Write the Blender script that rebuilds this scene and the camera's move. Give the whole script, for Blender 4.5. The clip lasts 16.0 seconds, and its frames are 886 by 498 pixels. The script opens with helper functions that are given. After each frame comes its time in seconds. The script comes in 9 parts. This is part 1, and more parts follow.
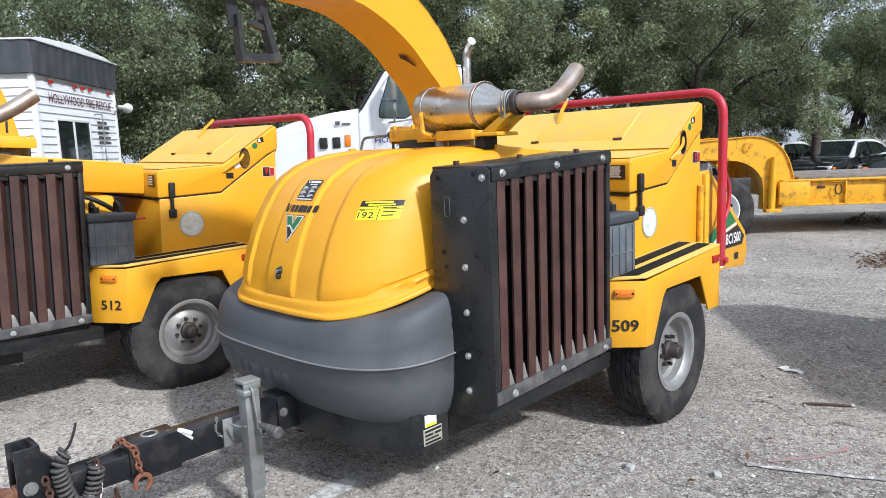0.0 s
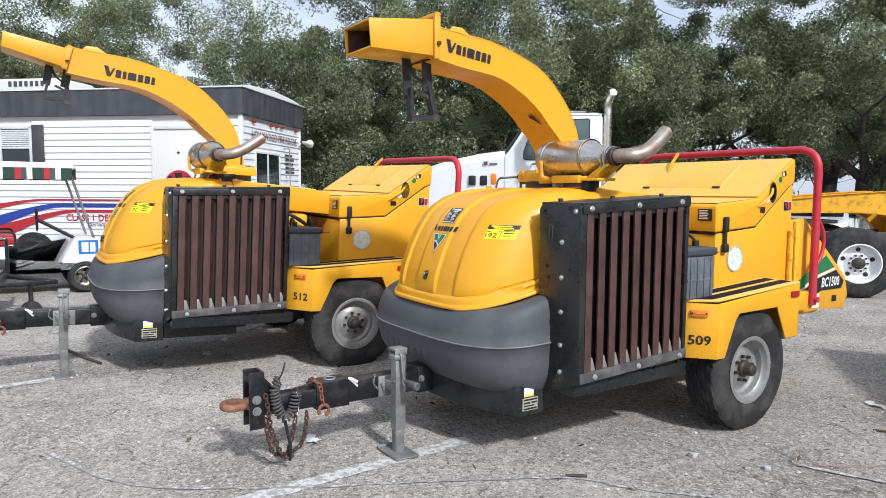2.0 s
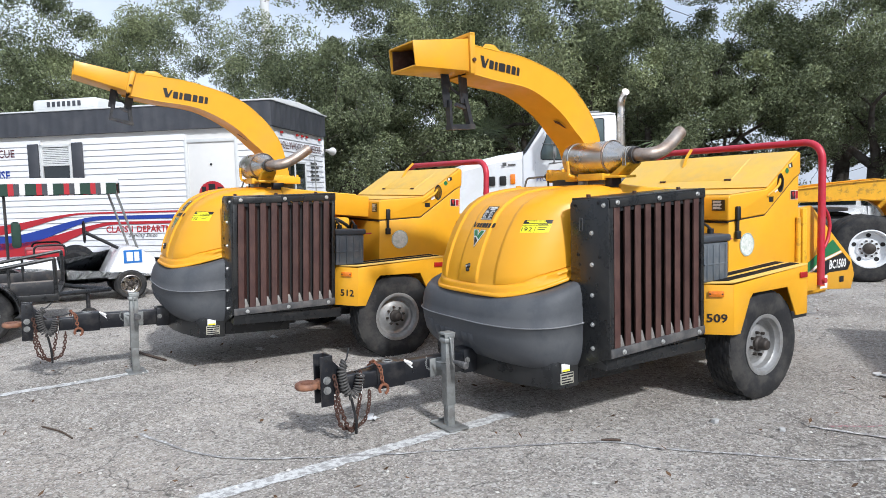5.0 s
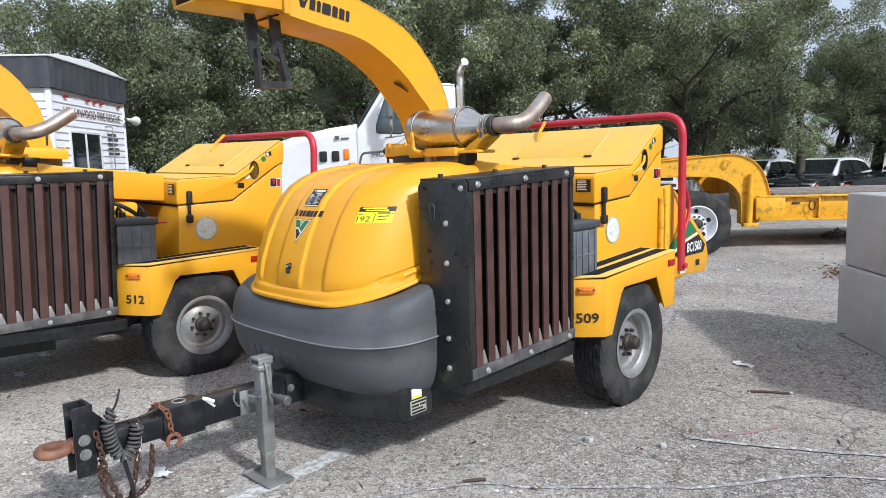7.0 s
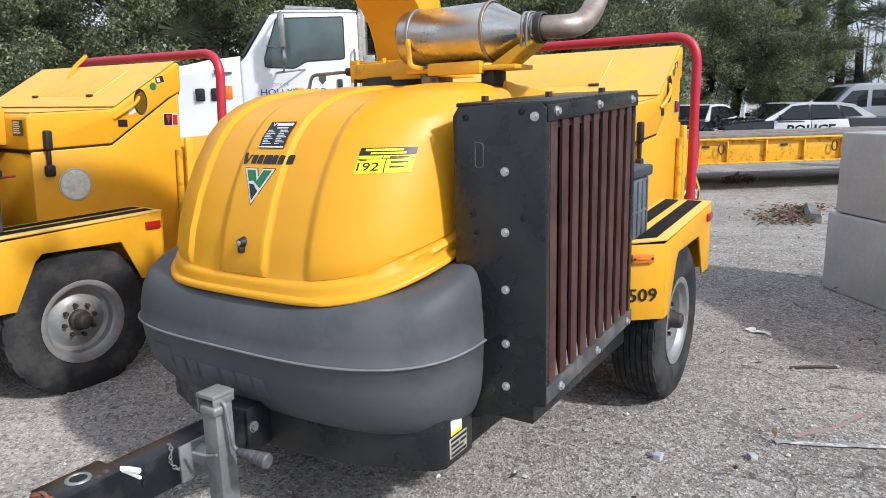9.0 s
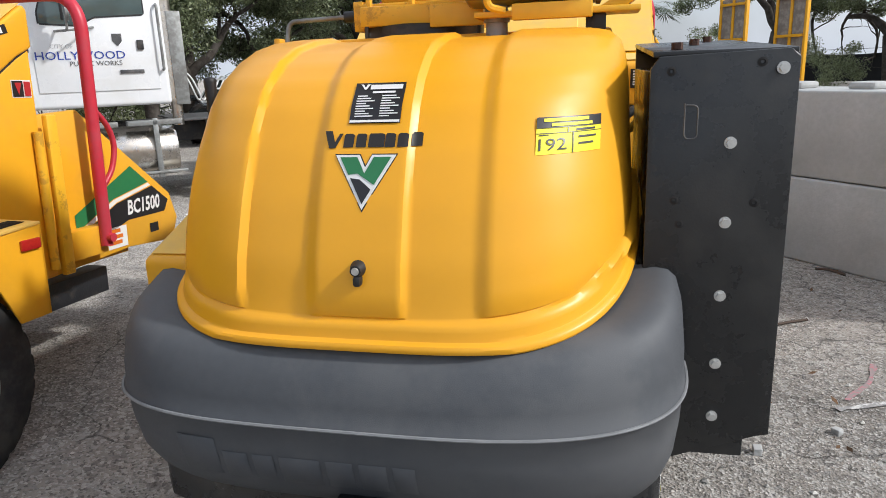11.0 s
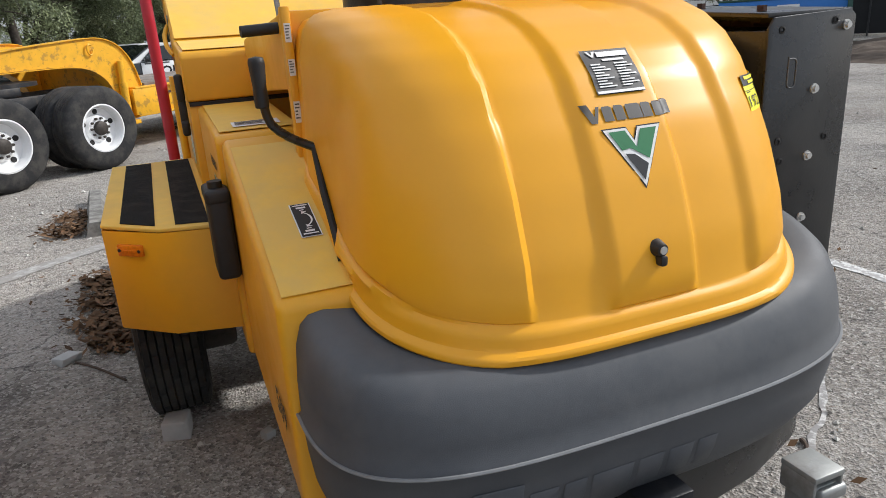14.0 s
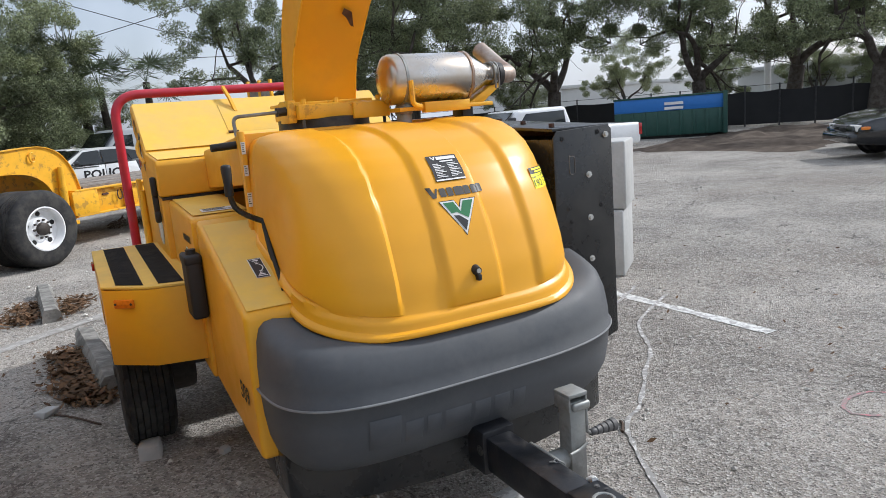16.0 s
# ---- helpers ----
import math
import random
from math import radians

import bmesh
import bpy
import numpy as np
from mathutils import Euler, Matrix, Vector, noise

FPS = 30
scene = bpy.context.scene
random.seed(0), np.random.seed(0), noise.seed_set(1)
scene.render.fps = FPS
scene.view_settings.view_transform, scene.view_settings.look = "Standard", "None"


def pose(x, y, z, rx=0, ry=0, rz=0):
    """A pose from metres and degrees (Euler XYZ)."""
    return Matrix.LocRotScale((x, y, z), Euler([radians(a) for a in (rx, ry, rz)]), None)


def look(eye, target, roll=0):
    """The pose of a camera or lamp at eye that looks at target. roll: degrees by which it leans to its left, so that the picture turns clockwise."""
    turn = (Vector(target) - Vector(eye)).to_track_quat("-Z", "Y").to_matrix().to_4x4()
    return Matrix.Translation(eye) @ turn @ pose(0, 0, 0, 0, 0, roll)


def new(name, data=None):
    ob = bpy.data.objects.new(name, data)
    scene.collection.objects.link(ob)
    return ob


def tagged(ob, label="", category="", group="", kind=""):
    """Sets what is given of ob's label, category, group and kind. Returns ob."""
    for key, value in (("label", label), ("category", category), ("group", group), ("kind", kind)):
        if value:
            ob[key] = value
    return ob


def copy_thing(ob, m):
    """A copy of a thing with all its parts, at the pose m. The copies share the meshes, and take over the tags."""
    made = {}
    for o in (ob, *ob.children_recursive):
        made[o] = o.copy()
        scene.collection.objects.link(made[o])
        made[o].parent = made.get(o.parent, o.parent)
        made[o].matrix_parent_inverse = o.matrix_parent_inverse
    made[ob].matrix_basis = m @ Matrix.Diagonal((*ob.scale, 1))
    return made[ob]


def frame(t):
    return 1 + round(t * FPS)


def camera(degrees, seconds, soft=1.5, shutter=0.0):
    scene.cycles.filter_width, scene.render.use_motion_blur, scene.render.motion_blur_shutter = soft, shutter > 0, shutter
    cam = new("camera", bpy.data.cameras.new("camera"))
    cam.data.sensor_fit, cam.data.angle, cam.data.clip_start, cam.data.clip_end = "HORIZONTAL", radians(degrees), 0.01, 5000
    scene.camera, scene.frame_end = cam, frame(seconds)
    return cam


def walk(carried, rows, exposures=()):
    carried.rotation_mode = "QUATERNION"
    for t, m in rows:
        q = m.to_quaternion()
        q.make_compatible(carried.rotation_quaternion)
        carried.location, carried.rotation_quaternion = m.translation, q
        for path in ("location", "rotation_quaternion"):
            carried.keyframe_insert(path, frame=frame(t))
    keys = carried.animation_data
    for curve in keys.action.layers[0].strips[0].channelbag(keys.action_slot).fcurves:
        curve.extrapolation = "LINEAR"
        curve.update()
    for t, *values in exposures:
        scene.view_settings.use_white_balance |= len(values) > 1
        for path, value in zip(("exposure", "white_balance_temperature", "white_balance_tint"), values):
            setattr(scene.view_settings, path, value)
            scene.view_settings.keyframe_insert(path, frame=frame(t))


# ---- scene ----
# camera and its walk
cam = camera(65.7, 16.0, soft=0.55)
PATH = [
    (0, (2.724, -0.008, 1.549), (1.333, 1.4, 1.267), -2.2),
    (0.5, (2.974, -0.153, 1.545), (1.51, 1.186, 1.295), -1.1),
    (1, (3.189, -0.4, 1.537), (1.68, 0.899, 1.341), -1.6),
    (1.5, (3.387, -0.515, 1.551), (1.832, 0.725, 1.339), -1.6),
    (2, (3.607, -0.563, 1.54), (1.939, 0.529, 1.374), 0.3),
    (2.5, (3.727, -0.678, 1.559), (2.03, 0.373, 1.435), -0.3),
    (3, (3.835, -0.904, 1.549), (2.121, 0.118, 1.423), -1.2),
    (4.15, (3.985, -1.12, 1.545), (2.265, -0.1, 1.392), -1.5),
    (5.3, (3.868, -0.92, 1.533), (2.223, 0.205, 1.364), -1.8),
    (5.5, (3.828, -0.871, 1.534), (2.26, 0.357, 1.347), -0.9),
    (6, (3.661, -0.635, 1.521), (2.156, 0.658, 1.275), -2.1),
    (6.5, (3.451, -0.481, 1.536), (1.955, 0.82, 1.268), 0.0),
    (7, (3.14, -0.357, 1.551), (1.754, 1.064, 1.308), -1.6),
    (7.5, (2.879, -0.205, 1.527), (1.518, 1.244, 1.308), -2.4),
    (8, (2.563, -0.002, 1.527), (1.222, 1.451, 1.228), -1.2),
    (8.5, (2.209, 0.049, 1.502), (0.988, 1.593, 1.147), -0.1),
    (9, (1.852, 0.094, 1.468), (0.787, 1.739, 1.069), -1.4),
    (9.2, (1.687, 0.131, 1.456), (0.655, 1.799, 1.064), -1.7),
    (11.3, (0.359, 0.292, 1.466), (0.095, 2.199, 0.925), 0.0),
    (11.5, (0.243, 0.31, 1.467), (0.097, 2.221, 0.897), 1.6),
    (12, (0.003, 0.324, 1.488), (0.086, 2.216, 0.845), -0.2),
    (12.5, (-0.234, 0.473, 1.465), (0.046, 2.335, 0.792), -1.8),
    (13, (-0.443, 0.539, 1.488), (-0.061, 2.389, 0.83), 1.4),
    (13.5, (-0.696, 0.513, 1.517), (-0.067, 2.3, 0.877), -1.9),
    (14, (-0.911, 0.56, 1.52), (-0.218, 2.327, 0.89), -3.7),
    (14.5, (-1.066, 0.478, 1.551), (-0.269, 2.215, 0.96), -5.6),
    (15, (-1.22, 0.239, 1.587), (-0.229, 1.893, 1.058), -4.4),
    (15.5, (-1.184, -0.065, 1.594), (-0.206, 1.637, 1.21), -2.7),
    (16, (-1.195, -0.379, 1.589), (-0.279, 1.357, 1.203), -4.7),
]
walk(cam, [(t, look(eye, target, roll)) for t, eye, target, roll in PATH], [(0.0, 0.15, 5950, 10), (1.5, 0.08, 6000, 10), (2.5, 0.0, 6050, 10), (6.0, 0.0, 5950, 10), (7.5, 0.08, 5950, 10), (8.5, 0.09, 5950, 10), (9.2, 0.09, 6000, 10), (12.0, -0.04, 6350, 10), (14.0, -0.03, 6330, 10), (15.0, -0.02, 6200, 10), (16.0, 0.02, 6150, 10)])

# ---- world, sun ----
SUN_EL, SUN_AZ = 38.0, 4.0           # degrees above the ground; from +x towards -y
world = bpy.data.worlds.new("sky")
scene.world = world
world.use_nodes = True
wn = world.node_tree.nodes
wn.clear()
sky = wn.new("ShaderNodeTexSky")
sky.sky_type, sky.sun_disc = "NISHITA", False
sky.sun_elevation, sky.sun_rotation = radians(SUN_EL), radians(90 + SUN_AZ)
sky.air_density, sky.dust_density, sky.ozone_density = 1.0, 3.0, 1.0
# thin bright cloud over the blue
geo_n = wn.new("ShaderNodeTexCoord")
cloud = wn.new("ShaderNodeTexNoise")
cloud.inputs["Scale"].default_value = 2.2
cloud.inputs["Detail"].default_value = 6.0
ramp = wn.new("ShaderNodeValToRGB")
ramp.color_ramp.elements[0].position, ramp.color_ramp.elements[0].color = 0.35, (0.30, 0.30, 0.30, 1)
ramp.color_ramp.elements[1].position, ramp.color_ramp.elements[1].color = 0.62, (0.92, 0.92, 0.92, 1)
mixw = wn.new("ShaderNodeMix")
mixw.data_type = "RGBA"
mixw.inputs["B"].default_value = (9.0, 9.6, 10.6, 1)
bgn = wn.new("ShaderNodeBackground")
bgn.inputs["Strength"].default_value = 0.11
outw = wn.new("ShaderNodeOutputWorld")
wl = world.node_tree.links
wl.new(geo_n.outputs["Generated"], cloud.inputs["Vector"])
wl.new(cloud.outputs["Fac"], ramp.inputs["Fac"])
wl.new(ramp.outputs["Color"], mixw.inputs["Factor"])
wl.new(sky.outputs["Color"], mixw.inputs["A"])
wl.new(mixw.outputs["Result"], bgn.inputs["Color"])
wl.new(bgn.outputs["Background"], outw.inputs["Surface"])

sun = new("sun", bpy.data.lights.new("sun", "SUN"))
sun.data.energy, sun.data.angle, sun.data.color = 3.5, radians(3.5), (1.0, 0.975, 0.935)
ce = math.cos(radians(SUN_EL))
sun.matrix_world = look((30 * ce * math.cos(radians(SUN_AZ)), -30 * ce * math.sin(radians(SUN_AZ)), 30 * math.sin(radians(SUN_EL))), (0, 0, 0))

# ---- materials ----
MATS = {}


def mat(name, color, rough=0.5, metal=0.0, grain=0.0, grain_scale=60.0, stain=None, stain_amount=0.0, stain_scale=3.0, bump=0.0,
        bump_scale=200.0, rand=0.0, coat=0.0, spec=0.5, island=False, stain_edge=0.15, rough_var=0.1, trans=0.0, coords="Object"):
    """A surface with fine grain, broad stains in a second colour, bump and an own shade for each piece."""
    if name in MATS:
        return MATS[name]
    m = bpy.data.materials.new(name)
    m.use_nodes = True
    n, l = m.node_tree.nodes, m.node_tree.links
    b = n["Principled BSDF"]
    b.inputs["Metallic"].default_value, b.inputs["Roughness"].default_value = metal, rough
    b.inputs["Coat Weight"].default_value, b.inputs["Specular IOR Level"].default_value = coat, spec
    b.inputs["Coat Roughness"].default_value = 0.08
    b.inputs["Transmission Weight"].default_value = trans
    tc = n.new("ShaderNodeTexCoord")
    last = None
    rgb = n.new("ShaderNodeRGB")
    rgb.outputs[0].default_value = (*color, 1)
    last = rgb.outputs[0]
    if grain:
        t = n.new("ShaderNodeTexNoise")
        t.inputs["Scale"].default_value, t.inputs["Detail"].default_value = grain_scale, 5
        l.new(tc.outputs[coords], t.inputs["Vector"])
        mr = n.new("ShaderNodeMapRange")
        mr.inputs["From Min"].default_value, mr.inputs["From Max"].default_value = 0.25, 0.75
        mr.inputs["To Min"].default_value, mr.inputs["To Max"].default_value = 1 - grain, 1 + grain
        l.new(t.outputs["Fac"], mr.inputs["Value"])
        hs = n.new("ShaderNodeHueSaturation")
        l.new(last, hs.inputs["Color"])
        l.new(mr.outputs["Result"], hs.inputs["Value"])
        last = hs.outputs["Color"]
    if stain:
        t2 = n.new("ShaderNodeTexNoise")
        t2.inputs["Scale"].default_value, t2.inputs["Detail"].default_value, t2.inputs["Roughness"].default_value = stain_scale, 8, 0.65
        l.new(tc.outputs[coords], t2.inputs["Vector"])
        mr2 = n.new("ShaderNodeMapRange")
        mid = 0.62 - 0.28 * stain_amount
        mr2.inputs["From Min"].default_value, mr2.inputs["From Max"].default_value = mid - stain_edge / 2, mid + stain_edge / 2
        mr2.inputs["To Max"].default_value = min(1.0, 0.35 + stain_amount)
        l.new(t2.outputs["Fac"], mr2.inputs["Value"])
        mx = n.new("ShaderNodeMix")
        mx.data_type = "RGBA"
        mx.inputs["B"].default_value = (*stain, 1)
        l.new(mr2.outputs["Result"], mx.inputs["Factor"])
        l.new(last, mx.inputs["A"])
        last = mx.outputs["Result"]
        mr3 = n.new("ShaderNodeMapRange")
        mr3.inputs["To Min"].default_value, mr3.inputs["To Max"].default_value = rough, min(1.0, rough + rough_var * 2)
        l.new(mr2.outputs["Result"], mr3.inputs["Value"])
        l.new(mr3.outputs["Result"], b.inputs["Roughness"])
    if rand:
        if island:
            gi = n.new("ShaderNodeNewGeometry").outputs["Random Per Island"]
        else:
            gi = n.new("ShaderNodeObjectInfo").outputs["Random"]
        mr4 = n.new("ShaderNodeMapRange")
        mr4.inputs["To Min"].default_value, mr4.inputs["To Max"].default_value = 1 - rand, 1 + rand
        l.new(gi, mr4.inputs["Value"])
        hs2 = n.new("ShaderNodeHueSaturation")
        l.new(last, hs2.inputs["Color"])
        l.new(mr4.outputs["Result"], hs2.inputs["Value"])
        last = hs2.outputs["Color"]
    l.new(last, b.inputs["Base Color"])
    if bump:
        t3 = n.new("ShaderNodeTexNoise")
        t3.inputs["Scale"].default_value, t3.inputs["Detail"].default_value = bump_scale, 4
        l.new(tc.outputs[coords], t3.inputs["Vector"])
        bp = n.new("ShaderNodeBump")
        bp.inputs["Strength"].default_value, bp.inputs["Distance"].default_value = bump, 0.01
        l.new(t3.outputs["Fac"], bp.inputs["Height"])
        l.new(bp.outputs["Normal"], b.inputs["Normal"])
    MATS[name] = m
    return m


YELLOW = mat("yellow_paint", (0.78, 0.380, 0.018), 0.34, grain=0.03, grain_scale=9, stain=(0.68, 0.35, 0.03), stain_amount=0.35, stain_scale=2.2, bump=0.03, bump_scale=30, rough_var=0.12, spec=0.4)
HOODY = mat("yellow_gelcoat", (0.80, 0.370, 0.011), 0.36, grain=0.02, grain_scale=6, stain=(0.76, 0.36, 0.016), stain_amount=0.3, stain_scale=1.6, bump=0.02, bump_scale=14, rough_var=0.1, spec=0.45)
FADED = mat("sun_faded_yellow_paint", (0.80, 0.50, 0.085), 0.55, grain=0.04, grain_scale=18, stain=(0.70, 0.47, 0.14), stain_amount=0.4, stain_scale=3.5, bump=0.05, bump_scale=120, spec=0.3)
CHIPPED = mat("chipped_yellow_paint", (0.78, 0.42, 0.02), 0.42, grain=0.05, grain_scale=20, stain=(0.20, 0.09, 0.03), stain_amount=0.05, stain_scale=11, stain_edge=0.05, bump=0.06, bump_scale=60)
GREYP = mat("grey_moulded_plastic", (0.075, 0.080, 0.088), 0.55, grain=0.06, grain_scale=40, stain=(0.11, 0.113, 0.118), stain_amount=0.4, stain_scale=3, bump=0.12, bump_scale=600, rough_var=0.08, spec=0.35)
SEAMGREY = mat("pale_plastic_seam", (0.20, 0.205, 0.21), 0.6, grain=0.2, grain_scale=14)
BLACK = mat("black_paint", (0.016, 0.017, 0.018), 0.27, grain=0.1, grain_scale=30, stain=(0.035, 0.034, 0.032), stain_amount=0.25, stain_scale=5, bump=0.04, bump_scale=150)
BARBLACK = mat("glossy_chassis_black", (0.009, 0.010, 0.013), 0.30, grain=0.15, grain_scale=30, stain=(0.05, 0.045, 0.042), stain_amount=0.16, stain_scale=14, bump=0.05, bump_scale=120)
CABLEGREY = mat("weathered_cable_sheath", (0.075, 0.072, 0.068), 0.65, grain=0.15, grain_scale=60)
BLACKW = mat("worn_black_steel", (0.02, 0.021, 0.024), 0.45, grain=0.2, grain_scale=25, stain=(0.10, 0.085, 0.07), stain_amount=0.18, stain_scale=9, bump=0.1, bump_scale=120)
RUBBER = mat("tyre_rubber", (0.022, 0.022, 0.023), 0.75, grain=0.15, grain_scale=40, stain=(0.07, 0.066, 0.06), stain_amount=0.35, stain_scale=6, bump=0.1, bump_scale=200, spec=0.3)
MAROON = mat("rust_brown_slat", (0.056, 0.024, 0.020), 0.5, grain=0.2, grain_scale=25, stain=(0.085, 0.040, 0.030), stain_amount=0.35, stain_scale=7, bump=0.08, bump_scale=150, rand=0.12)
RADDARK = mat("radiator_core", (0.012, 0.011, 0.011), 0.7, grain=0.2, grain_scale=50)
RAILGREY = mat("scuffed_grey_steel", (0.06, 0.06, 0.062), 0.5, grain=0.15, grain_scale=20, stain=(0.16, 0.15, 0.14), stain_amount=0.3, stain_scale=8, bump=0.08, bump_scale=90)
TABGREY = mat("bare_steel_tab", (0.30, 0.29, 0.27), 0.5, metal=0.4, grain=0.15, grain_scale=30)
CHROME = mat("polished_steel", (0.62, 0.60, 0.57), 0.22, metal=1.0, grain=0.08, grain_scale=12, stain=(0.45, 0.33, 0.20), stain_amount=0.25, stain_scale=5, stain_edge=0.3, bump=0.03, bump_scale=40, rough_var=0.15)
RUSTPIPE = mat("heat_stained_pipe", (0.44, 0.39, 0.34), 0.42, metal=0.75, grain=0.2, grain_scale=18, stain=(0.24, 0.13, 0.08), stain_amount=0.42, stain_scale=7, stain_edge=0.3, bump=0.1, bump_scale=80)
BOLT = mat("zinc_bolt", (0.60, 0.60, 0.58), 0.4, metal=0.7, grain=0.1, grain_scale=80)
STEEL = mat("galvanised_steel", (0.30, 0.31, 0.30), 0.5, metal=0.55, grain=0.12, grain_scale=16, stain=(0.17, 0.16, 0.15), stain_amount=0.35, stain_scale=7, bump=0.08, bump_scale=70)
RIMGREY = mat("dusty_wheel_steel", (0.33, 0.33, 0.325), 0.45, metal=0.5, grain=0.1, grain_scale=25, stain=(0.26, 0.25, 0.23), stain_amount=0.3, stain_scale=9)
HUBDARK = mat("greasy_hub", (0.05, 0.042, 0.036), 0.6, metal=0.3, grain=0.3, grain_scale=40, bump=0.2, bump_scale=90)
REDP = mat("red_paint", (0.50, 0.022, 0.045), 0.42, grain=0.06, grain_scale=20, stain=(0.42, 0.05, 0.07), stain_amount=0.3, stain_scale=6, bump=0.03, bump_scale=60)
RUST = mat("rusty_steel", (0.085, 0.042, 0.030), 0.8, grain=0.3, grain_scale=60, stain=(0.07, 0.035, 0.025), stain_amount=0.5, stain_scale=25, bump=0.3, bump_scale=180)
EYERUST = mat("brown_worn_steel", (0.27, 0.13, 0.075), 0.55, grain=0.2, grain_scale=30, stain=(0.14, 0.06, 0.04), stain_amount=0.45, stain_scale=12, bump=0.2, bump_scale=90)
RUSTORANGE = mat("worn_orange_rust", (0.20, 0.078, 0.045), 0.7, grain=0.25, grain_scale=50, stain=(0.20, 0.08, 0.04), stain_amount=0.4, stain_scale=18, bump=0.2, bump_scale=120)
BATTERY = mat("grey_battery_case", (0.10, 0.115, 0.13), 0.5, grain=0.05, grain_scale=30, stain=(0.17, 0.18, 0.19), stain_amount=0.3, stain_scale=9, bump=0.05, bump_scale=200)
BATLID = mat("dark_battery_lid", (0.05, 0.056, 0.066), 0.5, grain=0.08, grain_scale=30, bump=0.05, bump_scale=200)
GRIP = mat("black_grit_strip", (0.014, 0.014, 0.014), 0.95, grain=0.5, grain_scale=300, stain=(0.05, 0.045, 0.04), stain_amount=0.2, stain_scale=14, bump=0.5, bump_scale=900, spec=0.2)
AMBER = mat("amber_lens", (0.75, 0.20, 0.01), 0.22, grain=0.15, grain_scale=90, coat=0.4)
REDLENS = mat("red_lens", (0.38, 0.015, 0.015), 0.22, grain=0.15, grain_scale=90, coat=0.4)
BLACKRUB = mat("black_rubber", (0.013, 0.013, 0.014), 0.55, grain=0.1, grain_scale=40, bump=0.1, bump_scale=200)
DECALBLACK = mat("black_decal", (0.012, 0.012, 0.014), 0.4, grain=0.05, grain_scale=30)
INK = mat("black_ink", (0.014, 0.012, 0.011), 0.5, grain=0.05, grain_scale=30)
DECALWHITE = mat("white_decal", (0.75, 0.75, 0.73), 0.4, grain=0.04, grain_scale=30)
DECALGREEN = mat("green_decal", (0.02, 0.17, 0.06), 0.4, grain=0.05, grain_scale=30)
TAGYELLOW = mat("yellow_tag", (0.88, 0.80, 0.015), 0.5, grain=0.03, grain_scale=30)
DECALRED = mat("red_decal", (0.42, 0.02, 0.025), 0.4, grain=0.04, grain_scale=30)
SEALWHITE = mat("white_seal", (0.68, 0.70, 0.66), 0.45, grain=0.10, grain_scale=35, stain=(0.44, 0.52, 0.46), stain_amount=0.3, stain_scale=34, stain_edge=0.1)
SEALRING = mat("grey_green_print", (0.34, 0.42, 0.36), 0.45, grain=0.1, grain_scale=40)
PLATE = mat("stamped_plate", (0.55, 0.53, 0.44), 0.4, metal=0.3, grain=0.1, grain_scale=40)
WHITEPAINT = mat("white_truck_paint", (0.80, 0.81, 0.82), 0.25, grain=0.02, grain_scale=8, stain=(0.70, 0.70, 0.68), stain_amount=0.25, stain_scale=2, coat=0.3)
CABGLASS = mat("greenish_cab_glass", (0.075, 0.105, 0.105), 0.08, grain=0.25, grain_scale=3, spec=0.7)
GLASS = mat("dark_vehicle_glass", (0.012, 0.016, 0.017), 0.06, grain=0.05, grain_scale=4, spec=0.7)
CARBLACK = mat("black_car_paint", (0.010, 0.011, 0.013), 0.15, grain=0.05, grain_scale=10, coat=0.6)
SILVER = mat("silver_van_paint", (0.36, 0.38, 0.40), 0.3, grain=0.03, grain_scale=10, coat=0.3)
SIDING = mat("white_siding", (0.76, 0.77, 0.79), 0.45, grain=0.02, grain_scale=10, stain=(0.66, 0.66, 0.66), stain_amount=0.2, stain_scale=3, rand=0.02)
ROOFBAND = mat("charcoal_metal_band", (0.05, 0.053, 0.062), 0.45, grain=0.05, grain_scale=10, stain=(0.075, 0.077, 0.085), stain_amount=0.3, stain_scale=3)
ROOFWHITE = mat("weathered_white_roof", (0.62, 0.63, 0.62), 0.6, grain=0.05, grain_scale=12)
DOORPAINT = mat("offwhite_door", (0.70, 0.69, 0.66), 0.45, grain=0.02, grain_scale=10)
BLUESTRIPE = mat("blue_stripe", (0.02, 0.05, 0.30), 0.4, grain=0.03, grain_scale=10)
MAROONINK = mat("dark_maroon_vinyl", (0.095, 0.022, 0.026), 0.45, grain=0.03, grain_scale=10)
REDSTRIPE = mat("red_stripe", (0.42, 0.02, 0.03), 0.4, grain=0.03, grain_scale=10)
CONCRETE = mat("cast_concrete", (0.46, 0.46, 0.45), 0.85, grain=0.08, grain_scale=30, stain=(0.33, 0.33, 0.31), stain_amount=0.3, stain_scale=2.5, stain_edge=0.35, bump=0.25, bump_scale=70, spec=0.2)
STOPCON = mat("weathered_concrete", (0.27, 0.26, 0.24), 0.9, grain=0.15, grain_scale=30, stain=(0.12, 0.115, 0.105), stain_amount=0.4, stain_scale=7, bump=0.4, bump_scale=60, spec=0.2)
LINEWHITE = mat("worn_road_paint", (0.62, 0.62, 0.60), 0.8, grain=0.15, grain_scale=60, stain=(0.27, 0.26, 0.25), stain_amount=0.38, stain_scale=22, stain_edge=0.10, bump=0.2, bump_scale=200, spec=0.2)
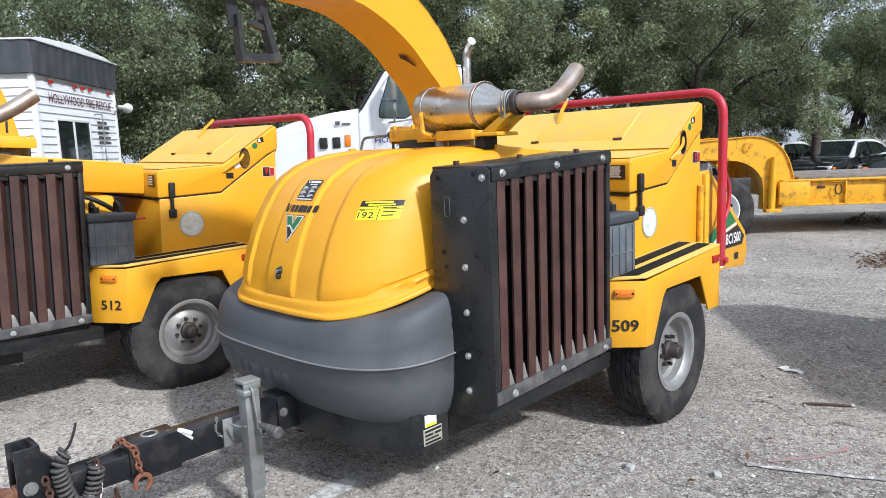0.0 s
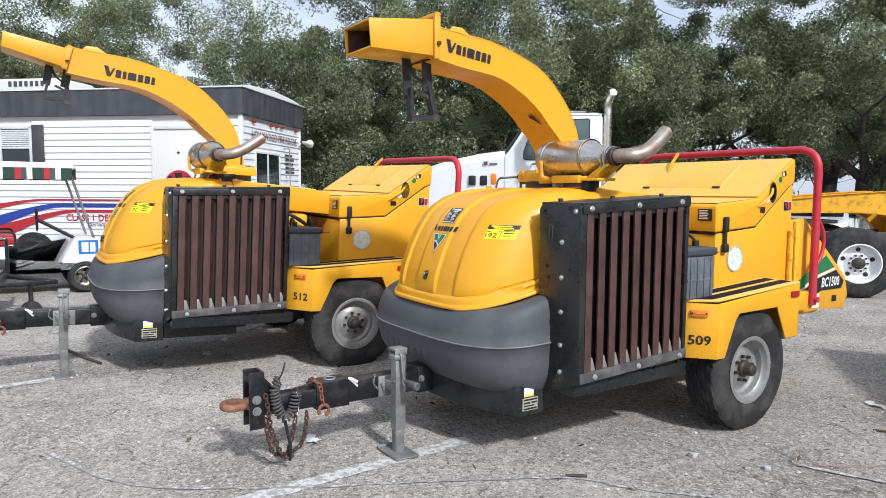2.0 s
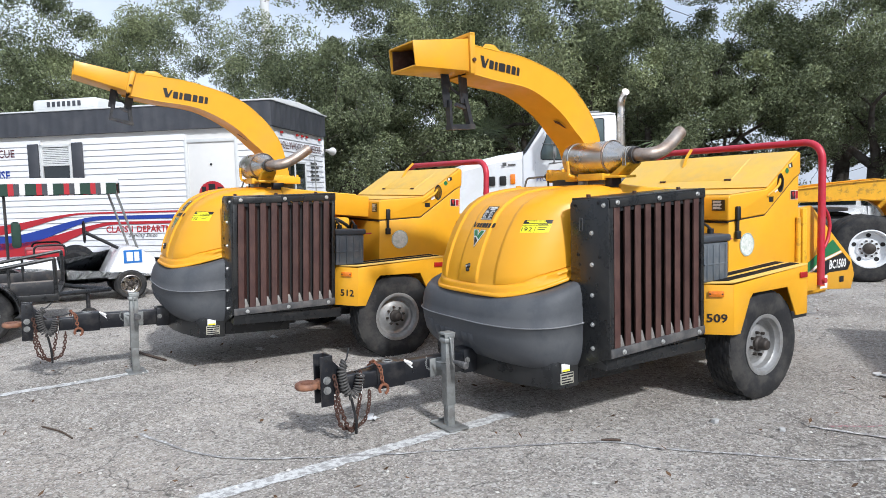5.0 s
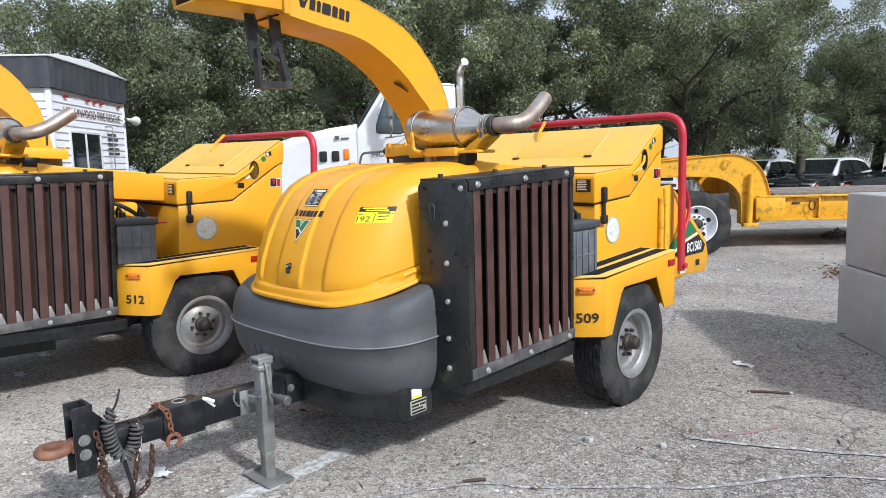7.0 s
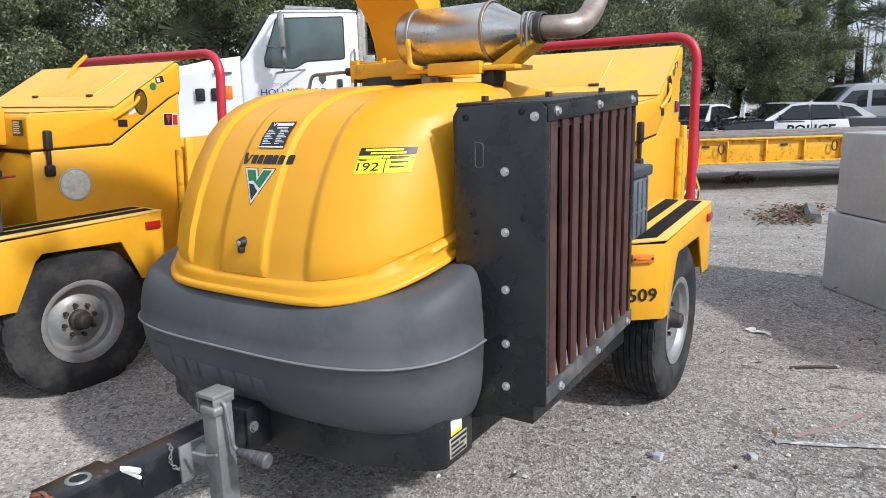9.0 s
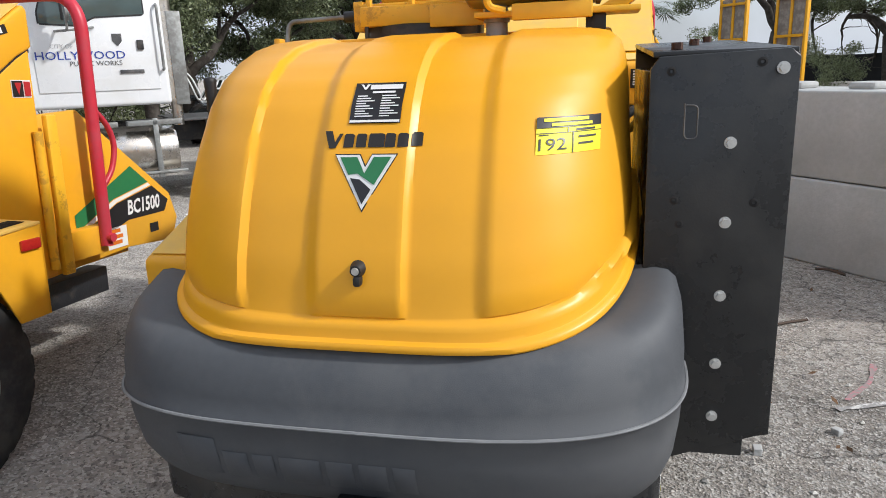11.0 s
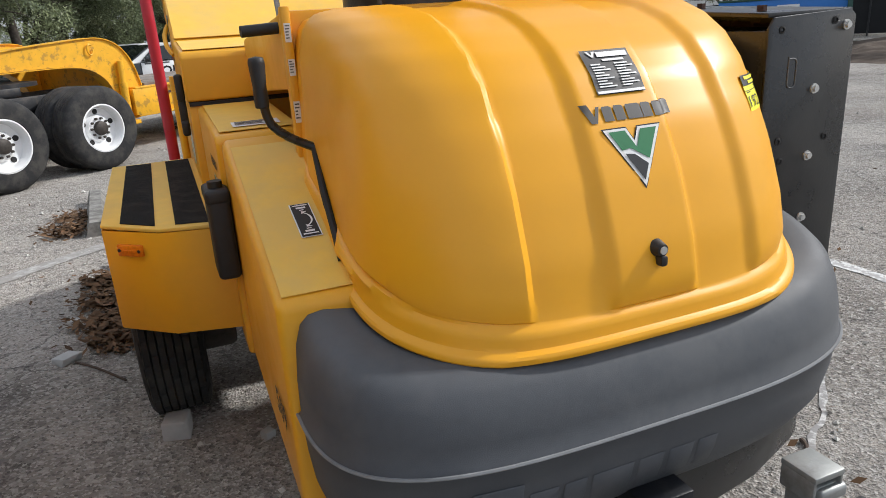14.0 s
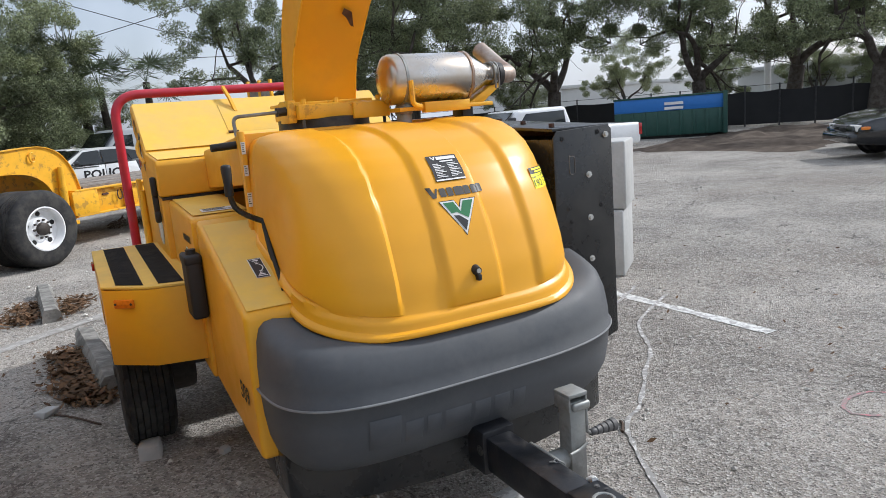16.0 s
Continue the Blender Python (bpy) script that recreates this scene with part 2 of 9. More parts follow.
LINEWORN = mat("very_worn_road_paint", (0.50, 0.49, 0.47), 0.9, grain=0.2, grain_scale=70, stain=(0.30, 0.285, 0.265), stain_amount=0.75, stain_scale=12, stain_edge=0.22, bump=0.3, bump_scale=200, spec=0.1)
CHALK = mat("white_marking_paint", (0.58, 0.57, 0.55), 0.85, grain=0.2, grain_scale=60, stain=(0.28, 0.27, 0.26), stain_amount=0.6, stain_scale=26, stain_edge=0.1, spec=0.2)
PINK = mat("pink_marking_paint", (0.50, 0.20, 0.22), 0.85, grain=0.2, grain_scale=60, stain=(0.28, 0.24, 0.23), stain_amount=0.6, stain_scale=30, stain_edge=0.1, spec=0.2)
LOWBOY = mat("weathered_trailer_yellow", (0.80, 0.41, 0.015), 0.45, grain=0.08, grain_scale=10, stain=(0.18, 0.10, 0.04), stain_amount=0.16, stain_scale=8, stain_edge=0.08, bump=0.08, bump_scale=40)
DECKWOOD = mat("grey_deck_timber", (0.26, 0.23, 0.20), 0.85, grain=0.2, grain_scale=20, stain=(0.16, 0.13, 0.11), stain_amount=0.4, stain_scale=6, bump=0.3, bump_scale=60, rand=0.2)
BARK = mat("oak_bark", (0.060, 0.050, 0.042), 0.95, grain=0.3, grain_scale=12, stain=(0.11, 0.10, 0.09), stain_amount=0.35, stain_scale=4, bump=0.8, bump_scale=25, spec=0.1)
LEAF = mat("oak_leaf", (0.168, 0.196, 0.105), 0.45, rand=0.65, island=True, grain=0.6, grain_scale=0.55, spec=0.35)
LEAF2 = mat("pale_leaf", (0.212, 0.240, 0.124), 0.45, rand=0.6, island=True, grain=0.55, grain_scale=0.55, spec=0.35)


def let_light_through(m, share):
    """Thin leaves pass on part of the light that falls on their other side."""
    n, l = m.node_tree.nodes, m.node_tree.links
    b = n["Principled BSDF"]
    tr = n.new("ShaderNodeBsdfTranslucent")
    l.new(b.inputs["Base Color"].links[0].from_socket, tr.inputs["Color"])
    mx = n.new("ShaderNodeMixShader")
    mx.inputs["Fac"].default_value = share
    l.new(b.outputs["BSDF"], mx.inputs[1])
    l.new(tr.outputs["BSDF"], mx.inputs[2])
    l.new(mx.outputs["Shader"], n["Material Output"].inputs["Surface"])


let_light_through(LEAF, 0.28)
let_light_through(LEAF2, 0.28)
PALMLEAF = mat("palm_frond", (0.10, 0.13, 0.07), 0.5, rand=0.4, island=True)
DRYLEAF = mat("dry_brown_leaf", (0.13, 0.075, 0.04), 0.8, rand=0.5, island=True, spec=0.2)
PEBBLE = mat("pale_limestone_chip", (0.52, 0.50, 0.46), 0.9, rand=0.35, island=True, spec=0.2)
TWIGM = mat("dead_twig", (0.08, 0.055, 0.04), 0.9, grain=0.2, grain_scale=30)
FENCEBLACK = mat("black_fence_mesh", (0.012, 0.012, 0.013), 0.8, grain=0.2, grain_scale=3)
DUMPGREEN = mat("green_container_paint", (0.012, 0.065, 0.05), 0.5, grain=0.08, grain_scale=6, stain=(0.03, 0.08, 0.065), stain_amount=0.3, stain_scale=3)
DUMPBLUE = mat("blue_container_paint", (0.02, 0.16, 0.50), 0.45, grain=0.05, grain_scale=6)
FARWALL = mat("pale_building_wall", (0.55, 0.56, 0.56), 0.8, grain=0.04, grain_scale=2)
DIRT = mat("brown_dirt", (0.13, 0.105, 0.085), 0.95, grain=0.3, grain_scale=8, stain=(0.07, 0.055, 0.045), stain_amount=0.5, stain_scale=2, bump=0.6, bump_scale=30, spec=0.1)
CARTFABRIC = mat("dark_green_canopy", (0.02, 0.05, 0.035), 0.8, grain=0.1, grain_scale=40)
ORANGE = mat("orange_paint", (0.65, 0.16, 0.01), 0.5, grain=0.05, grain_scale=20)


def ground_material():
    """Worn asphalt: pale limestone chips in grey binder, broad light and dark patches, fine cracks."""
    m = bpy.data.materials.new("worn_asphalt")
    m.use_nodes = True
    n, l = m.node_tree.nodes, m.node_tree.links
    b = n["Principled BSDF"]
    b.inputs["Roughness"].default_value, b.inputs["Specular IOR Level"].default_value = 0.95, 0.1
    b.inputs["Diffuse Roughness"].default_value = 0.4
    tc = n.new("ShaderNodeTexCoord")

    def noise_tex(scale, detail=5, rough=0.6):
        t = n.new("ShaderNodeTexNoise")
        t.inputs["Scale"].default_value, t.inputs["Detail"].default_value, t.inputs["Roughness"].default_value = scale, detail, rough
        l.new(tc.outputs["Object"], t.inputs["Vector"])
        return t.outputs["Fac"]

    def rng(src, a, b2, c, d):
        r = n.new("ShaderNodeMapRange")
        r.inputs["From Min"].default_value, r.inputs["From Max"].default_value = a, b2
        r.inputs["To Min"].default_value, r.inputs["To Max"].default_value = c, d
        l.new(src, r.inputs["Value"])
        return r.outputs["Result"]

    def mix(f, a, b2):
        x = n.new("ShaderNodeMix")
        x.data_type = "RGBA"
        l.new(f, x.inputs["Factor"])
        for k, v in (("A", a), ("B", b2)):
            if isinstance(v, tuple):
                x.inputs[k].default_value = (*v, 1)
            else:
                l.new(v, x.inputs[k])
        return x.outputs["Result"]

    base = mix(rng(noise_tex(0.55, 7, 0.68), 0.38, 0.62, 0, 1), (0.292, 0.267, 0.236), (0.508, 0.466, 0.416))
    base = mix(rng(noise_tex(2.6, 6, 0.7), 0.52, 0.70, 0, 0.60), base, (0.195, 0.183, 0.170))
    # oil and damp stains with soft edges
    base = mix(rng(noise_tex(0.95, 3, 0.5), 0.60, 0.70, 0, 0.55), base, (0.150, 0.139, 0.127))
    base = mix(rng(noise_tex(0.23, 4, 0.6), 0.50, 0.66, 0, 0.6), base, (0.305, 0.262, 0.220))
    vor = n.new("ShaderNodeTexVoronoi")
    vor.inputs["Scale"].default_value = 95
    l.new(tc.outputs["Object"], vor.inputs["Vector"])
    sep = n.new("ShaderNodeSeparateColor")
    l.new(vor.outputs["Color"], sep.inputs["Color"])
    base = mix(rng(sep.outputs["Red"], 0.62, 0.90, 0, 0.68), base, (0.66, 0.630, 0.585))
    base = mix(rng(sep.outputs["Green"], 0.66, 0.95, 0, 0.60), base, (0.090, 0.085, 0.079))
    # larger stones show through here and there
    big = n.new("ShaderNodeTexVoronoi")
    big.inputs["Scale"].default_value = 38
    l.new(tc.outputs["Object"], big.inputs["Vector"])
    sep2 = n.new("ShaderNodeSeparateColor")
    l.new(big.outputs["Color"], sep2.inputs["Color"])
    base = mix(rng(sep2.outputs["Red"], 0.84, 0.97, 0, 0.55), base, (0.60, 0.575, 0.535))
    base = mix(rng(sep2.outputs["Blue"], 0.88, 0.97, 0, 0.45), base, (0.110, 0.103, 0.095))
    # cracks: edges of large warped cells
    warp = n.new("ShaderNodeVectorMath")
    warp.operation = "MULTIPLY_ADD"
    nz = n.new("ShaderNodeTexNoise")
    nz.inputs["Scale"].default_value, nz.inputs["Detail"].default_value = 3.0, 6
    l.new(tc.outputs["Object"], nz.inputs["Vector"])
    l.new(nz.outputs["Color"], warp.inputs[0])
    warp.inputs[1].default_value = (0.35, 0.35, 0.35)
    l.new(tc.outputs["Object"], warp.inputs[2])
    vc = n.new("ShaderNodeTexVoronoi")
    vc.feature = "DISTANCE_TO_EDGE"
    vc.inputs["Scale"].default_value = 0.9
    l.new(warp.outputs["Vector"], vc.inputs["Vector"])
    crack = rng(vc.outputs["Distance"], 0.001, 0.007, 0.62, 0)
    gate = rng(noise_tex(0.8, 3), 0.45, 0.54, 0, 1)
    mul = n.new("ShaderNodeMath")
    mul.operation = "MULTIPLY"
    l.new(crack, mul.inputs[0])
    l.new(gate, mul.inputs[1])
    base = mix(mul.outputs["Value"], base, (0.05, 0.047, 0.044))
    l.new(base, b.inputs["Base Color"])
    bp = n.new("ShaderNodeBump")
    bp.inputs["Strength"].default_value, bp.inputs["Distance"].default_value = 1.0, 0.009
    l.new(vor.outputs["Distance"], bp.inputs["Height"])
    bp2 = n.new("ShaderNodeBump")
    bp2.inputs["Strength"].default_value, bp2.inputs["Distance"].default_value = 0.7, 0.03
    l.new(noise_tex(28, 6, 0.7), bp2.inputs["Height"])
    l.new(bp.outputs["Normal"], bp2.inputs["Normal"])
    l.new(bp2.outputs["Normal"], b.inputs["Normal"])
    return m


ASPHALT = ground_material()

# ---- mesh tools ----
ROOT = {}


def thing(name, label, category, at=(0, 0, 0), group="", kind="", turn=0.0):
    """An empty at the base of a thing, which its parts hang from."""
    ob = new(name)
    ob.empty_display_size = 0.2
    ob.matrix_basis = pose(*at, 0, 0, turn)
    ROOT[ob.name] = Matrix(ob.matrix_basis)
    return tagged(ob, label, category, group, kind)


def mesh_of(bm, name, material, smooth=40):
    bmesh.ops.recalc_face_normals(bm, faces=bm.faces)
    me = bpy.data.meshes.new(name)
    bm.to_mesh(me)
    bm.free()
    if smooth:
        me.polygons.foreach_set("use_smooth", [True] * len(me.polygons))
        me.set_sharp_from_angle(angle=radians(smooth))
    me.materials.append(material)
    return me


def part(name, bm, material, parent, label="", smooth=40, local=False):
    """One mesh object under a thing or under a part. The bmesh is in world places, or, with local, in the thing's own."""
    me = mesh_of(bm, name, material, smooth)
    if not local:
        me.transform(ROOT[parent.name].inverted())
    ob = new(name, me)
    ob.parent = parent
    ROOT[ob.name] = ROOT[parent.name]
    if label:
        ob["label"] = label
    if name in ("print", "maker_mark", "lettering", "sign_pattern", "badge_letters", "unit_mark"):
        ob["kind"] = "stuff"
    return ob


def single(name, bm, material, label, category, group="", kind="", smooth=40):
    """A thing of one mesh, with its origin at its base."""
    lo = [min(v.co[i] for v in bm.verts) for i in range(3)]
    hi = [max(v.co[i] for v in bm.verts) for i in range(3)]
    at = ((lo[0] + hi[0]) / 2, (lo[1] + hi[1]) / 2, lo[2])
    me = mesh_of(bm, name, material, smooth)
    me.transform(Matrix.Translation(at).inverted())
    ob = new(name, me)
    ob.location = at
    ROOT[ob.name] = Matrix.Translation(at)
    return tagged(ob, label, category, group, kind)


def bevel(bm, off, seg=2, angle=30):
    if off:
        es = [e for e in bm.edges if len(e.link_faces) == 2 and e.calc_face_angle(0) > radians(angle)]
        bmesh.ops.bevel(bm, geom=es, offset=off, segments=seg, affect="EDGES", profile=0.5, clamp_overlap=True)
    return bm


def box(x0, x1, y0, y1, z0, z1, bev=0.004, seg=2):
    bm = bmesh.new()
    bmesh.ops.create_cube(bm, size=1, matrix=Matrix.Translation(((x0 + x1) / 2, (y0 + y1) / 2, (z0 + z1) / 2)) @ Matrix.Diagonal((x1 - x0, y1 - y0, z1 - z0, 1)))
    return bevel(bm, bev, seg)


def prism(poly, axis, a, b, bev=0.004, seg=2):
    """A slab: a flat outline in the two other axes, from a to b along the axis."""
    bm = bmesh.new()

    def at(p, v):
        return {"x": (v, p[0], p[1]), "y": (p[0], v, p[1]), "z": (p[0], p[1], v)}[axis]
    lo, hi = [bm.verts.new(at(p, a)) for p in poly], [bm.verts.new(at(p, b)) for p in poly]
    n = len(poly)
    bm.faces.new(lo), bm.faces.new(hi[::-1])
    for i in range(n):
        bm.faces.new((lo[i], hi[i], hi[(i + 1) % n], lo[(i + 1) % n]))
    bmesh.ops.recalc_face_normals(bm, faces=bm.faces)
    return bevel(bm, bev, seg)


def join(*bms):
    out = bms[0]
    for b in bms[1:]:
        me = bpy.data.meshes.new("tmp")
        b.to_mesh(me)
        b.free()
        out.from_mesh(me)
        bpy.data.meshes.remove(me)
    return out


def moved(bm, m):
    bmesh.ops.transform(bm, matrix=m, verts=bm.verts)
    return bm


def curve_points(pts, step=0.03):
    """A smooth line through the points."""
    pts = [Vector(p) for p in pts]
    out = []
    for i in range(len(pts) - 1):
        p0, p1, p2, p3 = pts[max(0, i - 1)], pts[i], pts[i + 1], pts[min(len(pts) - 1, i + 2)]
        k = max(2, int((p2 - p1).length / step))
        for j in range(k):
            t = j / k
            out.append(0.5 * (2 * p1 + (p2 - p0) * t + (2 * p0 - 5 * p1 + 4 * p2 - p3) * t * t + (3 * p1 - p0 - 3 * p2 + p3) * t ** 3))
    out.append(pts[-1])
    return out


def rounded(pts, r, n=6):
    """A line whose corners are rounded by about r."""
    pts = [Vector(p) for p in pts]
    out = [pts[0]]
    for i in range(1, len(pts) - 1):
        a, b, c = pts[i - 1], pts[i], pts[i + 1]
        d = min(r, (a - b).length * 0.49, (c - b).length * 0.49)
        p, q = b + (a - b).normalized() * d, b + (c - b).normalized() * d
        for j in range(n + 1):
            t = j / n
            out.append((1 - t) ** 2 * p + 2 * t * (1 - t) * b + t * t * q)
    out.append(pts[-1])
    return out


def tube(pts, r, n=12, square=False, caps=True):
    """A round (or square) bar along a line; r may be one radius or one for each point."""
    bm = bmesh.new()
    pts = [Vector(p) for p in pts]
    rs = r if isinstance(r, (list, tuple)) else [r] * len(pts)
    up = Vector((0, 0, 1))
    t0 = (pts[1] - pts[0]).normalized()
    if abs(t0.z) > 0.9:
        up = Vector((0, 1, 0))
    side = t0.cross(up).normalized()
    rings = []
    k = 4 if square else n
    for i, p in enumerate(pts):
        a, b = pts[max(0, i - 1)], pts[min(len(pts) - 1, i + 1)]
        t = (b - a).normalized()
        side = (side - t * side.dot(t)).normalized()
        nrm = t.cross(side)
        ring = []
        for j in range(k):
            an = 2 * math.pi * (j + (0.5 if square else 0)) / k
            ring.append(bm.verts.new(p + (side * math.cos(an) + nrm * math.sin(an)) * rs[i]))
        rings.append(ring)
    for i in range(len(rings) - 1):
        for j in range(k):
            bm.faces.new((rings[i][j], rings[i][(j + 1) % k], rings[i + 1][(j + 1) % k], rings[i + 1][j]))
    if caps:
        bm.faces.new(rings[0][::-1]), bm.faces.new(rings[-1])
    return bm


def cyl(p, q, r, n=16, bev=0.0):
    return bevel(tube([p, q], r, n), bev, 2, 60)


def lathe(profile, centre, axis="x", n=40, start=0.0, caps=False):
    """Turned round an axis through the centre: rows of radius and place along the axis."""
    bm = bmesh.new()
    rings = []
    for r, h in profile:
        ring = []
        for j in range(n):
            a = 2 * math.pi * j / n + start
            c, s = r * math.cos(a), r * math.sin(a)
            v = {"x": (h, c, s), "y": (c, h, s), "z": (c, s, h)}[axis]
            ring.append(bm.verts.new(Vector(centre) + Vector(v)))
        rings.append(ring)
    for i in range(len(rings) - 1):
        for j in range(n):
            bm.faces.new((rings[i][j], rings[i][(j + 1) % n], rings[i + 1][(j + 1) % n], rings[i + 1][j]))
    if caps:
        bm.faces.new(rings[0][::-1]), bm.faces.new(rings[-1])
    bmesh.ops.remove_doubles(bm, verts=bm.verts, dist=1e-6)
    return bm


def loft(rings, closed=True, caps=True):
    bm = bmesh.new()
    vs = [[bm.verts.new(p) for p in ring] for ring in rings]
    n = len(vs[0])
    for i in range(len(vs) - 1):
        for j in range(n if closed else n - 1):
            bm.faces.new((vs[i][j], vs[i][(j + 1) % n], vs[i + 1][(j + 1) % n], vs[i + 1][j]))
    if caps and closed:
        bm.faces.new(vs[0][::-1]), bm.faces.new(vs[-1])
    return bm


def sheet(fn, nu, nv, thick=0.0):
    """A grid of fn(u, v), u and v from 0 to 1, with an optional thickness."""
    bm = bmesh.new()
    vs = [[bm.verts.new(fn(i / nu, j / nv)) for j in range(nv + 1)] for i in range(nu + 1)]
    for i in range(nu):
        for j in range(nv):
            bm.faces.new((vs[i][j], vs[i + 1][j], vs[i + 1][j + 1], vs[i][j + 1]))
    if thick:
        bmesh.ops.recalc_face_normals(bm, faces=bm.faces)
        bmesh.ops.solidify(bm, geom=bm.faces[:], thickness=thick)
    return bm


def text_mesh(words, size, squeeze=1.0, shear=0.0, bold=0.0):
    """Letters as a flat bmesh in x and y, centred on the origin."""
    cu = bpy.data.curves.new("letters", "FONT")
    cu.body, cu.size, cu.align_x, cu.align_y, cu.shear, cu.resolution_u, cu.offset = words, size, "CENTER", "CENTER", shear, 2, bold
    ob = new("letters", cu)
    me = bpy.data.meshes.new_from_object(ob.evaluated_get(bpy.context.evaluated_depsgraph_get()))
    bm = bmesh.new()
    bm.from_mesh(me)
    bpy.data.objects.remove(ob)
    bpy.data.curves.remove(cu)
    bpy.data.meshes.remove(me)
    xs, ys = [v.co.x for v in bm.verts], [v.co.y for v in bm.verts]
    cx, cy = (min(xs) + max(xs)) / 2, (min(ys) + max(ys)) / 2
    for v in bm.verts:
        v.co = Vector(((v.co.x - cx) * squeeze, v.co.y - cy, 0))
    return bm


def flat(polys):
    """Flat plates in x and y from outlines."""
    bm = bmesh.new()
    for poly in polys:
        bm.faces.new([bm.verts.new((x, y, 0)) for x, y in poly])
    return bm


def rect(x0, x1, y0, y1):
    return [(x0, y0), (x1, y0), (x1, y1), (x0, y1)]


def facing(origin, right, up):
    """The matrix that lays a flat x-y shape on a surface: its x along right, its y along up."""
    r, u = Vector(right).normalized(), Vector(up).normalized()
    u = (u - r * u.dot(r)).normalized()
    w = r.cross(u)
    return Matrix(((r.x, u.x, w.x, origin[0]), (r.y, u.y, w.y, origin[1]), (r.z, u.z, w.z, origin[2]), (0, 0, 0, 1)))


def decal(name, bm, material, parent, origin, right, up, lift=0.003, label=""):
    """A thin printed layer on a flat face."""
    m = facing(origin, right, up)
    w = m.to_3x3() @ Vector((0, 0, 1))
    return part(name, moved(bm, Matrix.Translation(w * lift) @ m), material, parent, label, smooth=0)


def bars(rows, w, h, seed=0, gap=0.5, fill=(0.5, 1.0)):
    """Plain bars that stand in for lines of small print, in a field w wide and h high."""
    rnd = random.Random(seed)
    polys = []
    for i in range(rows):
        y1 = h / 2 - i * h / rows
        polys.append(rect(-w / 2, -w / 2 + w * rnd.uniform(*fill), y1 - h / rows * (1 - gap), y1))
    return flat(polys)


def link_mesh(name, verts, faces, material, smooth=False):
    me = bpy.data.meshes.new(name)
    verts, faces = np.asarray(verts, dtype=np.float32), np.asarray(faces, dtype=np.int32)
    k = faces.shape[1]
    me.vertices.add(len(verts))
    me.vertices.foreach_set("co", verts.ravel())
    me.loops.add(faces.size)
    me.loops.foreach_set("vertex_index", faces.ravel())
    me.polygons.add(len(faces))
    me.polygons.foreach_set("loop_start", np.arange(0, faces.size, k, dtype=np.int32))
    me.polygons.foreach_set("use_smooth", np.full(len(faces), smooth))
    me.update(calc_edges=True)
    me.materials.append(material)
    return me

# ---- ground ----
def ground_height(x, y):
    """Level round the machines, slightly uneven further out."""
    d = math.hypot(x - 1, y - 3)
    lift = min(1.0, max(0.0, (-x - 0.95) / 0.75))
    far = min(1.0, max(0.0, (y - 6.0) / 3.5))
    return -0.045 * far * far * (3 - 2 * far) + 0.055 * lift * lift * (3 - 2 * lift) * max(0.0, min(1.0, (7 - y) / 3)) + 0.012 * noise.noise((x * 0.5, y * 0.5, 0)) * min(1.0, max(0.0, (d - 4) / 6))


def build_ground():
    xs = sorted({-400.0, -200.0, -100.0, -60.0, 400.0, 200.0, 100.0, 60.0} | {float(v) for v in range(-40, 41)} | {-1.0 - 0.125 * k for k in range(8)})
    ys = sorted({-400.0, -200.0, -100.0, -50.0, 400.0, 200.0, 100.0, 70.0} | {float(v) for v in range(-30, 51)})
    verts = [(x, y, ground_height(x, y)) for x in xs for y in ys]
    k = len(ys)
    faces = [(i * k + j, (i + 1) * k + j, (i + 1) * k + j + 1, i * k + j + 1) for i in range(len(xs) - 1) for j in range(k - 1)]
    ob = new("ground", link_mesh("ground", verts, faces, ASPHALT, True))
    tagged(ob, "worn grey asphalt yard with pale stone chips and cracks", "ground", kind="structure")


build_ground()


def ground_strip(name, pts, width, material, label, wob=0.0, seed=1, lift=0.004):
    """A painted line on the ground, slightly ragged."""
    rnd = random.Random(seed)
    pts = curve_points([(x, y, 0) for x, y in pts], 0.06)
    bm = bmesh.new()
    prev = None
    for i, p in enumerate(pts):
        t = (pts[min(i + 1, len(pts) - 1)] - pts[max(i - 1, 0)]).normalized()
        s = Vector((-t.y, t.x, 0))
        w = width / 2
        a, b = p + s * (w + rnd.uniform(-wob, wob)), p - s * (w + rnd.uniform(-wob, wob))
        a.z, b.z = ground_height(a.x, a.y) + lift, ground_height(b.x, b.y) + lift
        cur = (bm.verts.new(a), bm.verts.new(b))
        if prev:
            bm.faces.new((prev[0], prev[1], cur[1], cur[0]))
        prev = cur
    ob = new(name, mesh_of(bm, name, material, 0))
    return tagged(ob, label, "road marking", kind="structure")


ground_strip("parking_line", [(0.20, 1.9), (0.25, 1.25), (0.30, 0.5), (0.34, -0.4)], 0.115, LINEWHITE, "worn white parking line painted on asphalt", 0.012, 1)
ground_strip("parking_line", [(2.69, 2.44), (2.665, 3.2), (2.63, 3.9), (2.60, 4.6)], 0.10, LINEWHITE, "worn white parking line painted on asphalt", 0.012, 2)
ground_strip("parking_line", [(-2.52, -0.05), (-2.47, -0.6), (-2.43, -1.4), (-2.4, -2.6)], 0.10, LINEWHITE, "worn white parking line painted on asphalt", 0.012, 3)
ground_strip("parking_line", [(-2.35, 5.55), (-1.91, 5.97), (-1.24, 6.55), (-0.6, 7.1)], 0.15, LINEWORN, "worn white parking line painted on asphalt", 0.012, 4)
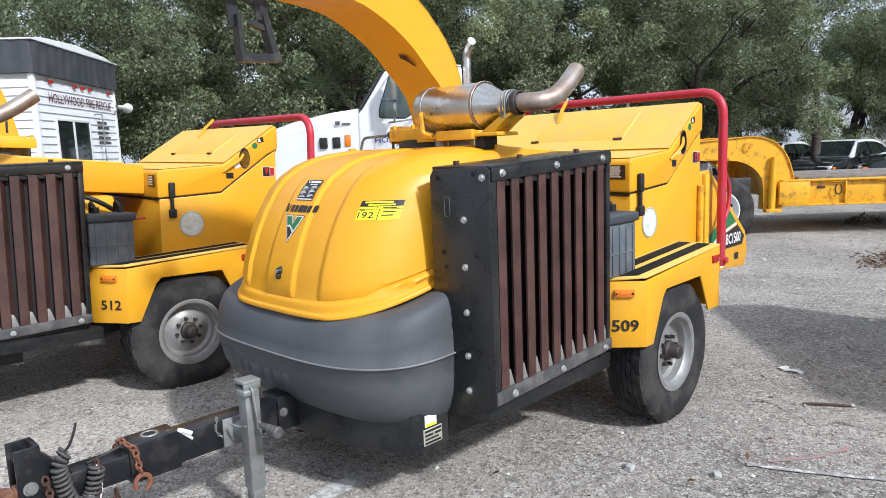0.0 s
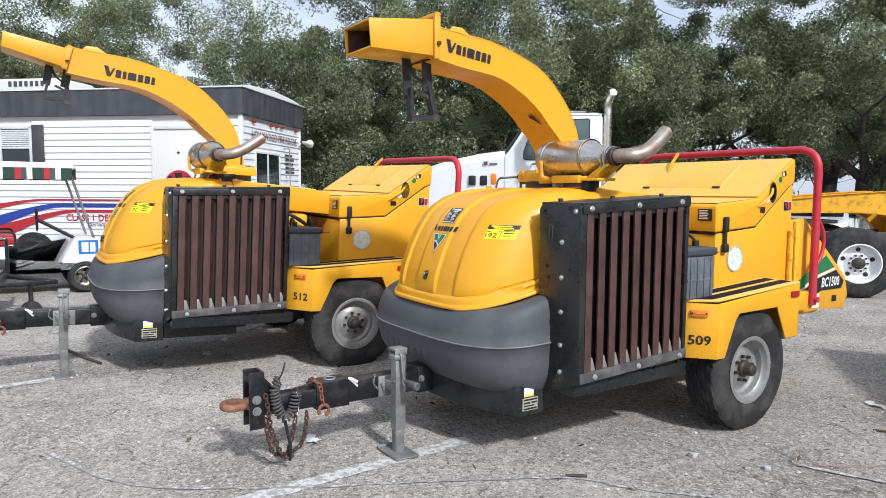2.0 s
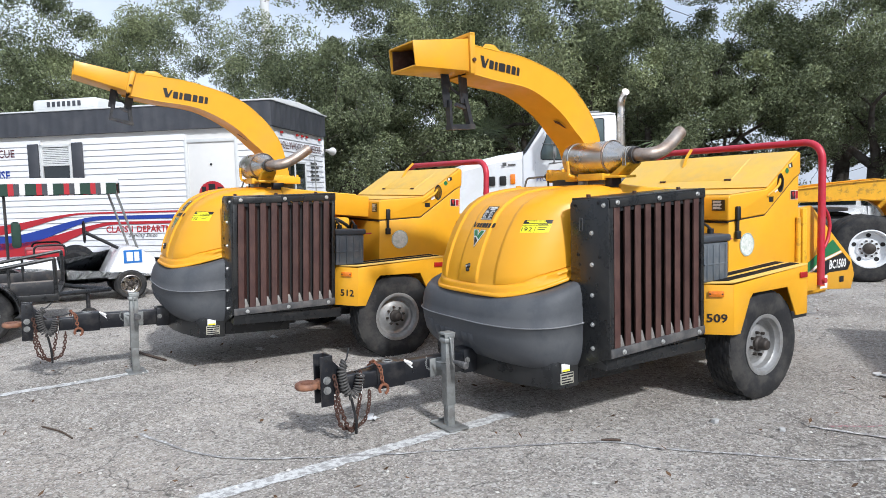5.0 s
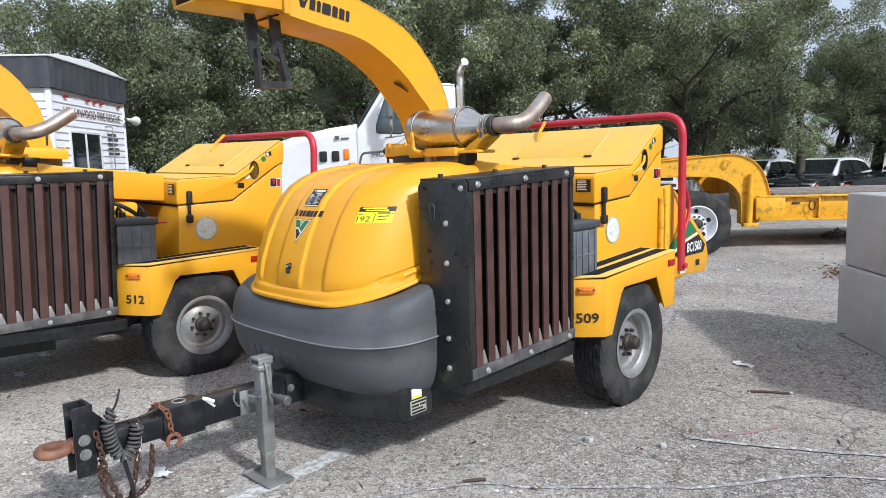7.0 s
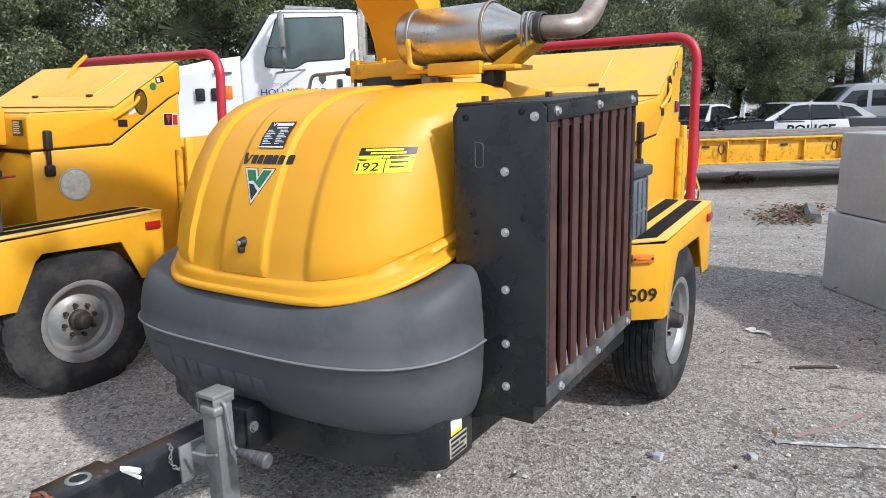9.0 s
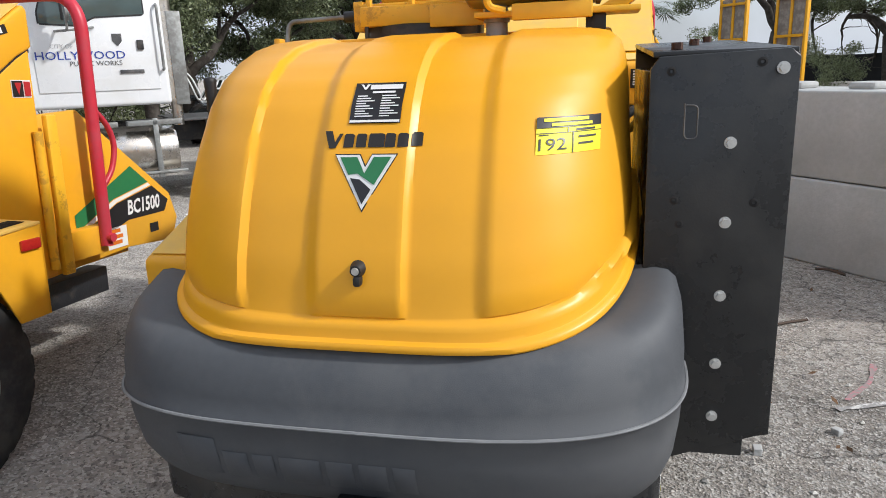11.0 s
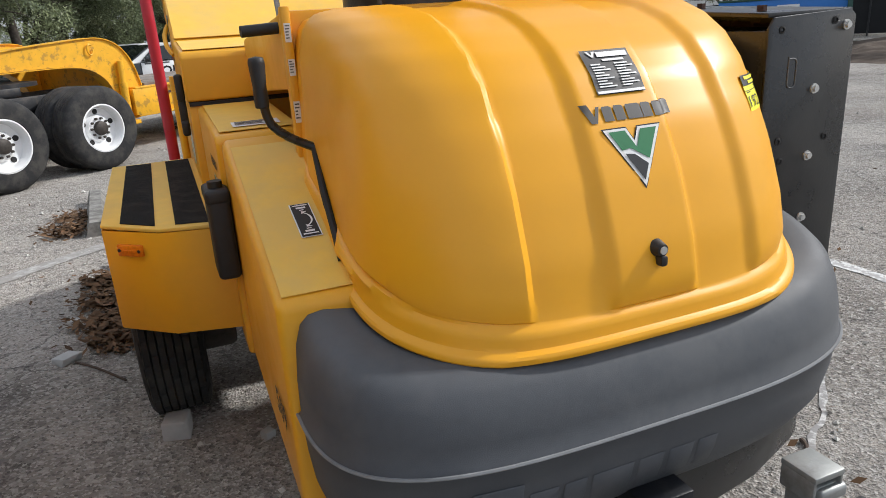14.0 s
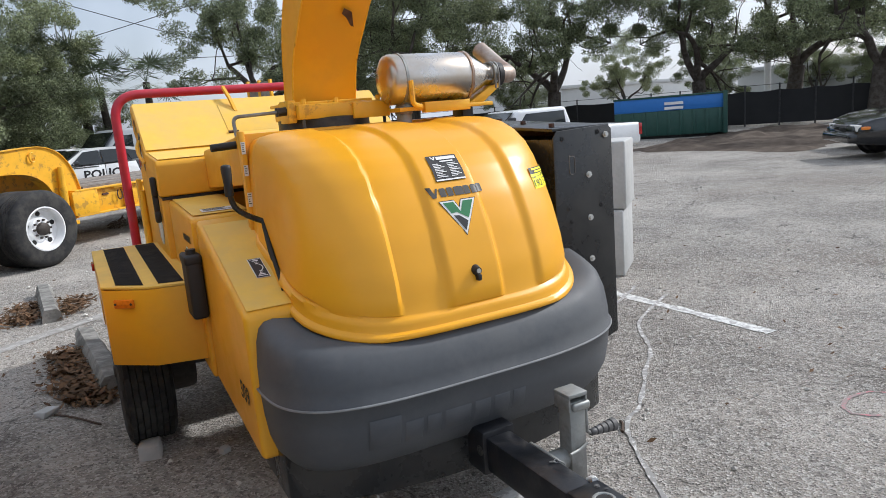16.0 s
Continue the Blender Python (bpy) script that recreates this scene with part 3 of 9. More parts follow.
ground_strip("chalk_line", [(-0.95, -0.35), (-0.76, -0.29), (-0.185, -0.01), (0.27, 0.64), (0.66, 1.42), (1.0, 2.0), (1.24, 2.16), (1.6, 2.48), (1.88, 2.72), (2.15, 3.1), (2.42, 3.3), (2.9, 3.55)], 0.022, CHALK, "thin wavering white spray line on asphalt", 0.007, 5, 0.0058)
ground_strip("chalk_line", [(1.55, 3.2), (2.1, 3.45), (2.9, 3.9)], 0.03, CHALK, "thin faded white spray line on asphalt", 0.01, 6, 0.0074)
ground_strip("pink_mark", [(1.62, 3.3), (1.78, 3.52), (1.86, 3.72)], 0.03, PINK, "small pink spray mark on asphalt", 0.01, 7)
ground_strip("pink_mark", [(2.02, 1.36), (1.94, 1.46), (2.05, 1.56), (2.25, 1.55), (2.33, 1.42)], 0.02, PINK, "small pink spray ring on asphalt", 0.006, 8)

# ---- wood chippers ----
def interp(rows, v, k=1):
    if v <= rows[0][0]:
        return rows[0][k]
    for a, b in zip(rows, rows[1:]):
        if v <= b[0]:
            return a[k] + (b[k] - a[k]) * (v - a[0]) / (b[0] - a[0])
    return rows[-1][k]


def super_ring(n, count):
    """Even steps along half a superellipse, from its right rear round the front to its left rear, as fractions of its half-width and depth."""
    pts = []
    for i in range(3001):
        t = math.pi * i / 3000
        c, s = math.cos(t), math.sin(t)
        pts.append((math.copysign(abs(c) ** (2 / n), c), abs(s) ** (2 / n)))
    ds = [0]
    for a, b in zip(pts, pts[1:]):
        ds.append(ds[-1] + math.hypot((a[0] - b[0]) * 0.62, (a[1] - b[1]) * 0.85))
    out, j = [], 0
    for i in range(count + 1):
        want = ds[-1] * i / count
        while j < len(ds) - 1 and ds[j] < want:
            j += 1
        out.append(pts[j])
    return out


HOOD_N, HOOD_BACK = 3.6, 2.57
# height, front at the middle, half-width
HOOD = [(0.925, 1.664, 0.62), (1.036, 1.688, 0.617), (1.167, 1.738, 0.613), (1.285, 1.796, 0.609), (1.38, 1.862, 0.606), (1.44, 1.925, 0.602), (1.488, 2.01, 0.594), (1.522, 2.11, 0.582), (1.543, 2.24, 0.563), (1.554, 2.37, 0.53), (1.56, 2.5, 0.46)]


def rib(x):
    """How far the pressed bands of the hood stand out."""
    def step(e, w):
        t = min(1, max(0, (x - e + w) / (2 * w)))
        return t * t * (3 - 2 * t)
    return 0.015 * (1 - step(-0.285, 0.009) + step(-0.105, 0.022) - step(0.115, 0.009) + step(0.290, 0.022))


def hood_front(x, z, lift=0.0):
    """The place on the hood's front at that x and z."""
    def f(x_, z_):
        fr, a = interp(HOOD, z_, 1), interp(HOOD, z_, 2)
        return HOOD_BACK - (HOOD_BACK - fr) * (1 - min(1, abs(x_ / a)) ** HOOD_N) ** (1 / HOOD_N)
    e = 0.012
    fx, fz = (f(x + e, z) - f(x - e, z)) / (2 * e), (f(x, z + e) - f(x, z - e)) / (2 * e)
    k = math.sqrt(1 + fx * fx + fz * fz)
    return Vector((x, f(x, z), z)) + Vector((fx, -1, fz)) / k * lift - Vector((0, k * rib(x), 0))


def hood_mesh():
    fg = super_ring(HOOD_N, 320)
    rings = []
    # turned-out flange at the foot
    for off, z in ((0.008, 0.852), (0.031, 0.852), (0.036, 0.8545), (0.038, 0.859), (0.0375, 0.867), (0.034, 0.8725), (0.027, 0.8755), (0.0225, 0.879), (0.0205, 0.886), (0.019, 0.898), (0.0165, 0.908), (0.0115, 0.915), (0.005, 0.919), (0.001, 0.9225)):
        rings.append([(g, f, z, 1.664 - off, 0.620 + off, 1.0) for f, g in fg])
    zs = []
    for (z0, *_), (z1, *_) in zip(HOOD, HOOD[1:]):
        zs += [z0 + (z1 - z0) * i / 4 for i in range(4)]
    zs.append(HOOD[-1][0])
    for z in zs:
        w = max(0.0, 1 - (z - 0.90) / 0.4)
        rings.append([(g, f, z, interp(HOOD, z, 1), interp(HOOD, z, 2), w) for f, g in fg])
    out = []
    for ring in rings:
        row = []
        for g, f, z, front, a, w in ring:
            x, y = a * f, HOOD_BACK - (HOOD_BACK - front) * g
            if x < 0:
                # the off side draws in towards the rear
                k_ = min(1.0, max(0.0, (y - 1.78) / 0.48))
                x *= 1 - 0.115 * k_ * k_ * (3 - 2 * k_)
            row.append(Vector((x, y, z + w * 0.28 * max(0.0, y - 1.662))))
        out.append(row)
    bm = loft(out, closed=False)
    # the roof between the last ring and the rear edge
    bm.verts.ensure_lookup_table()
    k, n = len(out), len(out[0])
    last = [bm.verts[(k - 1) * n + j] for j in range(n)]
    mid = [bm.verts.new((v.co.x, HOOD_BACK, v.co.z)) for v in last]
    for j in range(n - 1):
        if (last[j].co - mid[j].co).length > 1e-5 or (last[j + 1].co - mid[j + 1].co).length > 1e-5:
            bm.faces.new((last[j], last[j + 1], mid[j + 1], mid[j]))
    bmesh.ops.remove_doubles(bm, verts=bm.verts, dist=1e-5)
    bmesh.ops.recalc_face_normals(bm, faces=bm.faces)
    bm.normal_update()
    # make the normals point out, then press the bands
    test = max(bm.faces, key=lambda f_: f_.calc_center_median().z)
    sgn = 1 if test.normal.z > 0 else -1
    moves = []
    for v in bm.verts:
        zb = 0.924 + 0.28 * max(0.0, v.co.y - 1.662) * max(0, 1 - (v.co.z - 0.9) / 0.4)
        fade = min(1, max(0, (v.co.z - zb + 0.001) / 0.007)) * min(1, max(0, (2.50 - v.co.y) / 0.08))
        moves.append(v.normal * sgn * rib(v.co.x) * fade)
    for v, d in zip(bm.verts, moves):
        v.co += d
    return bm


BUMPER_N, BUMPER_NR, BUMPER_BACK = 3.9, 3.0, 2.045
BUMPER = [(0.4, 0.67, 1.72, 0), (0.425, 0.695, 1.682, 0), (0.46, 0.715, 1.65, 0), (0.52, 0.733, 1.612, 0), (0.6, 0.742, 1.592, 0), (0.668, 0.746, 1.584, 0.05), (0.674, 0.752, 1.578, 0.05), (0.680, 0.752, 1.578, 0.05), (0.686, 0.746, 1.584, 0.05), (0.73, 0.744, 1.588, 0.15), (0.78, 0.736, 1.602, 0.25), (0.82, 0.722, 1.622, 0.28), (0.845, 0.702, 1.645, 0.28), (0.86, 0.67, 1.68, 0.28), (0.866, 0.62, 1.73, 0.28), (0.868, 0.48, 1.85, 0.28)]


def tank_ring(count):
    """Half a ring of the tank: the corner by the cooler is rounder than the other."""
    return super_ring(BUMPER_NR, count)[:count // 2] + super_ring(BUMPER_N, count)[count // 2:]


def bumper_mesh():
    fg = tank_ring(90)
    rings = []
    for z, a, front, tilt in BUMPER:
        row = [Vector((0.012 + a * f, BUMPER_BACK - (BUMPER_BACK - front) * g, z + tilt * max(0, (BUMPER_BACK - (BUMPER_BACK - front) * g) - front))) for f, g in fg]
        rings.append(row)
    bm = loft(rings, closed=False)
    bm.verts.ensure_lookup_table()
    n = len(fg)
    bottom = [bm.verts[j] for j in range(n)]
    bm.faces.new(bottom)
    top = [bm.verts[(len(rings) - 1) * n + j] for j in range(n)]
    bm.faces.new(top[::-1])
    return bm


def seam_and_mark(ch):
    """The tank's moulded seam as a thin proud bead, and its raised maker's mark as plain blocks."""
    z, a, front = 0.678, 0.7535, 1.5765
    pts = [(0.012 + a * f, BUMPER_BACK - (BUMPER_BACK - front) * g, z + 0.05 * max(0, BUMPER_BACK - (BUMPER_BACK - front) * g - front)) for f, g in tank_ring(120)]
    part("seam_bead", tube(pts, 0.0042, 6), SEAMGREY, ch, "pale scuffed moulding seam")

    def on_tank(x, zz):
        f, hw = interp([(r[0], r[2]) for r in BUMPER], zz, 1), interp([(r[0], r[1]) for r in BUMPER], zz, 1)
        return BUMPER_BACK - (BUMPER_BACK - f) * (1 - min(1, abs(x / hw)) ** BUMPER_N) ** (1 / BUMPER_N)
    x0 = -0.47
    for w, tall in ((0.11, 0.115), (0.068, 0.082), (0.055, 0.082), (0.105, 0.082), (0.068, 0.082), (0.068, 0.082), (0.055, 0.082)):
        rings = []
        for zz in (0.505, 0.508, 0.502 + tall * 0.5, 0.502 + tall, 0.505 + tall):
            lift = 0.0045 if 0.506 < zz < 0.504 + tall else 0.001
            rings.append([Vector((x, on_tank(x, zz) - (lift if i in (1, 2) else 0.001), zz)) for i, x in enumerate((x0, x0 + 0.005, x0 + w - 0.005, x0 + w))])
        part("raised_block", loft(rings, closed=False), GREYP, ch, smooth=40)
        x0 += w + 0.014


def wheel(parent, x_out, y, r, width, sign, rim_r=0.235, rim=RIMGREY, lugs=8, deep=0.055):
    """A tyre with a grooved tread on a dished steel wheel; sign is the side that the outer face looks to."""
    xi = x_out - sign * width
    w = abs(width)
    cx = (x_out + xi) / 2
    hw = w / 2
    prof = [(rim_r - 0.01, -hw * 0.80), (rim_r + 0.015, -hw * 0.88), (rim_r + 0.05, -hw * 1.0), (r * 0.80, -hw * 1.02), (r * 0.93, -hw * 0.95), (r * 0.975, -hw * 0.86)]
    cols = 7
    for i in range(cols):
        a, b = -hw * 0.84 + 2 * hw * 0.84 * i / cols, -hw * 0.84 + 2 * hw * 0.84 * (i + 1) / cols
        prof += [(r * 0.968, a), (r, a + 0.004), (r, b - 0.004), (r * 0.968, b)]
    prof += [(r * 0.975, hw * 0.86), (r * 0.93, hw * 0.95), (r * 0.80, hw * 1.02), (rim_r + 0.05, hw * 1.0), (rim_r + 0.015, hw * 0.88), (rim_r - 0.01, hw * 0.80)]
    seg = 120
    bm = bmesh.new()
    rings = []
    for k, (rad, h) in enumerate(prof):
        ring = []
        col = (k - 6) // 4
        for j in range(seg):
            rr = rad
            if 6 <= k < 6 + 4 * cols and (k - 6) % 4 in (1, 2) and (j + (col * 3) % 5) % 5 == 0:
                rr = rad - 0.010
            if (k in (5, len(prof) - 6)) and j % 5 < 2:
                rr = rad - 0.008
            an = 2 * math.pi * (j + 0.25 * math.sin(col * 2.0)) / seg
            ring.append(bm.verts.new((cx + sign * h, y + rr * math.cos(an), r + rr * math.sin(an))))
        rings.append(ring)
    for a, b in zip(rings, rings[1:]):
        for j in range(seg):
            bm.faces.new((a[j], a[(j + 1) % seg], b[(j + 1) % seg], b[j]))
    # slightly flattened where it meets the ground
    for v in bm.verts:
        if v.co.z < 0.012:
            v.co.z = max(v.co.z, 0.006)
    tyre = part("tyre", bm, RUBBER, parent, smooth=30)
    c = (cx, y, r)
    o = sign * hw
    rimp = [(rim_r + 0.012, o * 0.86), (rim_r + 0.016, o * 0.93), (rim_r + 0.002, o * 0.95), (rim_r - 0.012, o * 0.90), (rim_r - 0.020, o * 0.70), (rim_r - 0.030, o * 0.62), (rim_r - 0.034, o * 0.30),
            (rim_r - 0.055, o * 0.30 - sign * deep * 0.2), (rim_r * 0.62, o * 0.30 - sign * deep * 0.1), (rim_r * 0.55, o * 0.30 + sign * 0.01), (rim_r * 0.40, o * 0.30 + sign * 0.014), (0.001, o * 0.30 + sign * 0.014)]
    rim_ob = part("rim", lathe(rimp, c, "x", 48), rim, parent, "dusty bare steel wheel")
    face = cx + o * 0.30 + sign * 0.014
    part("hub", bevel(lathe([(0.056, 0), (0.056, sign * 0.02), (0.041, sign * 0.028), (0.039, sign * 0.072), (0.032, sign * 0.082), (0.001, sign * 0.083)], (face, y, r), "x", 24), 0.002, 1, 50), HUBDARK, rim_ob, "greasy dark wheel hub")
    nut = None
    for k in range(lugs):
        a = 2 * math.pi * k / lugs + 0.2
        py, pz = y + 0.083 * math.cos(a), r + 0.083 * math.sin(a)
        part("lug_nut", tube([(face - sign * 0.01, py, pz), (face + sign * 0.024, py, pz)], 0.011, 6), HUBDARK, rim_ob)
    return tyre


def bolts(name, places, axis, r, h, parent, material=BOLT):
    """Round-headed bolts with washers on a face; axis is the way that they stand out."""
    ax = Vector(axis)
    for p in places:
        p = Vector(p)
        bm = join(tube([p, p + ax * h * 0.35], r * 1.45, 14), tube([p + ax * h * 0.3, p + ax * h], r, 6))
        part(name, bm, material, parent)


def fender(parent, front, y1, side, name="fender", zb=0.525, arch=3.52, zf=0.862, zr=0.918):
    """A folded sheet-steel mudguard with a cut-out for the wheel and grit strips to step on. front: inner end, crease and outer end of its front, in plan."""
    t = 0.012
    (xin, y0), (xe, yc), (xout, ye) = front
    o = xout - side * t
    outline = [(ye, zb), (ye + 0.08, zb), (arch - 0.235, 0.755), (arch - 0.20, 0.79), (arch + 0.21, 0.795), (arch + 0.32, 0.575), (y1, 0.575), (y1, zr), (ye, zf)]
    fd = part(name, prism(outline, "x", min(o, xout), max(o, xout), 0.004), YELLOW, parent)
    part("fender_front", prism([(xin, y0), (xe, yc), (xout - side * 0.002, ye), (xout - side * t, ye + 0.006), (xe, yc + t), (xin, y0 + t)], "z", zb, zf - 0.001, 0.002), YELLOW, fd)
    tz = (zr - zf) / (y1 - y0)
    topm = prism([(xin, y0), (xe, yc), (xout, ye), (xout, y1), (xin, y1)], "z", 0, t, 0.003)
    for v in topm.verts:
        v.co.z += zf + tz * (v.co.y - y0)
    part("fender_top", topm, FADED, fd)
    part("fender_back", box(min(xin, xout), max(xin, xout), y1 - t, y1, 0.575, zr, 0.003), YELLOW, fd)
    # the strips follow the front's line
    w = xout - xin
    for f0, f1 in ((0.13, 0.40), (0.56, 0.84)):
        def s(u, v, f0=f0, f1=f1):
            x = xin + w * (f0 + (f1 - f0) * u)
            k = (x - xin) / (xe - xin)
            ya = y0 + (yc - y0) * k if k < 1 else yc + (ye - yc) * (x - xe) / (xout - xe)
            yy = ya + 0.035 + (y1 - 0.03 - ya - 0.035) * v
            return Vector((x, yy, zf + t + 0.003 + tz * (yy - y0)))
        part("grit_strip", sheet(s, 4, 8, 0.002), GRIP, fd, "black anti-slip grit strip")
    # marker lamps
    if abs(xout - xe) > 0.1:
        c, d = Vector(((xe + xout) / 2, (yc + ye) / 2, zf - 0.061)), Vector((xe - xout, yc - ye, 0)).normalized() * side * -1
    else:
        c, d = Vector((xout - side * 0.073, y0, 0.812)), Vector((1, 0, 0))
    if d.x < 0:
        d = -d
    m = facing(c, d, (0, 0, 1))
    lamp = part("marker_lamp", moved(box(-0.05, 0.05, -0.02, 0.02, 0.001, 0.016, 0.005), m), AMBER, fd, "amber marker lamp")
    part("lamp_rib", moved(box(-0.028, 0.028, -0.004, 0.004, 0.0165, 0.019, 0.001), m), AMBER, lamp)
    for k in (-0.040, 0.040):
        part("screw", moved(cyl((k, 0, 0.014), (k, 0, 0.018), 0.006, 8), m), BLACKRUB, lamp)
    part("side_lamp", box(min(xout, xout + side * 0.014), max(xout, xout + side * 0.014), y1 - 0.11, y1 - 0.02, zr - 0.088, zr - 0.046, 0.005), REDLENS, fd, "red side marker lamp")
    return fd


def fleet_number(parent, digits, m=Matrix()):
    bm = moved(text_mesh(digits, 0.082, 1.12, bold=0.0016), Matrix.Translation((0.0026, -0.0032, 0)) @ facing((0.9945, 3.0347, 0.640), (0.17, 0.138, 0), (0, 0, 1)))
    part("fleet_number", moved(bm, m), INK, parent, "black fleet number", smooth=0)
    bm = moved(text_mesh(digits, 0.10, 1.0, bold=0.0022), Matrix.Translation((-0.004, 0, 0)) @ facing((-0.757, 2.095, 0.640), (0, -1, 0), (0, 0.03, 1)))
    part("fleet_number", moved(bm, m), INK, parent, "black fleet number", smooth=0)


def hood_decal(name, bm, material, parent, cx, cz, lift, label="", size=0.02, wide=0.95):
    """A printed layer wrapped on the hood: the flat shape's x and y become x and height."""
    bmesh.ops.triangulate(bm, faces=bm.faces[:])
    for _ in range(4):
        es = [e for e in bm.edges if e.calc_length() > size]
        if not es:
            break
        bmesh.ops.subdivide_edges(bm, edges=es, cuts=1, use_grid_fill=True)
        bmesh.ops.triangulate(bm, faces=bm.faces[:])
    for v in bm.verts:
        v.co = hood_front(cx + v.co.x * wide, cz + v.co.y * 0.72, lift)
    return part(name, bm, material, parent, label, smooth=60)


def hood_decals(hood):
    # dealer plate: dark field with a white bar at the foot and rows of small print
    plate = hood_decal("dealer_decal", flat([rect(-0.078, 0.078, -0.062, 0.062)]), DECALBLACK, hood, 0.023, 1.391, 0.003, "black dealer sticker with rows of white print", wide=0.80)
    hood_decal("print", flat([rect(-0.076, 0.076, -0.060, -0.053), rect(-0.03, 0.07, 0.040, 0.054), [(-0.062, 0.056), (-0.048, 0.040), (-0.042, 0.040), (-0.032, 0.056), (-0.042, 0.056), (-0.046, 0.046), (-0.054, 0.056)], rect(-0.02, 0.05, 0.028, 0.034)]), DECALWHITE, plate, 0.023, 1.391, 0.005, wide=0.80)
    rows = []
    for c0 in (-0.064, 0.012):
        for i in range(9):
            w = 0.034 + 0.014 * ((i * 7 + int(c0 * 100)) % 3)
            rows.append(rect(c0, c0 + w * 0.9, 0.018 - i * 0.0076, 0.0215 - i * 0.0076))
    hood_decal("print", flat(rows), DECALWHITE, plate, 0.023, 1.391, 0.005, wide=0.80)
    # maker's word as plain dark bars, the first one slanting
    bars_ = [[(-0.124, 0.026), (-0.104, 0.026), (-0.093, -0.008), (-0.083, 0.018), (-0.074, 0.018), (-0.090, -0.026), (-0.106, -0.026)]]
    for i in range(6):
        x0 = -0.070 + i * 0.0318
        w = 0.040 if i == 2 else 0.026
        x0 += 0.010 if i > 2 else 0.0
        bars_.append([(x0, -0.024), (x0 + w, -0.024), (x0 + w, 0.013), (x0 + w - 0.006, 0.017), (x0 + 0.003, 0.017), (x0, 0.012)])
    hood_decal("maker_mark", flat(bars_), INK, hood, 0.022, 1.312, 0.003, "dark maker mark of plain bars")
    # three-cornered badge
    tri_w = [(-0.088, 0.078), (-0.018, 0.078), (0.000, 0.040), (0.018, 0.078), (0.088, 0.078), (0.0, -0.085)]
    tri_g = [(-0.074, 0.071), (-0.024, 0.071), (0.000, 0.022), (0.024, 0.071), (0.074, 0.071), (0.030, -0.012), (-0.020, 0.022), (-0.046, 0.018)]
    tri_k = [(-0.040, 0.008), (-0.012, 0.004), (0.022, -0.026), (0.0, -0.069)]
    outl = [(-0.092, 0.082), (-0.0165, 0.082), (0.0, 0.047), (0.0165, 0.082), (0.092, 0.082), (0.0, -0.092)]
    b0 = hood_decal("badge", flat([outl]), DECALBLACK, hood, 0.014, 1.222, 0.003, "green, white and black three-cornered badge", wide=0.83)
    hood_decal("badge_field", flat([tri_w]), DECALWHITE, b0, 0.014, 1.222, 0.0045, wide=0.83)
    hood_decal("badge_green", flat([tri_g]), DECALGREEN, b0, 0.014, 1.222, 0.006, wide=0.83)
    hood_decal("badge_black", flat([tri_k]), DECALBLACK, b0, 0.014, 1.222, 0.0065, wide=0.83)
    # auction tag
    tag = hood_decal("auction_tag", flat([rect(-0.074, 0.074, -0.055, 0.055)]), TAGYELLOW, hood, 0.466, 1.308, 0.003, "bright yellow lot tag with a black heading")
    hood_decal("tag_heading", flat([rect(-0.074, 0.074, 0.022, 0.055)]), DECALBLACK, tag, 0.466, 1.308, 0.0045)
    hood_decal("print", flat([rect(-0.058, -0.052 + 0.016 * 6, 0.040, 0.050), rect(-0.04, 0.052, 0.026, 0.035)]), TAGYELLOW, tag, 0.466, 1.308, 0.0058)
    hood_decal("print", flat([rect(-0.074, 0.074, 0.0055, 0.0075), rect(-0.003, -0.001, 0.0055, 0.02), rect(0.008, 0.0105, -0.055, 0.0055), rect(0.016, 0.060, 0.010, 0.016), rect(0.022, 0.062, -0.012, -0.006), rect(0.022, 0.056, -0.032, -0.026), rect(-0.068, -0.045, 0.000, 0.003)]), DECALBLACK, tag, 0.466, 1.308, 0.0045)
    hood_decal("lot_number", text_mesh("192", 0.05, 1.0), DECALBLACK, tag, 0.466 - 0.035, 1.308 - 0.019, 0.0048, size=0.05)


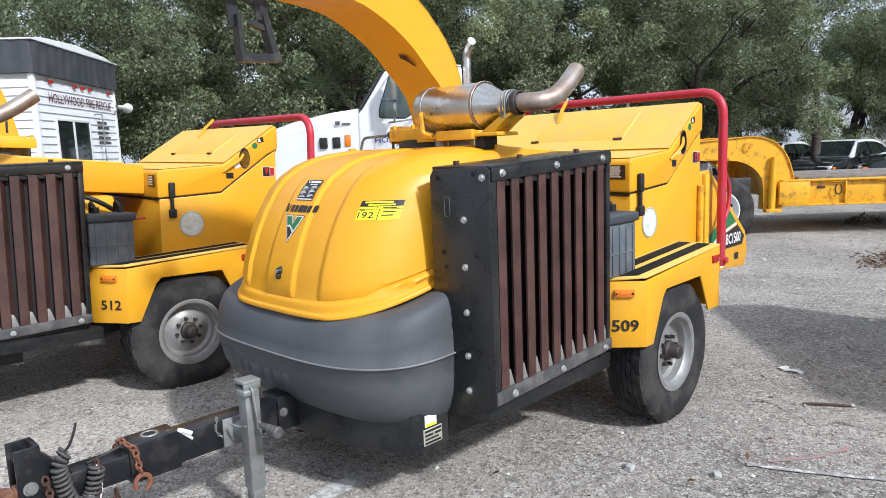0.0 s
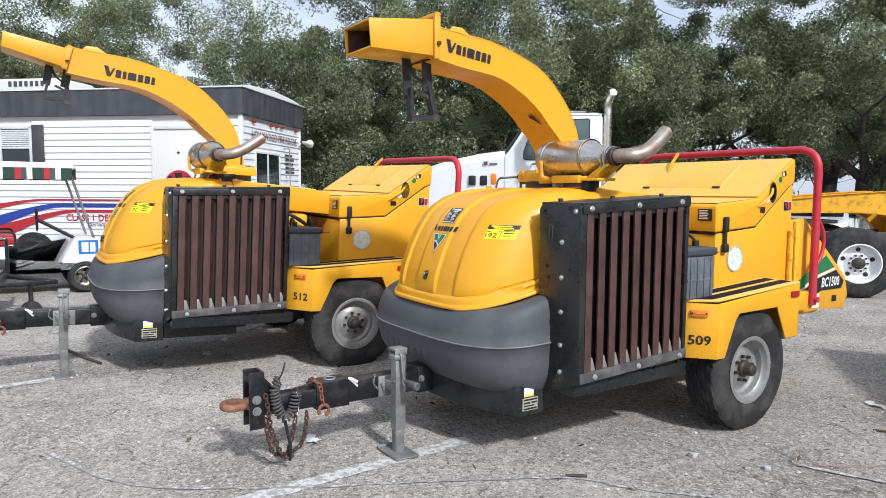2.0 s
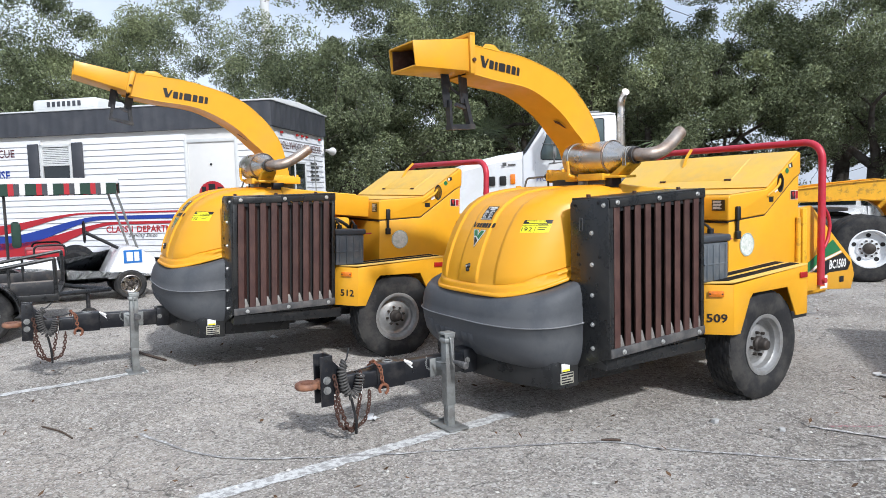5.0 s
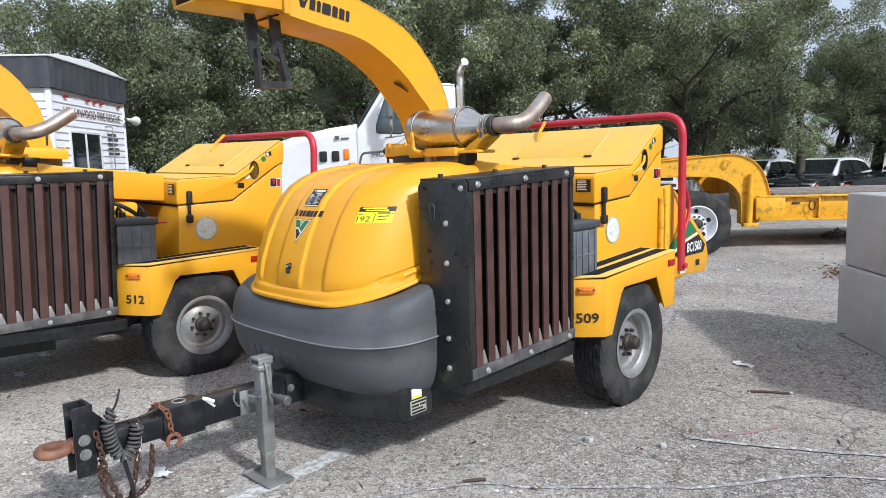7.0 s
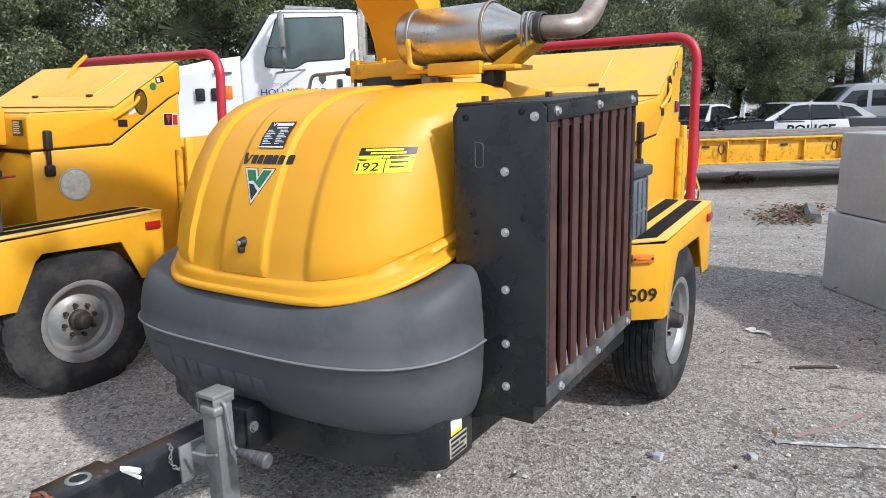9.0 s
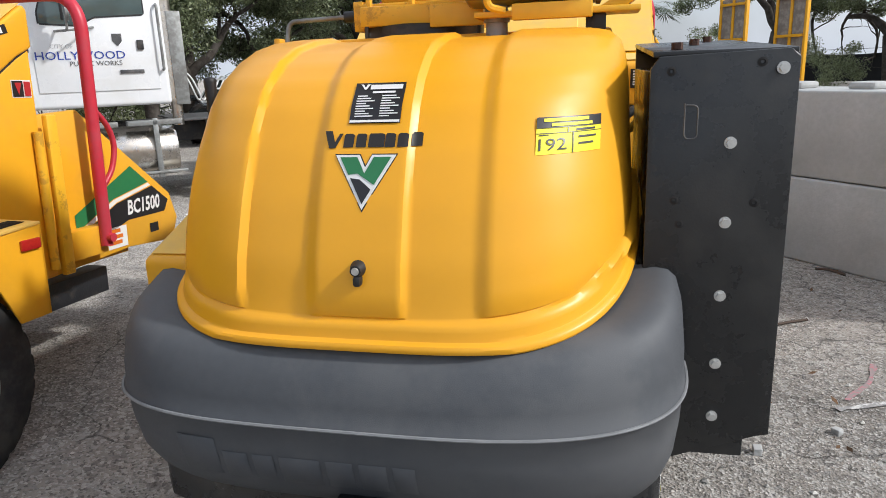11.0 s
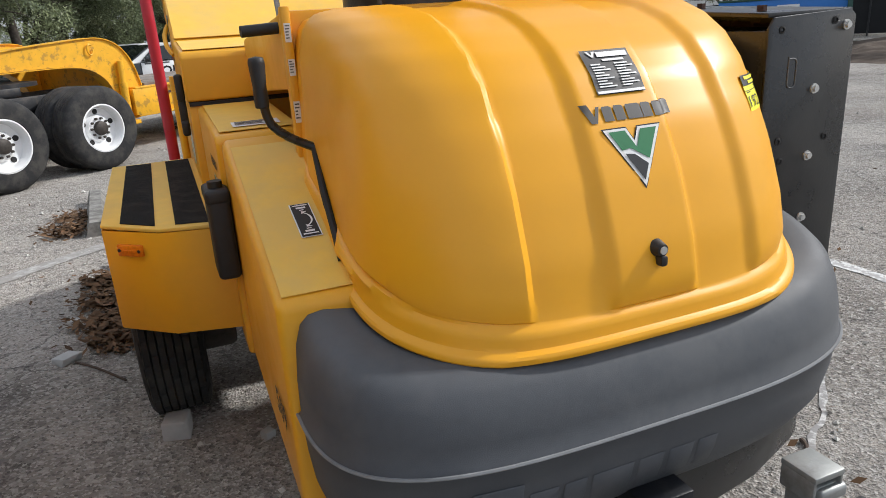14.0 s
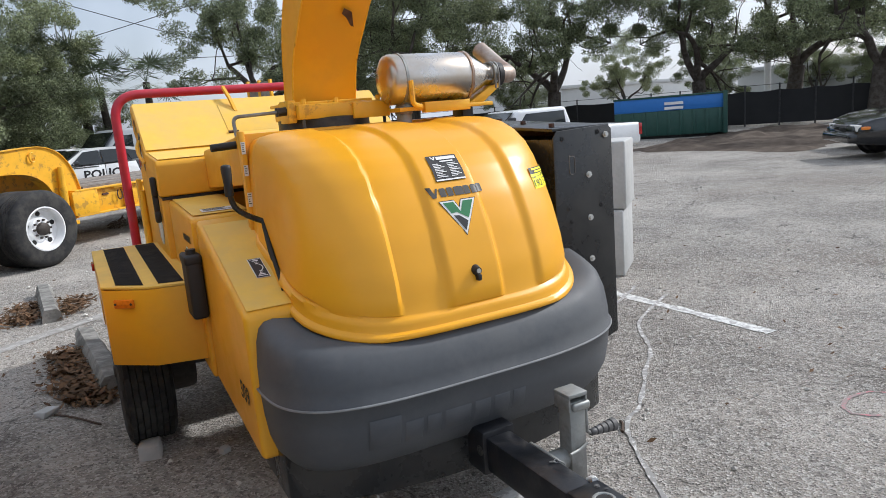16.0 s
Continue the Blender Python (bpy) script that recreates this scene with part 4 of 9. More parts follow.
def chute(ch):
    """The curved discharge duct with its hinged deflector, collar and hanging latch."""
    xl, xr = -0.237, 0.070
    outer = [(2.925, 1.675), (2.885, 1.872), (2.835, 2.02), (2.71, 2.195), (2.50, 2.362), (2.16, 2.473), (1.90, 2.505), (1.70, 2.525)]
    inner = [(2.80, 1.675), (2.737, 1.86), (2.627, 1.975), (2.462, 2.127), (2.20, 2.262), (1.91, 2.303), (1.80, 2.320), (1.70, 2.337)]
    oc = curve_points([(0, y, z) for y, z in outer], 0.06)
    ic = curve_points([(0, y, z) for y, z in inner], 0.06)
    k = 26

    def at(c, f):
        i = f * (len(c) - 1)
        a = int(min(i, len(c) - 2))
        return c[a].lerp(c[a + 1], i - a)
    rings, inner_rings = [], []
    for i in range(k + 1):
        a, b = at(oc, i / k), at(ic, i / k)
        rings.append([Vector((xl, a.y, a.z)), Vector((xr, a.y, a.z)), Vector((xr, b.y, b.z)), Vector((xl, b.y, b.z))])
    bm = loft(rings, caps=False)
    bmesh.ops.recalc_face_normals(bm, faces=bm.faces)
    bmesh.ops.solidify(bm, geom=bm.faces[:], thickness=0.006)
    duct = part("chute", bm, YELLOW, ch, smooth=25)
    # edge seams proud of the duct
    for x in (xl, xr):
        part("chute_seam", tube([(x, p.y, p.z) for p in oc], 0.004, 6), CHIPPED, duct)
        part("chute_seam", tube([(x, p.y, p.z) for p in ic], 0.004, 6), CHIPPED, duct)
    part("lifting_lug", prism([(1.80, 2.515), (1.83, 2.548), (1.90, 2.548), (1.98, 2.49), (1.84, 2.495)], "x", xr - 0.03, xr - 0.018, 0.003), YELLOW, duct)
    # maker's word on both sides as bars
    for x, r_ in ((xr, 1), (xl, -1)):
        polys = [[(-0.178, 0.038), (-0.150, 0.038), (-0.134, -0.010), (-0.118, 0.028), (-0.104, 0.028), (-0.128, -0.038), (-0.152, -0.038)]]
        xx = -0.098
        for w in (0.036, 0.024, 0.056, 0.036, 0.036, 0.024):
            polys.append([(xx, -0.036), (xx + w, -0.036), (xx + w, 0.016), (xx + w - 0.008, 0.022), (xx + 0.004, 0.022), (xx, 0.015)])
            xx += w + 0.010
        decal("maker_mark", flat(polys), INK, duct, (x, 1.94, 2.402), (0, r_ * 1, -0.13 * r_), (0, 0.1, 1), 0.0035, "dark maker mark of plain bars")
    # a worn scar on the underside
    decal("scar", flat([[(-0.03, 0.05), (0.01, 0.03), (0.035, -0.05), (0.02, -0.045), (-0.01, 0.0), (-0.035, 0.02)]]), RUST, duct, (-0.02, 2.555, 2.035), (1, 0, 0), (0, -0.75, 0.68), 0.003, "rust scar")
    # deflector: open below, slightly wider than the duct
    d = 0.012
    top = [(1.70, 2.565), (1.24, 2.512)]
    bot = [(1.70, 2.350), (1.255, 2.352)]
    plates = join(prism([top[0], top[1], bot[1], bot[0]], "x", xr + 0.002, xr + d, 0.002), prism([top[0], top[1], bot[1], bot[0]], "x", xl - d, xl - 0.002, 0.002),
                  prism([top[0], top[1], (1.24, 2.500), (1.70, 2.553)], "x", xl - 0.002, xr + 0.002, 0.002), prism([(1.70, 2.362), bot[0], bot[1], (1.255, 2.364)], "x", xl - 0.002, xr + 0.002, 0.002))
    dfl = part("deflector", plates, YELLOW, ch, "hinged chute deflector")
    part("deflector_lining", join(prism([(1.68, 2.55), (1.26, 2.498), (1.265, 2.366), (1.68, 2.366)], "x", xr - 0.006, xr - 0.001, 0.0), prism([(1.68, 2.55), (1.26, 2.498), (1.265, 2.366), (1.68, 2.366)], "x", xl + 0.001, xl + 0.006, 0.0), box(xl, xr, 1.28, 1.66, 2.366, 2.37, 0)), RUST, dfl, "rust-brown worn inside")
    collar = join(*[box(a, b, 1.665, 1.705, c, e, 0.004) for a, b, c, e in ((xr + 0.012, xr + 0.036, 2.33, 2.60), (xl - 0.036, xl - 0.012, 2.33, 2.60), (xl - 0.036, xr + 0.036, 2.575, 2.60))])
    part("collar", collar, YELLOW, dfl)
    part("hinge_bolt", cyl((xl - 0.05, 1.69, 2.42), (xr + 0.05, 1.69, 2.42), 0.013, 12), RUST, dfl)
    # gear sector and hanging latch frame
    gear = [(1.655, 2.375), (1.745, 2.385), (1.745, 2.345), (1.728, 2.358), (1.715, 2.338), (1.698, 2.352), (1.685, 2.330), (1.668, 2.345)]
    part("latch_sector", prism(gear, "x", xr - 0.04, xr - 0.028, 0.002), YELLOW, dfl)
    def bar_yz(x, p, q, w, t_):
        """A flat bar at that x from p to q in the y-z plane."""
        p, q = Vector((x, *p)), Vector((x, *q))
        u = (q - p).normalized()
        n_ = Vector((0, -u.z, u.y)) * w / 2
        k_ = Vector((t_ / 2, 0, 0))
        return loft([[p + n_ + k_, p - n_ + k_, p - n_ - k_, p + n_ - k_], [q + n_ + k_, q - n_ + k_, q - n_ - k_, q + n_ - k_]])
    fr = join(bar_yz(-0.10, (1.585, 2.355), (1.600, 2.13), 0.055, 0.012), bar_yz(-0.075, (1.715, 2.37), (1.725, 2.16), 0.062, 0.014), bar_yz(-0.085, (1.605, 2.175), (1.610, 1.985), 0.020, 0.05), bar_yz(-0.085, (1.735, 2.19), (1.785, 1.99), 0.030, 0.05),
              bar_yz(-0.085, (1.600, 1.99), (1.800, 2.000), 0.034, 0.07), bar_yz(-0.085, (1.66, 2.15), (1.745, 2.125), 0.022, 0.03), tube(curve_points([(-0.09, 1.60, 2.35), (-0.10, 1.64, 2.26), (-0.09, 1.70, 2.22), (-0.08, 1.73, 2.18)]), 0.010, 8))
    part("hanging_latch", fr, BLACKW, dfl, "black hanging deflector handle")
    # turntable
    base = part("turntable", join(box(-0.27, 0.16, 2.62, 3.02, 1.612, 1.678, 0.006), box(-0.305, -0.27, 2.66, 2.80, 1.60, 1.70, 0.004), box(-0.02, 0.16, 2.60, 2.63, 1.60, 1.672, 0.004), box(-0.30, 0.10, 2.66, 2.98, 1.675, 1.690, 0.004)), CHIPPED, ch)
    part("turntable_ring", lathe([(0.20, 1.555), (0.215, 1.56), (0.215, 1.614), (0.20, 1.618)], (-0.09, 2.82, 0), "z", 40), BLACKW, base, "black swivel ring")
    for x, y in ((-0.24, 2.64), (-0.09, 2.64), (0.12, 2.64), (0.12, 3.0), (-0.24, 3.0)):
        part("bolt", join(cyl((x, y, 1.675), (x, y, 1.70), 0.012, 6)), CHIPPED, base)
    for x in (-0.25, -0.16, 0.14):
        part("stud", cyl((x, 2.63, 1.555), (x, 2.63, 1.62), 0.008, 8), BLACKW, base)
    crank = part("chute_crank", tube(rounded([(-0.30, 2.70, 1.655), (-0.55, 2.66, 1.645), (-0.55, 2.62, 1.53)], 0.03), 0.008, 10), STEEL, ch, "bare steel chute crank")
    part("crank_grip", bevel(cyl((-0.55, 2.62, 1.53), (-0.665, 2.61, 1.525), 0.016, 12), 0.005, 2, 60), BLACKRUB, crank, "black rubber grip")
    part("crank_collar", cyl((-0.30, 2.70, 1.655), (-0.35, 2.693, 1.653), 0.02, 10), BLACKW, crank)


def exhaust(ch):
    m = (0.05, 2.545, 1.757)
    body = part("muffler", lathe([(0.0, 0.060), (0.085, 0.064), (0.106, 0.076), (0.113, 0.092), (0.113, 0.47), (0.108, 0.485), (0.056, 0.585), (0.050, 0.60), (0.050, 0.66), (0.0, 0.661)], m, "x", 48), CHROME, ch, "polished steel muffler with heat stains")
    for x in (0.135, 0.475):
        part("muffler_band", lathe([(0.1135, x - 0.008), (0.117, x - 0.006), (0.117, x + 0.006), (0.1135, x + 0.008)], m, "x", 40), RUSTPIPE if x > 0.3 else STEEL, body)
    part("clamp", lathe([(0.051, 0.625), (0.056, 0.628), (0.056, 0.648), (0.051, 0.65)], m, "x", 28), STEEL, body)
    part("clamp", lathe([(0.051, 0.66), (0.057, 0.663), (0.057, 0.688), (0.05, 0.69)], m, "x", 28), BLACKW, body)
    pts = curve_points([(0.71, 2.545, 1.757), (0.765, 2.55, 1.757), (0.815, 2.58, 1.758), (0.842, 2.64, 1.772), (0.848, 2.71, 1.805), (0.843, 2.785, 1.855), (0.832, 2.86, 1.908)], 0.02)
    pipe = tube(pts, 0.043, 20, caps=False)
    bmesh.ops.recalc_face_normals(pipe, faces=pipe.faces)
    bmesh.ops.solidify(pipe, geom=pipe.faces[:], thickness=0.003)
    part("exhaust_elbow", pipe, RUSTPIPE, ch, "rust-stained exhaust elbow")
    cradle = join(box(0.15, 0.65, 2.475, 2.635, 1.612, 1.630, 0.004), box(0.27, 0.51, 2.455, 2.495, 1.600, 1.648, 0.004), prism([(0.53, 1.63), (0.61, 1.63), (0.71, 1.70), (0.71, 1.715), (0.65, 1.70)], "y", 2.495, 2.615, 0.004),
                  tube(rounded([(0.195, 2.430, 1.745), (0.200, 2.435, 1.64), (0.25, 2.455, 1.628)], 0.02), 0.012, 8))
    part("cradle_foot", box(0.49, 0.55, 2.50, 2.60, 1.55, 1.612, 0.005), BLACKRUB, ch, "black rubber mount")
    part("u_bolt", join(*[tube(rounded([(x, 2.48, 1.69), (x, 2.48, 1.815), (x, 2.61, 1.815), (x, 2.61, 1.69)], 0.055), 0.005, 6) for x in (0.675, 0.695)]), STEEL, ch, "steel exhaust clamp")
    part("muffler_cradle", cradle, CHIPPED, ch)
    part("exhaust_stub", lathe([(0.035, 1.54), (0.035, 1.60), (0.042, 1.602), (0.042, 1.625), (0.03, 1.66)], (0.21, 2.56, 0), "z", 20), STEEL, ch)


def radiator(ch):
    """The cooling box: black front plate, frame, slats of rust-brown channel with bright tabs at their feet."""
    xs, y0, y1 = 0.975, 2.03, 2.925

    def zs(y, z):
        return z + 0.045 * (y - y0)
    plate = [(0.652, 0.93), (0.652, 1.445), (0.672, 1.474), (0.960, 1.484), (0.982, 1.465), (0.986, 0.505), (0.955, 0.498), (0.70, 0.40), (0.652, 0.40)]
    pl = part("front_plate", prism(plate, "y", y0 - 0.005, y0 + 0.004, 0.003), BLACK, ch, "black steel plate with zinc bolts")
    bolts("plate_bolt", [(0.842, y0 - 0.005, z) for z in (1.27, 1.075, 0.885, 0.70, 0.55)] + [(0.945, y0 - 0.005, 1.44)], (0, -1, 0), 0.010, 0.012, pl)
    for x, z in ((0.70, 1.44), (0.90, 1.455), (0.905, 1.125), (0.72, 1.13), (0.735, 1.07)):
        part("plate_hole", lathe([(0.004, 0), (0.010, 0.0), (0.011, -0.002), (0.006, -0.003)], (x, y0 - 0.0055, z), "y", 14), RADDARK, pl)
    part("punched_mark", tube(rounded([(0.735, y0 - 0.006, 1.36), (0.765, y0 - 0.006, 1.36), (0.765, y0 - 0.006, 1.28), (0.735, y0 - 0.006, 1.28), (0.735, y0 - 0.006, 1.365)], 0.014), 0.002, 6), RAILGREY, pl)
    shell = part("cooler_shell", box(0.66, xs - 0.05, y0 + 0.006, y1, 0.50, 1.44, 0.004), BLACK, ch)
    part("cooler_lid", prism([(y0 + 0.006, 1.472), (y1, zs(y1, 1.472)), (y1, zs(y1, 1.486)), (y0 + 0.006, 1.486)], "x", 0.658, xs + 0.004, 0.003), BLACK, shell)
    part("cooler_post", prism([(y1 - 0.03, zs(y1, 0.50)), (y1, zs(y1, 0.50)), (y1, zs(y1, 1.476)), (y1 - 0.03, zs(y1, 1.476))], "x", 0.66, xs, 0.003), BLACK, shell)
    part("cooler_post", prism([(y0 + 0.006, 0.515), (y0 + 0.045, 0.515), (y0 + 0.045, 1.47), (y0 + 0.006, 1.47)], "x", xs - 0.05, xs, 0.003), BLACK, shell)
    part("cooler_core", box(0.80, xs - 0.047, y0 + 0.03, y1 - 0.03, 0.52, 1.44, 0), RADDARK, shell)
    # top and foot rails
    rail = part("top_rail", prism([(y0 + 0.01, 1.424), (y1, zs(y1, 1.424)), (y1, zs(y1, 1.474)), (y0 + 0.01, 1.474)], "x", xs - 0.008, xs + 0.008, 0.003), BLACK, shell)
    bolts("rail_bolt", [(xs + 0.008, y, zs(y, 1.452)) for y in (2.10, 2.47, 2.84)], (1, 0, 0), 0.011, 0.013, rail)
    foot = part("foot_rail", prism([(y0 + 0.01, 0.505), (y1, zs(y1, 0.505)), (y1, zs(y1, 0.562)), (y0 + 0.01, 0.562)], "x", xs - 0.012, xs + 0.008, 0.004), RAILGREY, shell, "scuffed dark steel rail")
    bolts("rail_bolt", [(xs + 0.008, y, zs(y, 0.530)) for y in (2.15, 2.50, 2.86)], (1, 0, 0), 0.011, 0.013, foot)
    n = 9
    pitch = (y1 - 0.02 - (y0 + 0.045)) / n
    for i in range(n):
        ya = y0 + 0.050 + i * pitch
        # a bent channel: outer leaf and a leaf folded back into the box
        prof = [(xs - 0.002, ya), (xs + 0.001, ya + pitch * 0.06), (xs + 0.001, ya + pitch * 0.50), (xs - 0.010, ya + pitch * 0.58), (xs - 0.050, ya + pitch * 0.90), (xs - 0.053, ya + pitch * 0.86), (xs - 0.018, ya + pitch * 0.53), (xs - 0.010, ya + pitch * 0.45), (xs - 0.012, ya)]
        zb, zt = zs(ya, 0.545), zs(ya, 1.440)
        part("slat", prism(prof, "z", zb, zt, 0.0), MAROON, shell)
        tab = [(ya + pitch * 0.40, zs(ya, 0.560)), (ya + pitch * 1.0, zs(ya, 0.560)), (ya + pitch * 0.72, zs(ya, 0.635)), (ya + pitch * 0.58, zs(ya, 0.64))]
        part("tab", prism(tab, "x", xs - 0.016, xs - 0.008, 0.001), TABGREY, shell, "bare steel tab")
        part("notch", prism([(ya + pitch * 0.50, zs(ya, 1.40)), (ya + pitch * 0.98, zs(ya, 1.40)), (ya + pitch * 0.90, zs(ya, 1.426)), (ya + pitch * 0.56, zs(ya, 1.426))], "x", xs - 0.014, xs - 0.007, 0.001), BLACK, shell)
    # hose stubs and rust on the lid
    for x, y in ((0.72, 2.12), (0.80, 2.45), (0.88, 2.78)):
        part("lid_bolt", cyl((x, y, zs(y, 1.486)), (x, y, zs(y, 1.503)), 0.014, 6), RUST, shell)


def body(ch):
    """Engine deck, drum housing with its lid, side tank, battery and rear feed table."""
    deck = part("engine_cover", join(prism([(2.574, 1.36), (2.574, 1.575), (2.66, 1.562), (3.435, 1.500), (3.435, 1.30)], "x", -0.56, 0.57, 0.012)), YELLOW, ch)
    part("cover_hinge", cyl((0.56, 2.62, 1.552), (0.56, 3.3, 1.51), 0.010, 8), CHIPPED, deck)
    # engine below the cover
    part("engine_block", join(box(-0.40, 0.45, 2.60, 3.20, 0.62, 1.33, 0.03), box(0.44, 0.62, 2.94, 3.22, 1.02, 1.30, 0.03), cyl((0.50, 3.0, 1.30), (0.50, 3.0, 1.36), 0.05, 16)), CHIPPED, ch, "yellow painted engine parts")
    part("hose", tube(curve_points([(0.60, 2.96, 1.24), (0.68, 3.0, 1.30), (0.70, 3.10, 1.26), (0.66, 3.20, 1.20)]), 0.016, 10), BLACKRUB, ch, "black hose")
    # drum housing
    x0, x1 = -0.80, 0.795
    low = part("drum_housing", prism([(3.44, 0.60), (4.33, 0.62), (4.33, 1.612), (4.26, 1.571), (3.88, 1.303), (3.44, 1.273)], "x", x0, x1, 0.008), YELLOW, ch)
    lid_side = [(3.43, 1.280), (3.88, 1.310), (4.26, 1.578), (4.345, 1.62), (4.345, 1.775), (4.325, 1.794), (3.90, 1.502), (3.45, 1.470), (3.43, 1.450)]
    lid = part("lid", prism(lid_side, "x", x0 - 0.006, x1 + 0.006, 0.012, 3), YELLOW, ch, "hinged steel lid")
    SLOPE = 0.687

    def top(u, v):
        yy = 3.912 + (4.318 - 3.912) * v
        return Vector((x0 + 0.006 + (x1 - x0 - 0.012) * u, yy, 1.502 + SLOPE * (yy - 3.90) + 0.0065))
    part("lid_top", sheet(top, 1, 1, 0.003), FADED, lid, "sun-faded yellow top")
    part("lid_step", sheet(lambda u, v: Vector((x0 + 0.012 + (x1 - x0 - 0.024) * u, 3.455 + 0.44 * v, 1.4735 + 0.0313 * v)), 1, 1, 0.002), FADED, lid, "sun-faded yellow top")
    # inspection hatch on the slope
    def slope(x, y, h):
        return Vector((x, y, 1.502 + SLOPE * (y - 3.90) + 0.009 + h))
    bm = loft([[slope(-0.30, 4.00, 0), slope(0.42, 4.00, 0), slope(0.42, 4.26, 0), slope(-0.30, 4.26, 0)], [slope(-0.295, 4.004, 0.006), slope(0.415, 4.004, 0.006), slope(0.415, 4.256, 0.006), slope(-0.295, 4.256, 0.006)]])
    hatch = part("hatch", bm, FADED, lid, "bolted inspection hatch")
    for x in (-0.27, 0.39):
        part("hatch_hinge", tube([slope(x - 0.03, 3.997, 0.008), slope(x + 0.03, 3.997, 0.008)], 0.008, 8), RUST, hatch)
    # lid handle
    part("lid_strut", tube([slope(-0.20, 4.19, 0.0), slope(-0.215, 4.25, 0.045), slope(-0.23, 4.34, 0.062)], 0.013, 8, square=True), YELLOW, lid)
    part("gasket", join(prism([(3.433, 1.264), (3.88, 1.293), (4.26, 1.561), (4.335, 1.601), (4.335, 1.616), (4.26, 1.577), (3.88, 1.309), (3.433, 1.279)], "x", x0 + 0.003, x1 - 0.003, 0)), BLACKRUB, lid, "black rubber gasket")
    for x, sgn in ((x1 + 0.006, 1), (x0 - 0.006, -1)):
        # rubber draw latch
        a, b = (x, x + sgn * 0.03) if sgn > 0 else (x + sgn * 0.03, x)
        part("draw_latch", join(box(a, b, 3.500, 3.540, 1.28, 1.385, 0.010, 3), box(a, b - 0.008 * (sgn > 0), 3.509, 3.532, 1.18, 1.29, 0.008, 3), box(a, b, 3.495, 3.545, 1.145, 1.205, 0.010, 3)), BLACKRUB, low, "black rubber draw latch")
        part("city_seal", moved(lathe([(0.0, 0), (0.088, 0), (0.088, 0.0015), (0.0, 0.0016)], (0, 0, 0), "x", 40), Matrix.Translation((x + sgn * -0.003, 3.655, 1.095))), SEALWHITE, low, "faded round white seal sticker")
        part("seal_ring", lathe([(0.080, 0), (0.083, 0.0005), (0.086, 0)], (x + sgn * 0.0005, 3.655, 1.095), "x", 40), SEALRING, low)
        part("peephole", moved(lathe([(0.0, 0), (0.042, 0), (0.048, 0.004), (0.05, 0.0), (0.0, -0.001)], (0, 0, 0), "x", 24), Matrix.Translation((x, 4.07, 1.548)) @ Matrix.Diagonal((1, 0.85, 1.5, 1))), BLACKRUB, lid, "black rubber flap")
        r_ = (0, sgn, 0)
        decal("warning_decal", flat([rect(-0.022, 0.022, -0.016, 0.016)]), DECALWHITE, lid, (x, 4.01, 1.495), (0, sgn, 0.4 * sgn), (0, -0.3, 1), 0.002)
        decal("warning_decal", flat([rect(-0.028, 0.028, -0.020, 0.020)]), DECALBLACK, lid, (x, 3.95, 1.425), r_, (0, 0, 1), 0.002)
        decal("warning_decal", flat([rect(-0.026, 0.026, -0.018, 0.018)]), DECALBLACK, lid, (x, 4.20, 1.682), (0, sgn, 0.3 * sgn), (0, 0, 1), 0.002)
        decal("print", flat([rect(-0.02, 0.0, -0.012, 0.012)]), DECALWHITE, lid, (x, 4.20, 1.682), (0, sgn, 0.3 * sgn), (0, 0, 1), 0.004)
        decal("green_dot", flat([[(0.022 * math.cos(a_), 0.022 * math.sin(a_)) for a_ in [k * math.pi / 8 for k in range(16)]]]), DECALGREEN, lid, (x, 4.155, 1.640), r_, (0, 0, 1), 0.002)
        wd = decal("warning_decal", flat([rect(-0.05, 0.05, -0.036, 0.036)]), DECALWHITE, low, (x - sgn * 0.006, 4.265, 1.45), r_, (0, 0.1, 1), 0.002, "red and black warning decal")
        decal("print", flat([rect(-0.047, 0.008, -0.033, 0.033)]), DECALBLACK, wd, (x - sgn * 0.006, 4.265, 1.45), r_, (0, 0.1, 1), 0.0035)
        decal("print", flat([[(-0.035, 0.025), (0.0, 0.025), (-0.018, -0.025)], rect(0.012, 0.045, -0.03, 0.03)]), DECALRED, wd, (x - sgn * 0.006, 4.265, 1.45), r_, (0, 0.1, 1), 0.005)
        # rear corner post and folded rib
        part("corner_post", join(box(min(x, x + sgn * 0.03), max(x, x + sgn * 0.03), 4.34, 4.40, 0.62, 1.34, 0.008), tube([(x + sgn * 0.012, 4.30, 0.66), (x + sgn * 0.012, 4.30, 1.27)], 0.02, 10)), CHIPPED, low)
        part("lid_bar", tube(curve_points([(x + sgn * 0.002, 3.90, 1.45), (x + sgn * 0.022, 3.94, 1.485), (x + sgn * 0.022, 4.02, 1.535), (x + sgn * 0.002, 4.06, 1.575)]), 0.010, 8), YELLOW, lid)
    # data plate on the front face
    dp = decal("data_decal", flat([rect(-0.055, 0.055, -0.040, 0.040)]), DECALBLACK, lid, (0.72, 3.424, 1.395), (1, 0, 0), (0, 0, 1), 0.003, "black decal with lines of print")
    decal("print", bars(6, 0.09, 0.066, 4, 0.45, (0.7, 1.0)), DECALWHITE, dp, (0.72, 3.424, 1.395), (1, 0, 0), (0, 0, 1), 0.0045)
    # battery
    bat = part("battery_box", box(0.79, 0.955, 2.94, 3.21, 0.885, 1.155, 0.012, 3), BATTERY, ch, "ribbed grey plastic battery box")
    for k in range(4):
        yk = 2.975 + k * 0.065
        part("battery_rib", box(0.952, 0.962, yk, yk + 0.012, 0.90, 1.14, 0.003), BATTERY, bat)
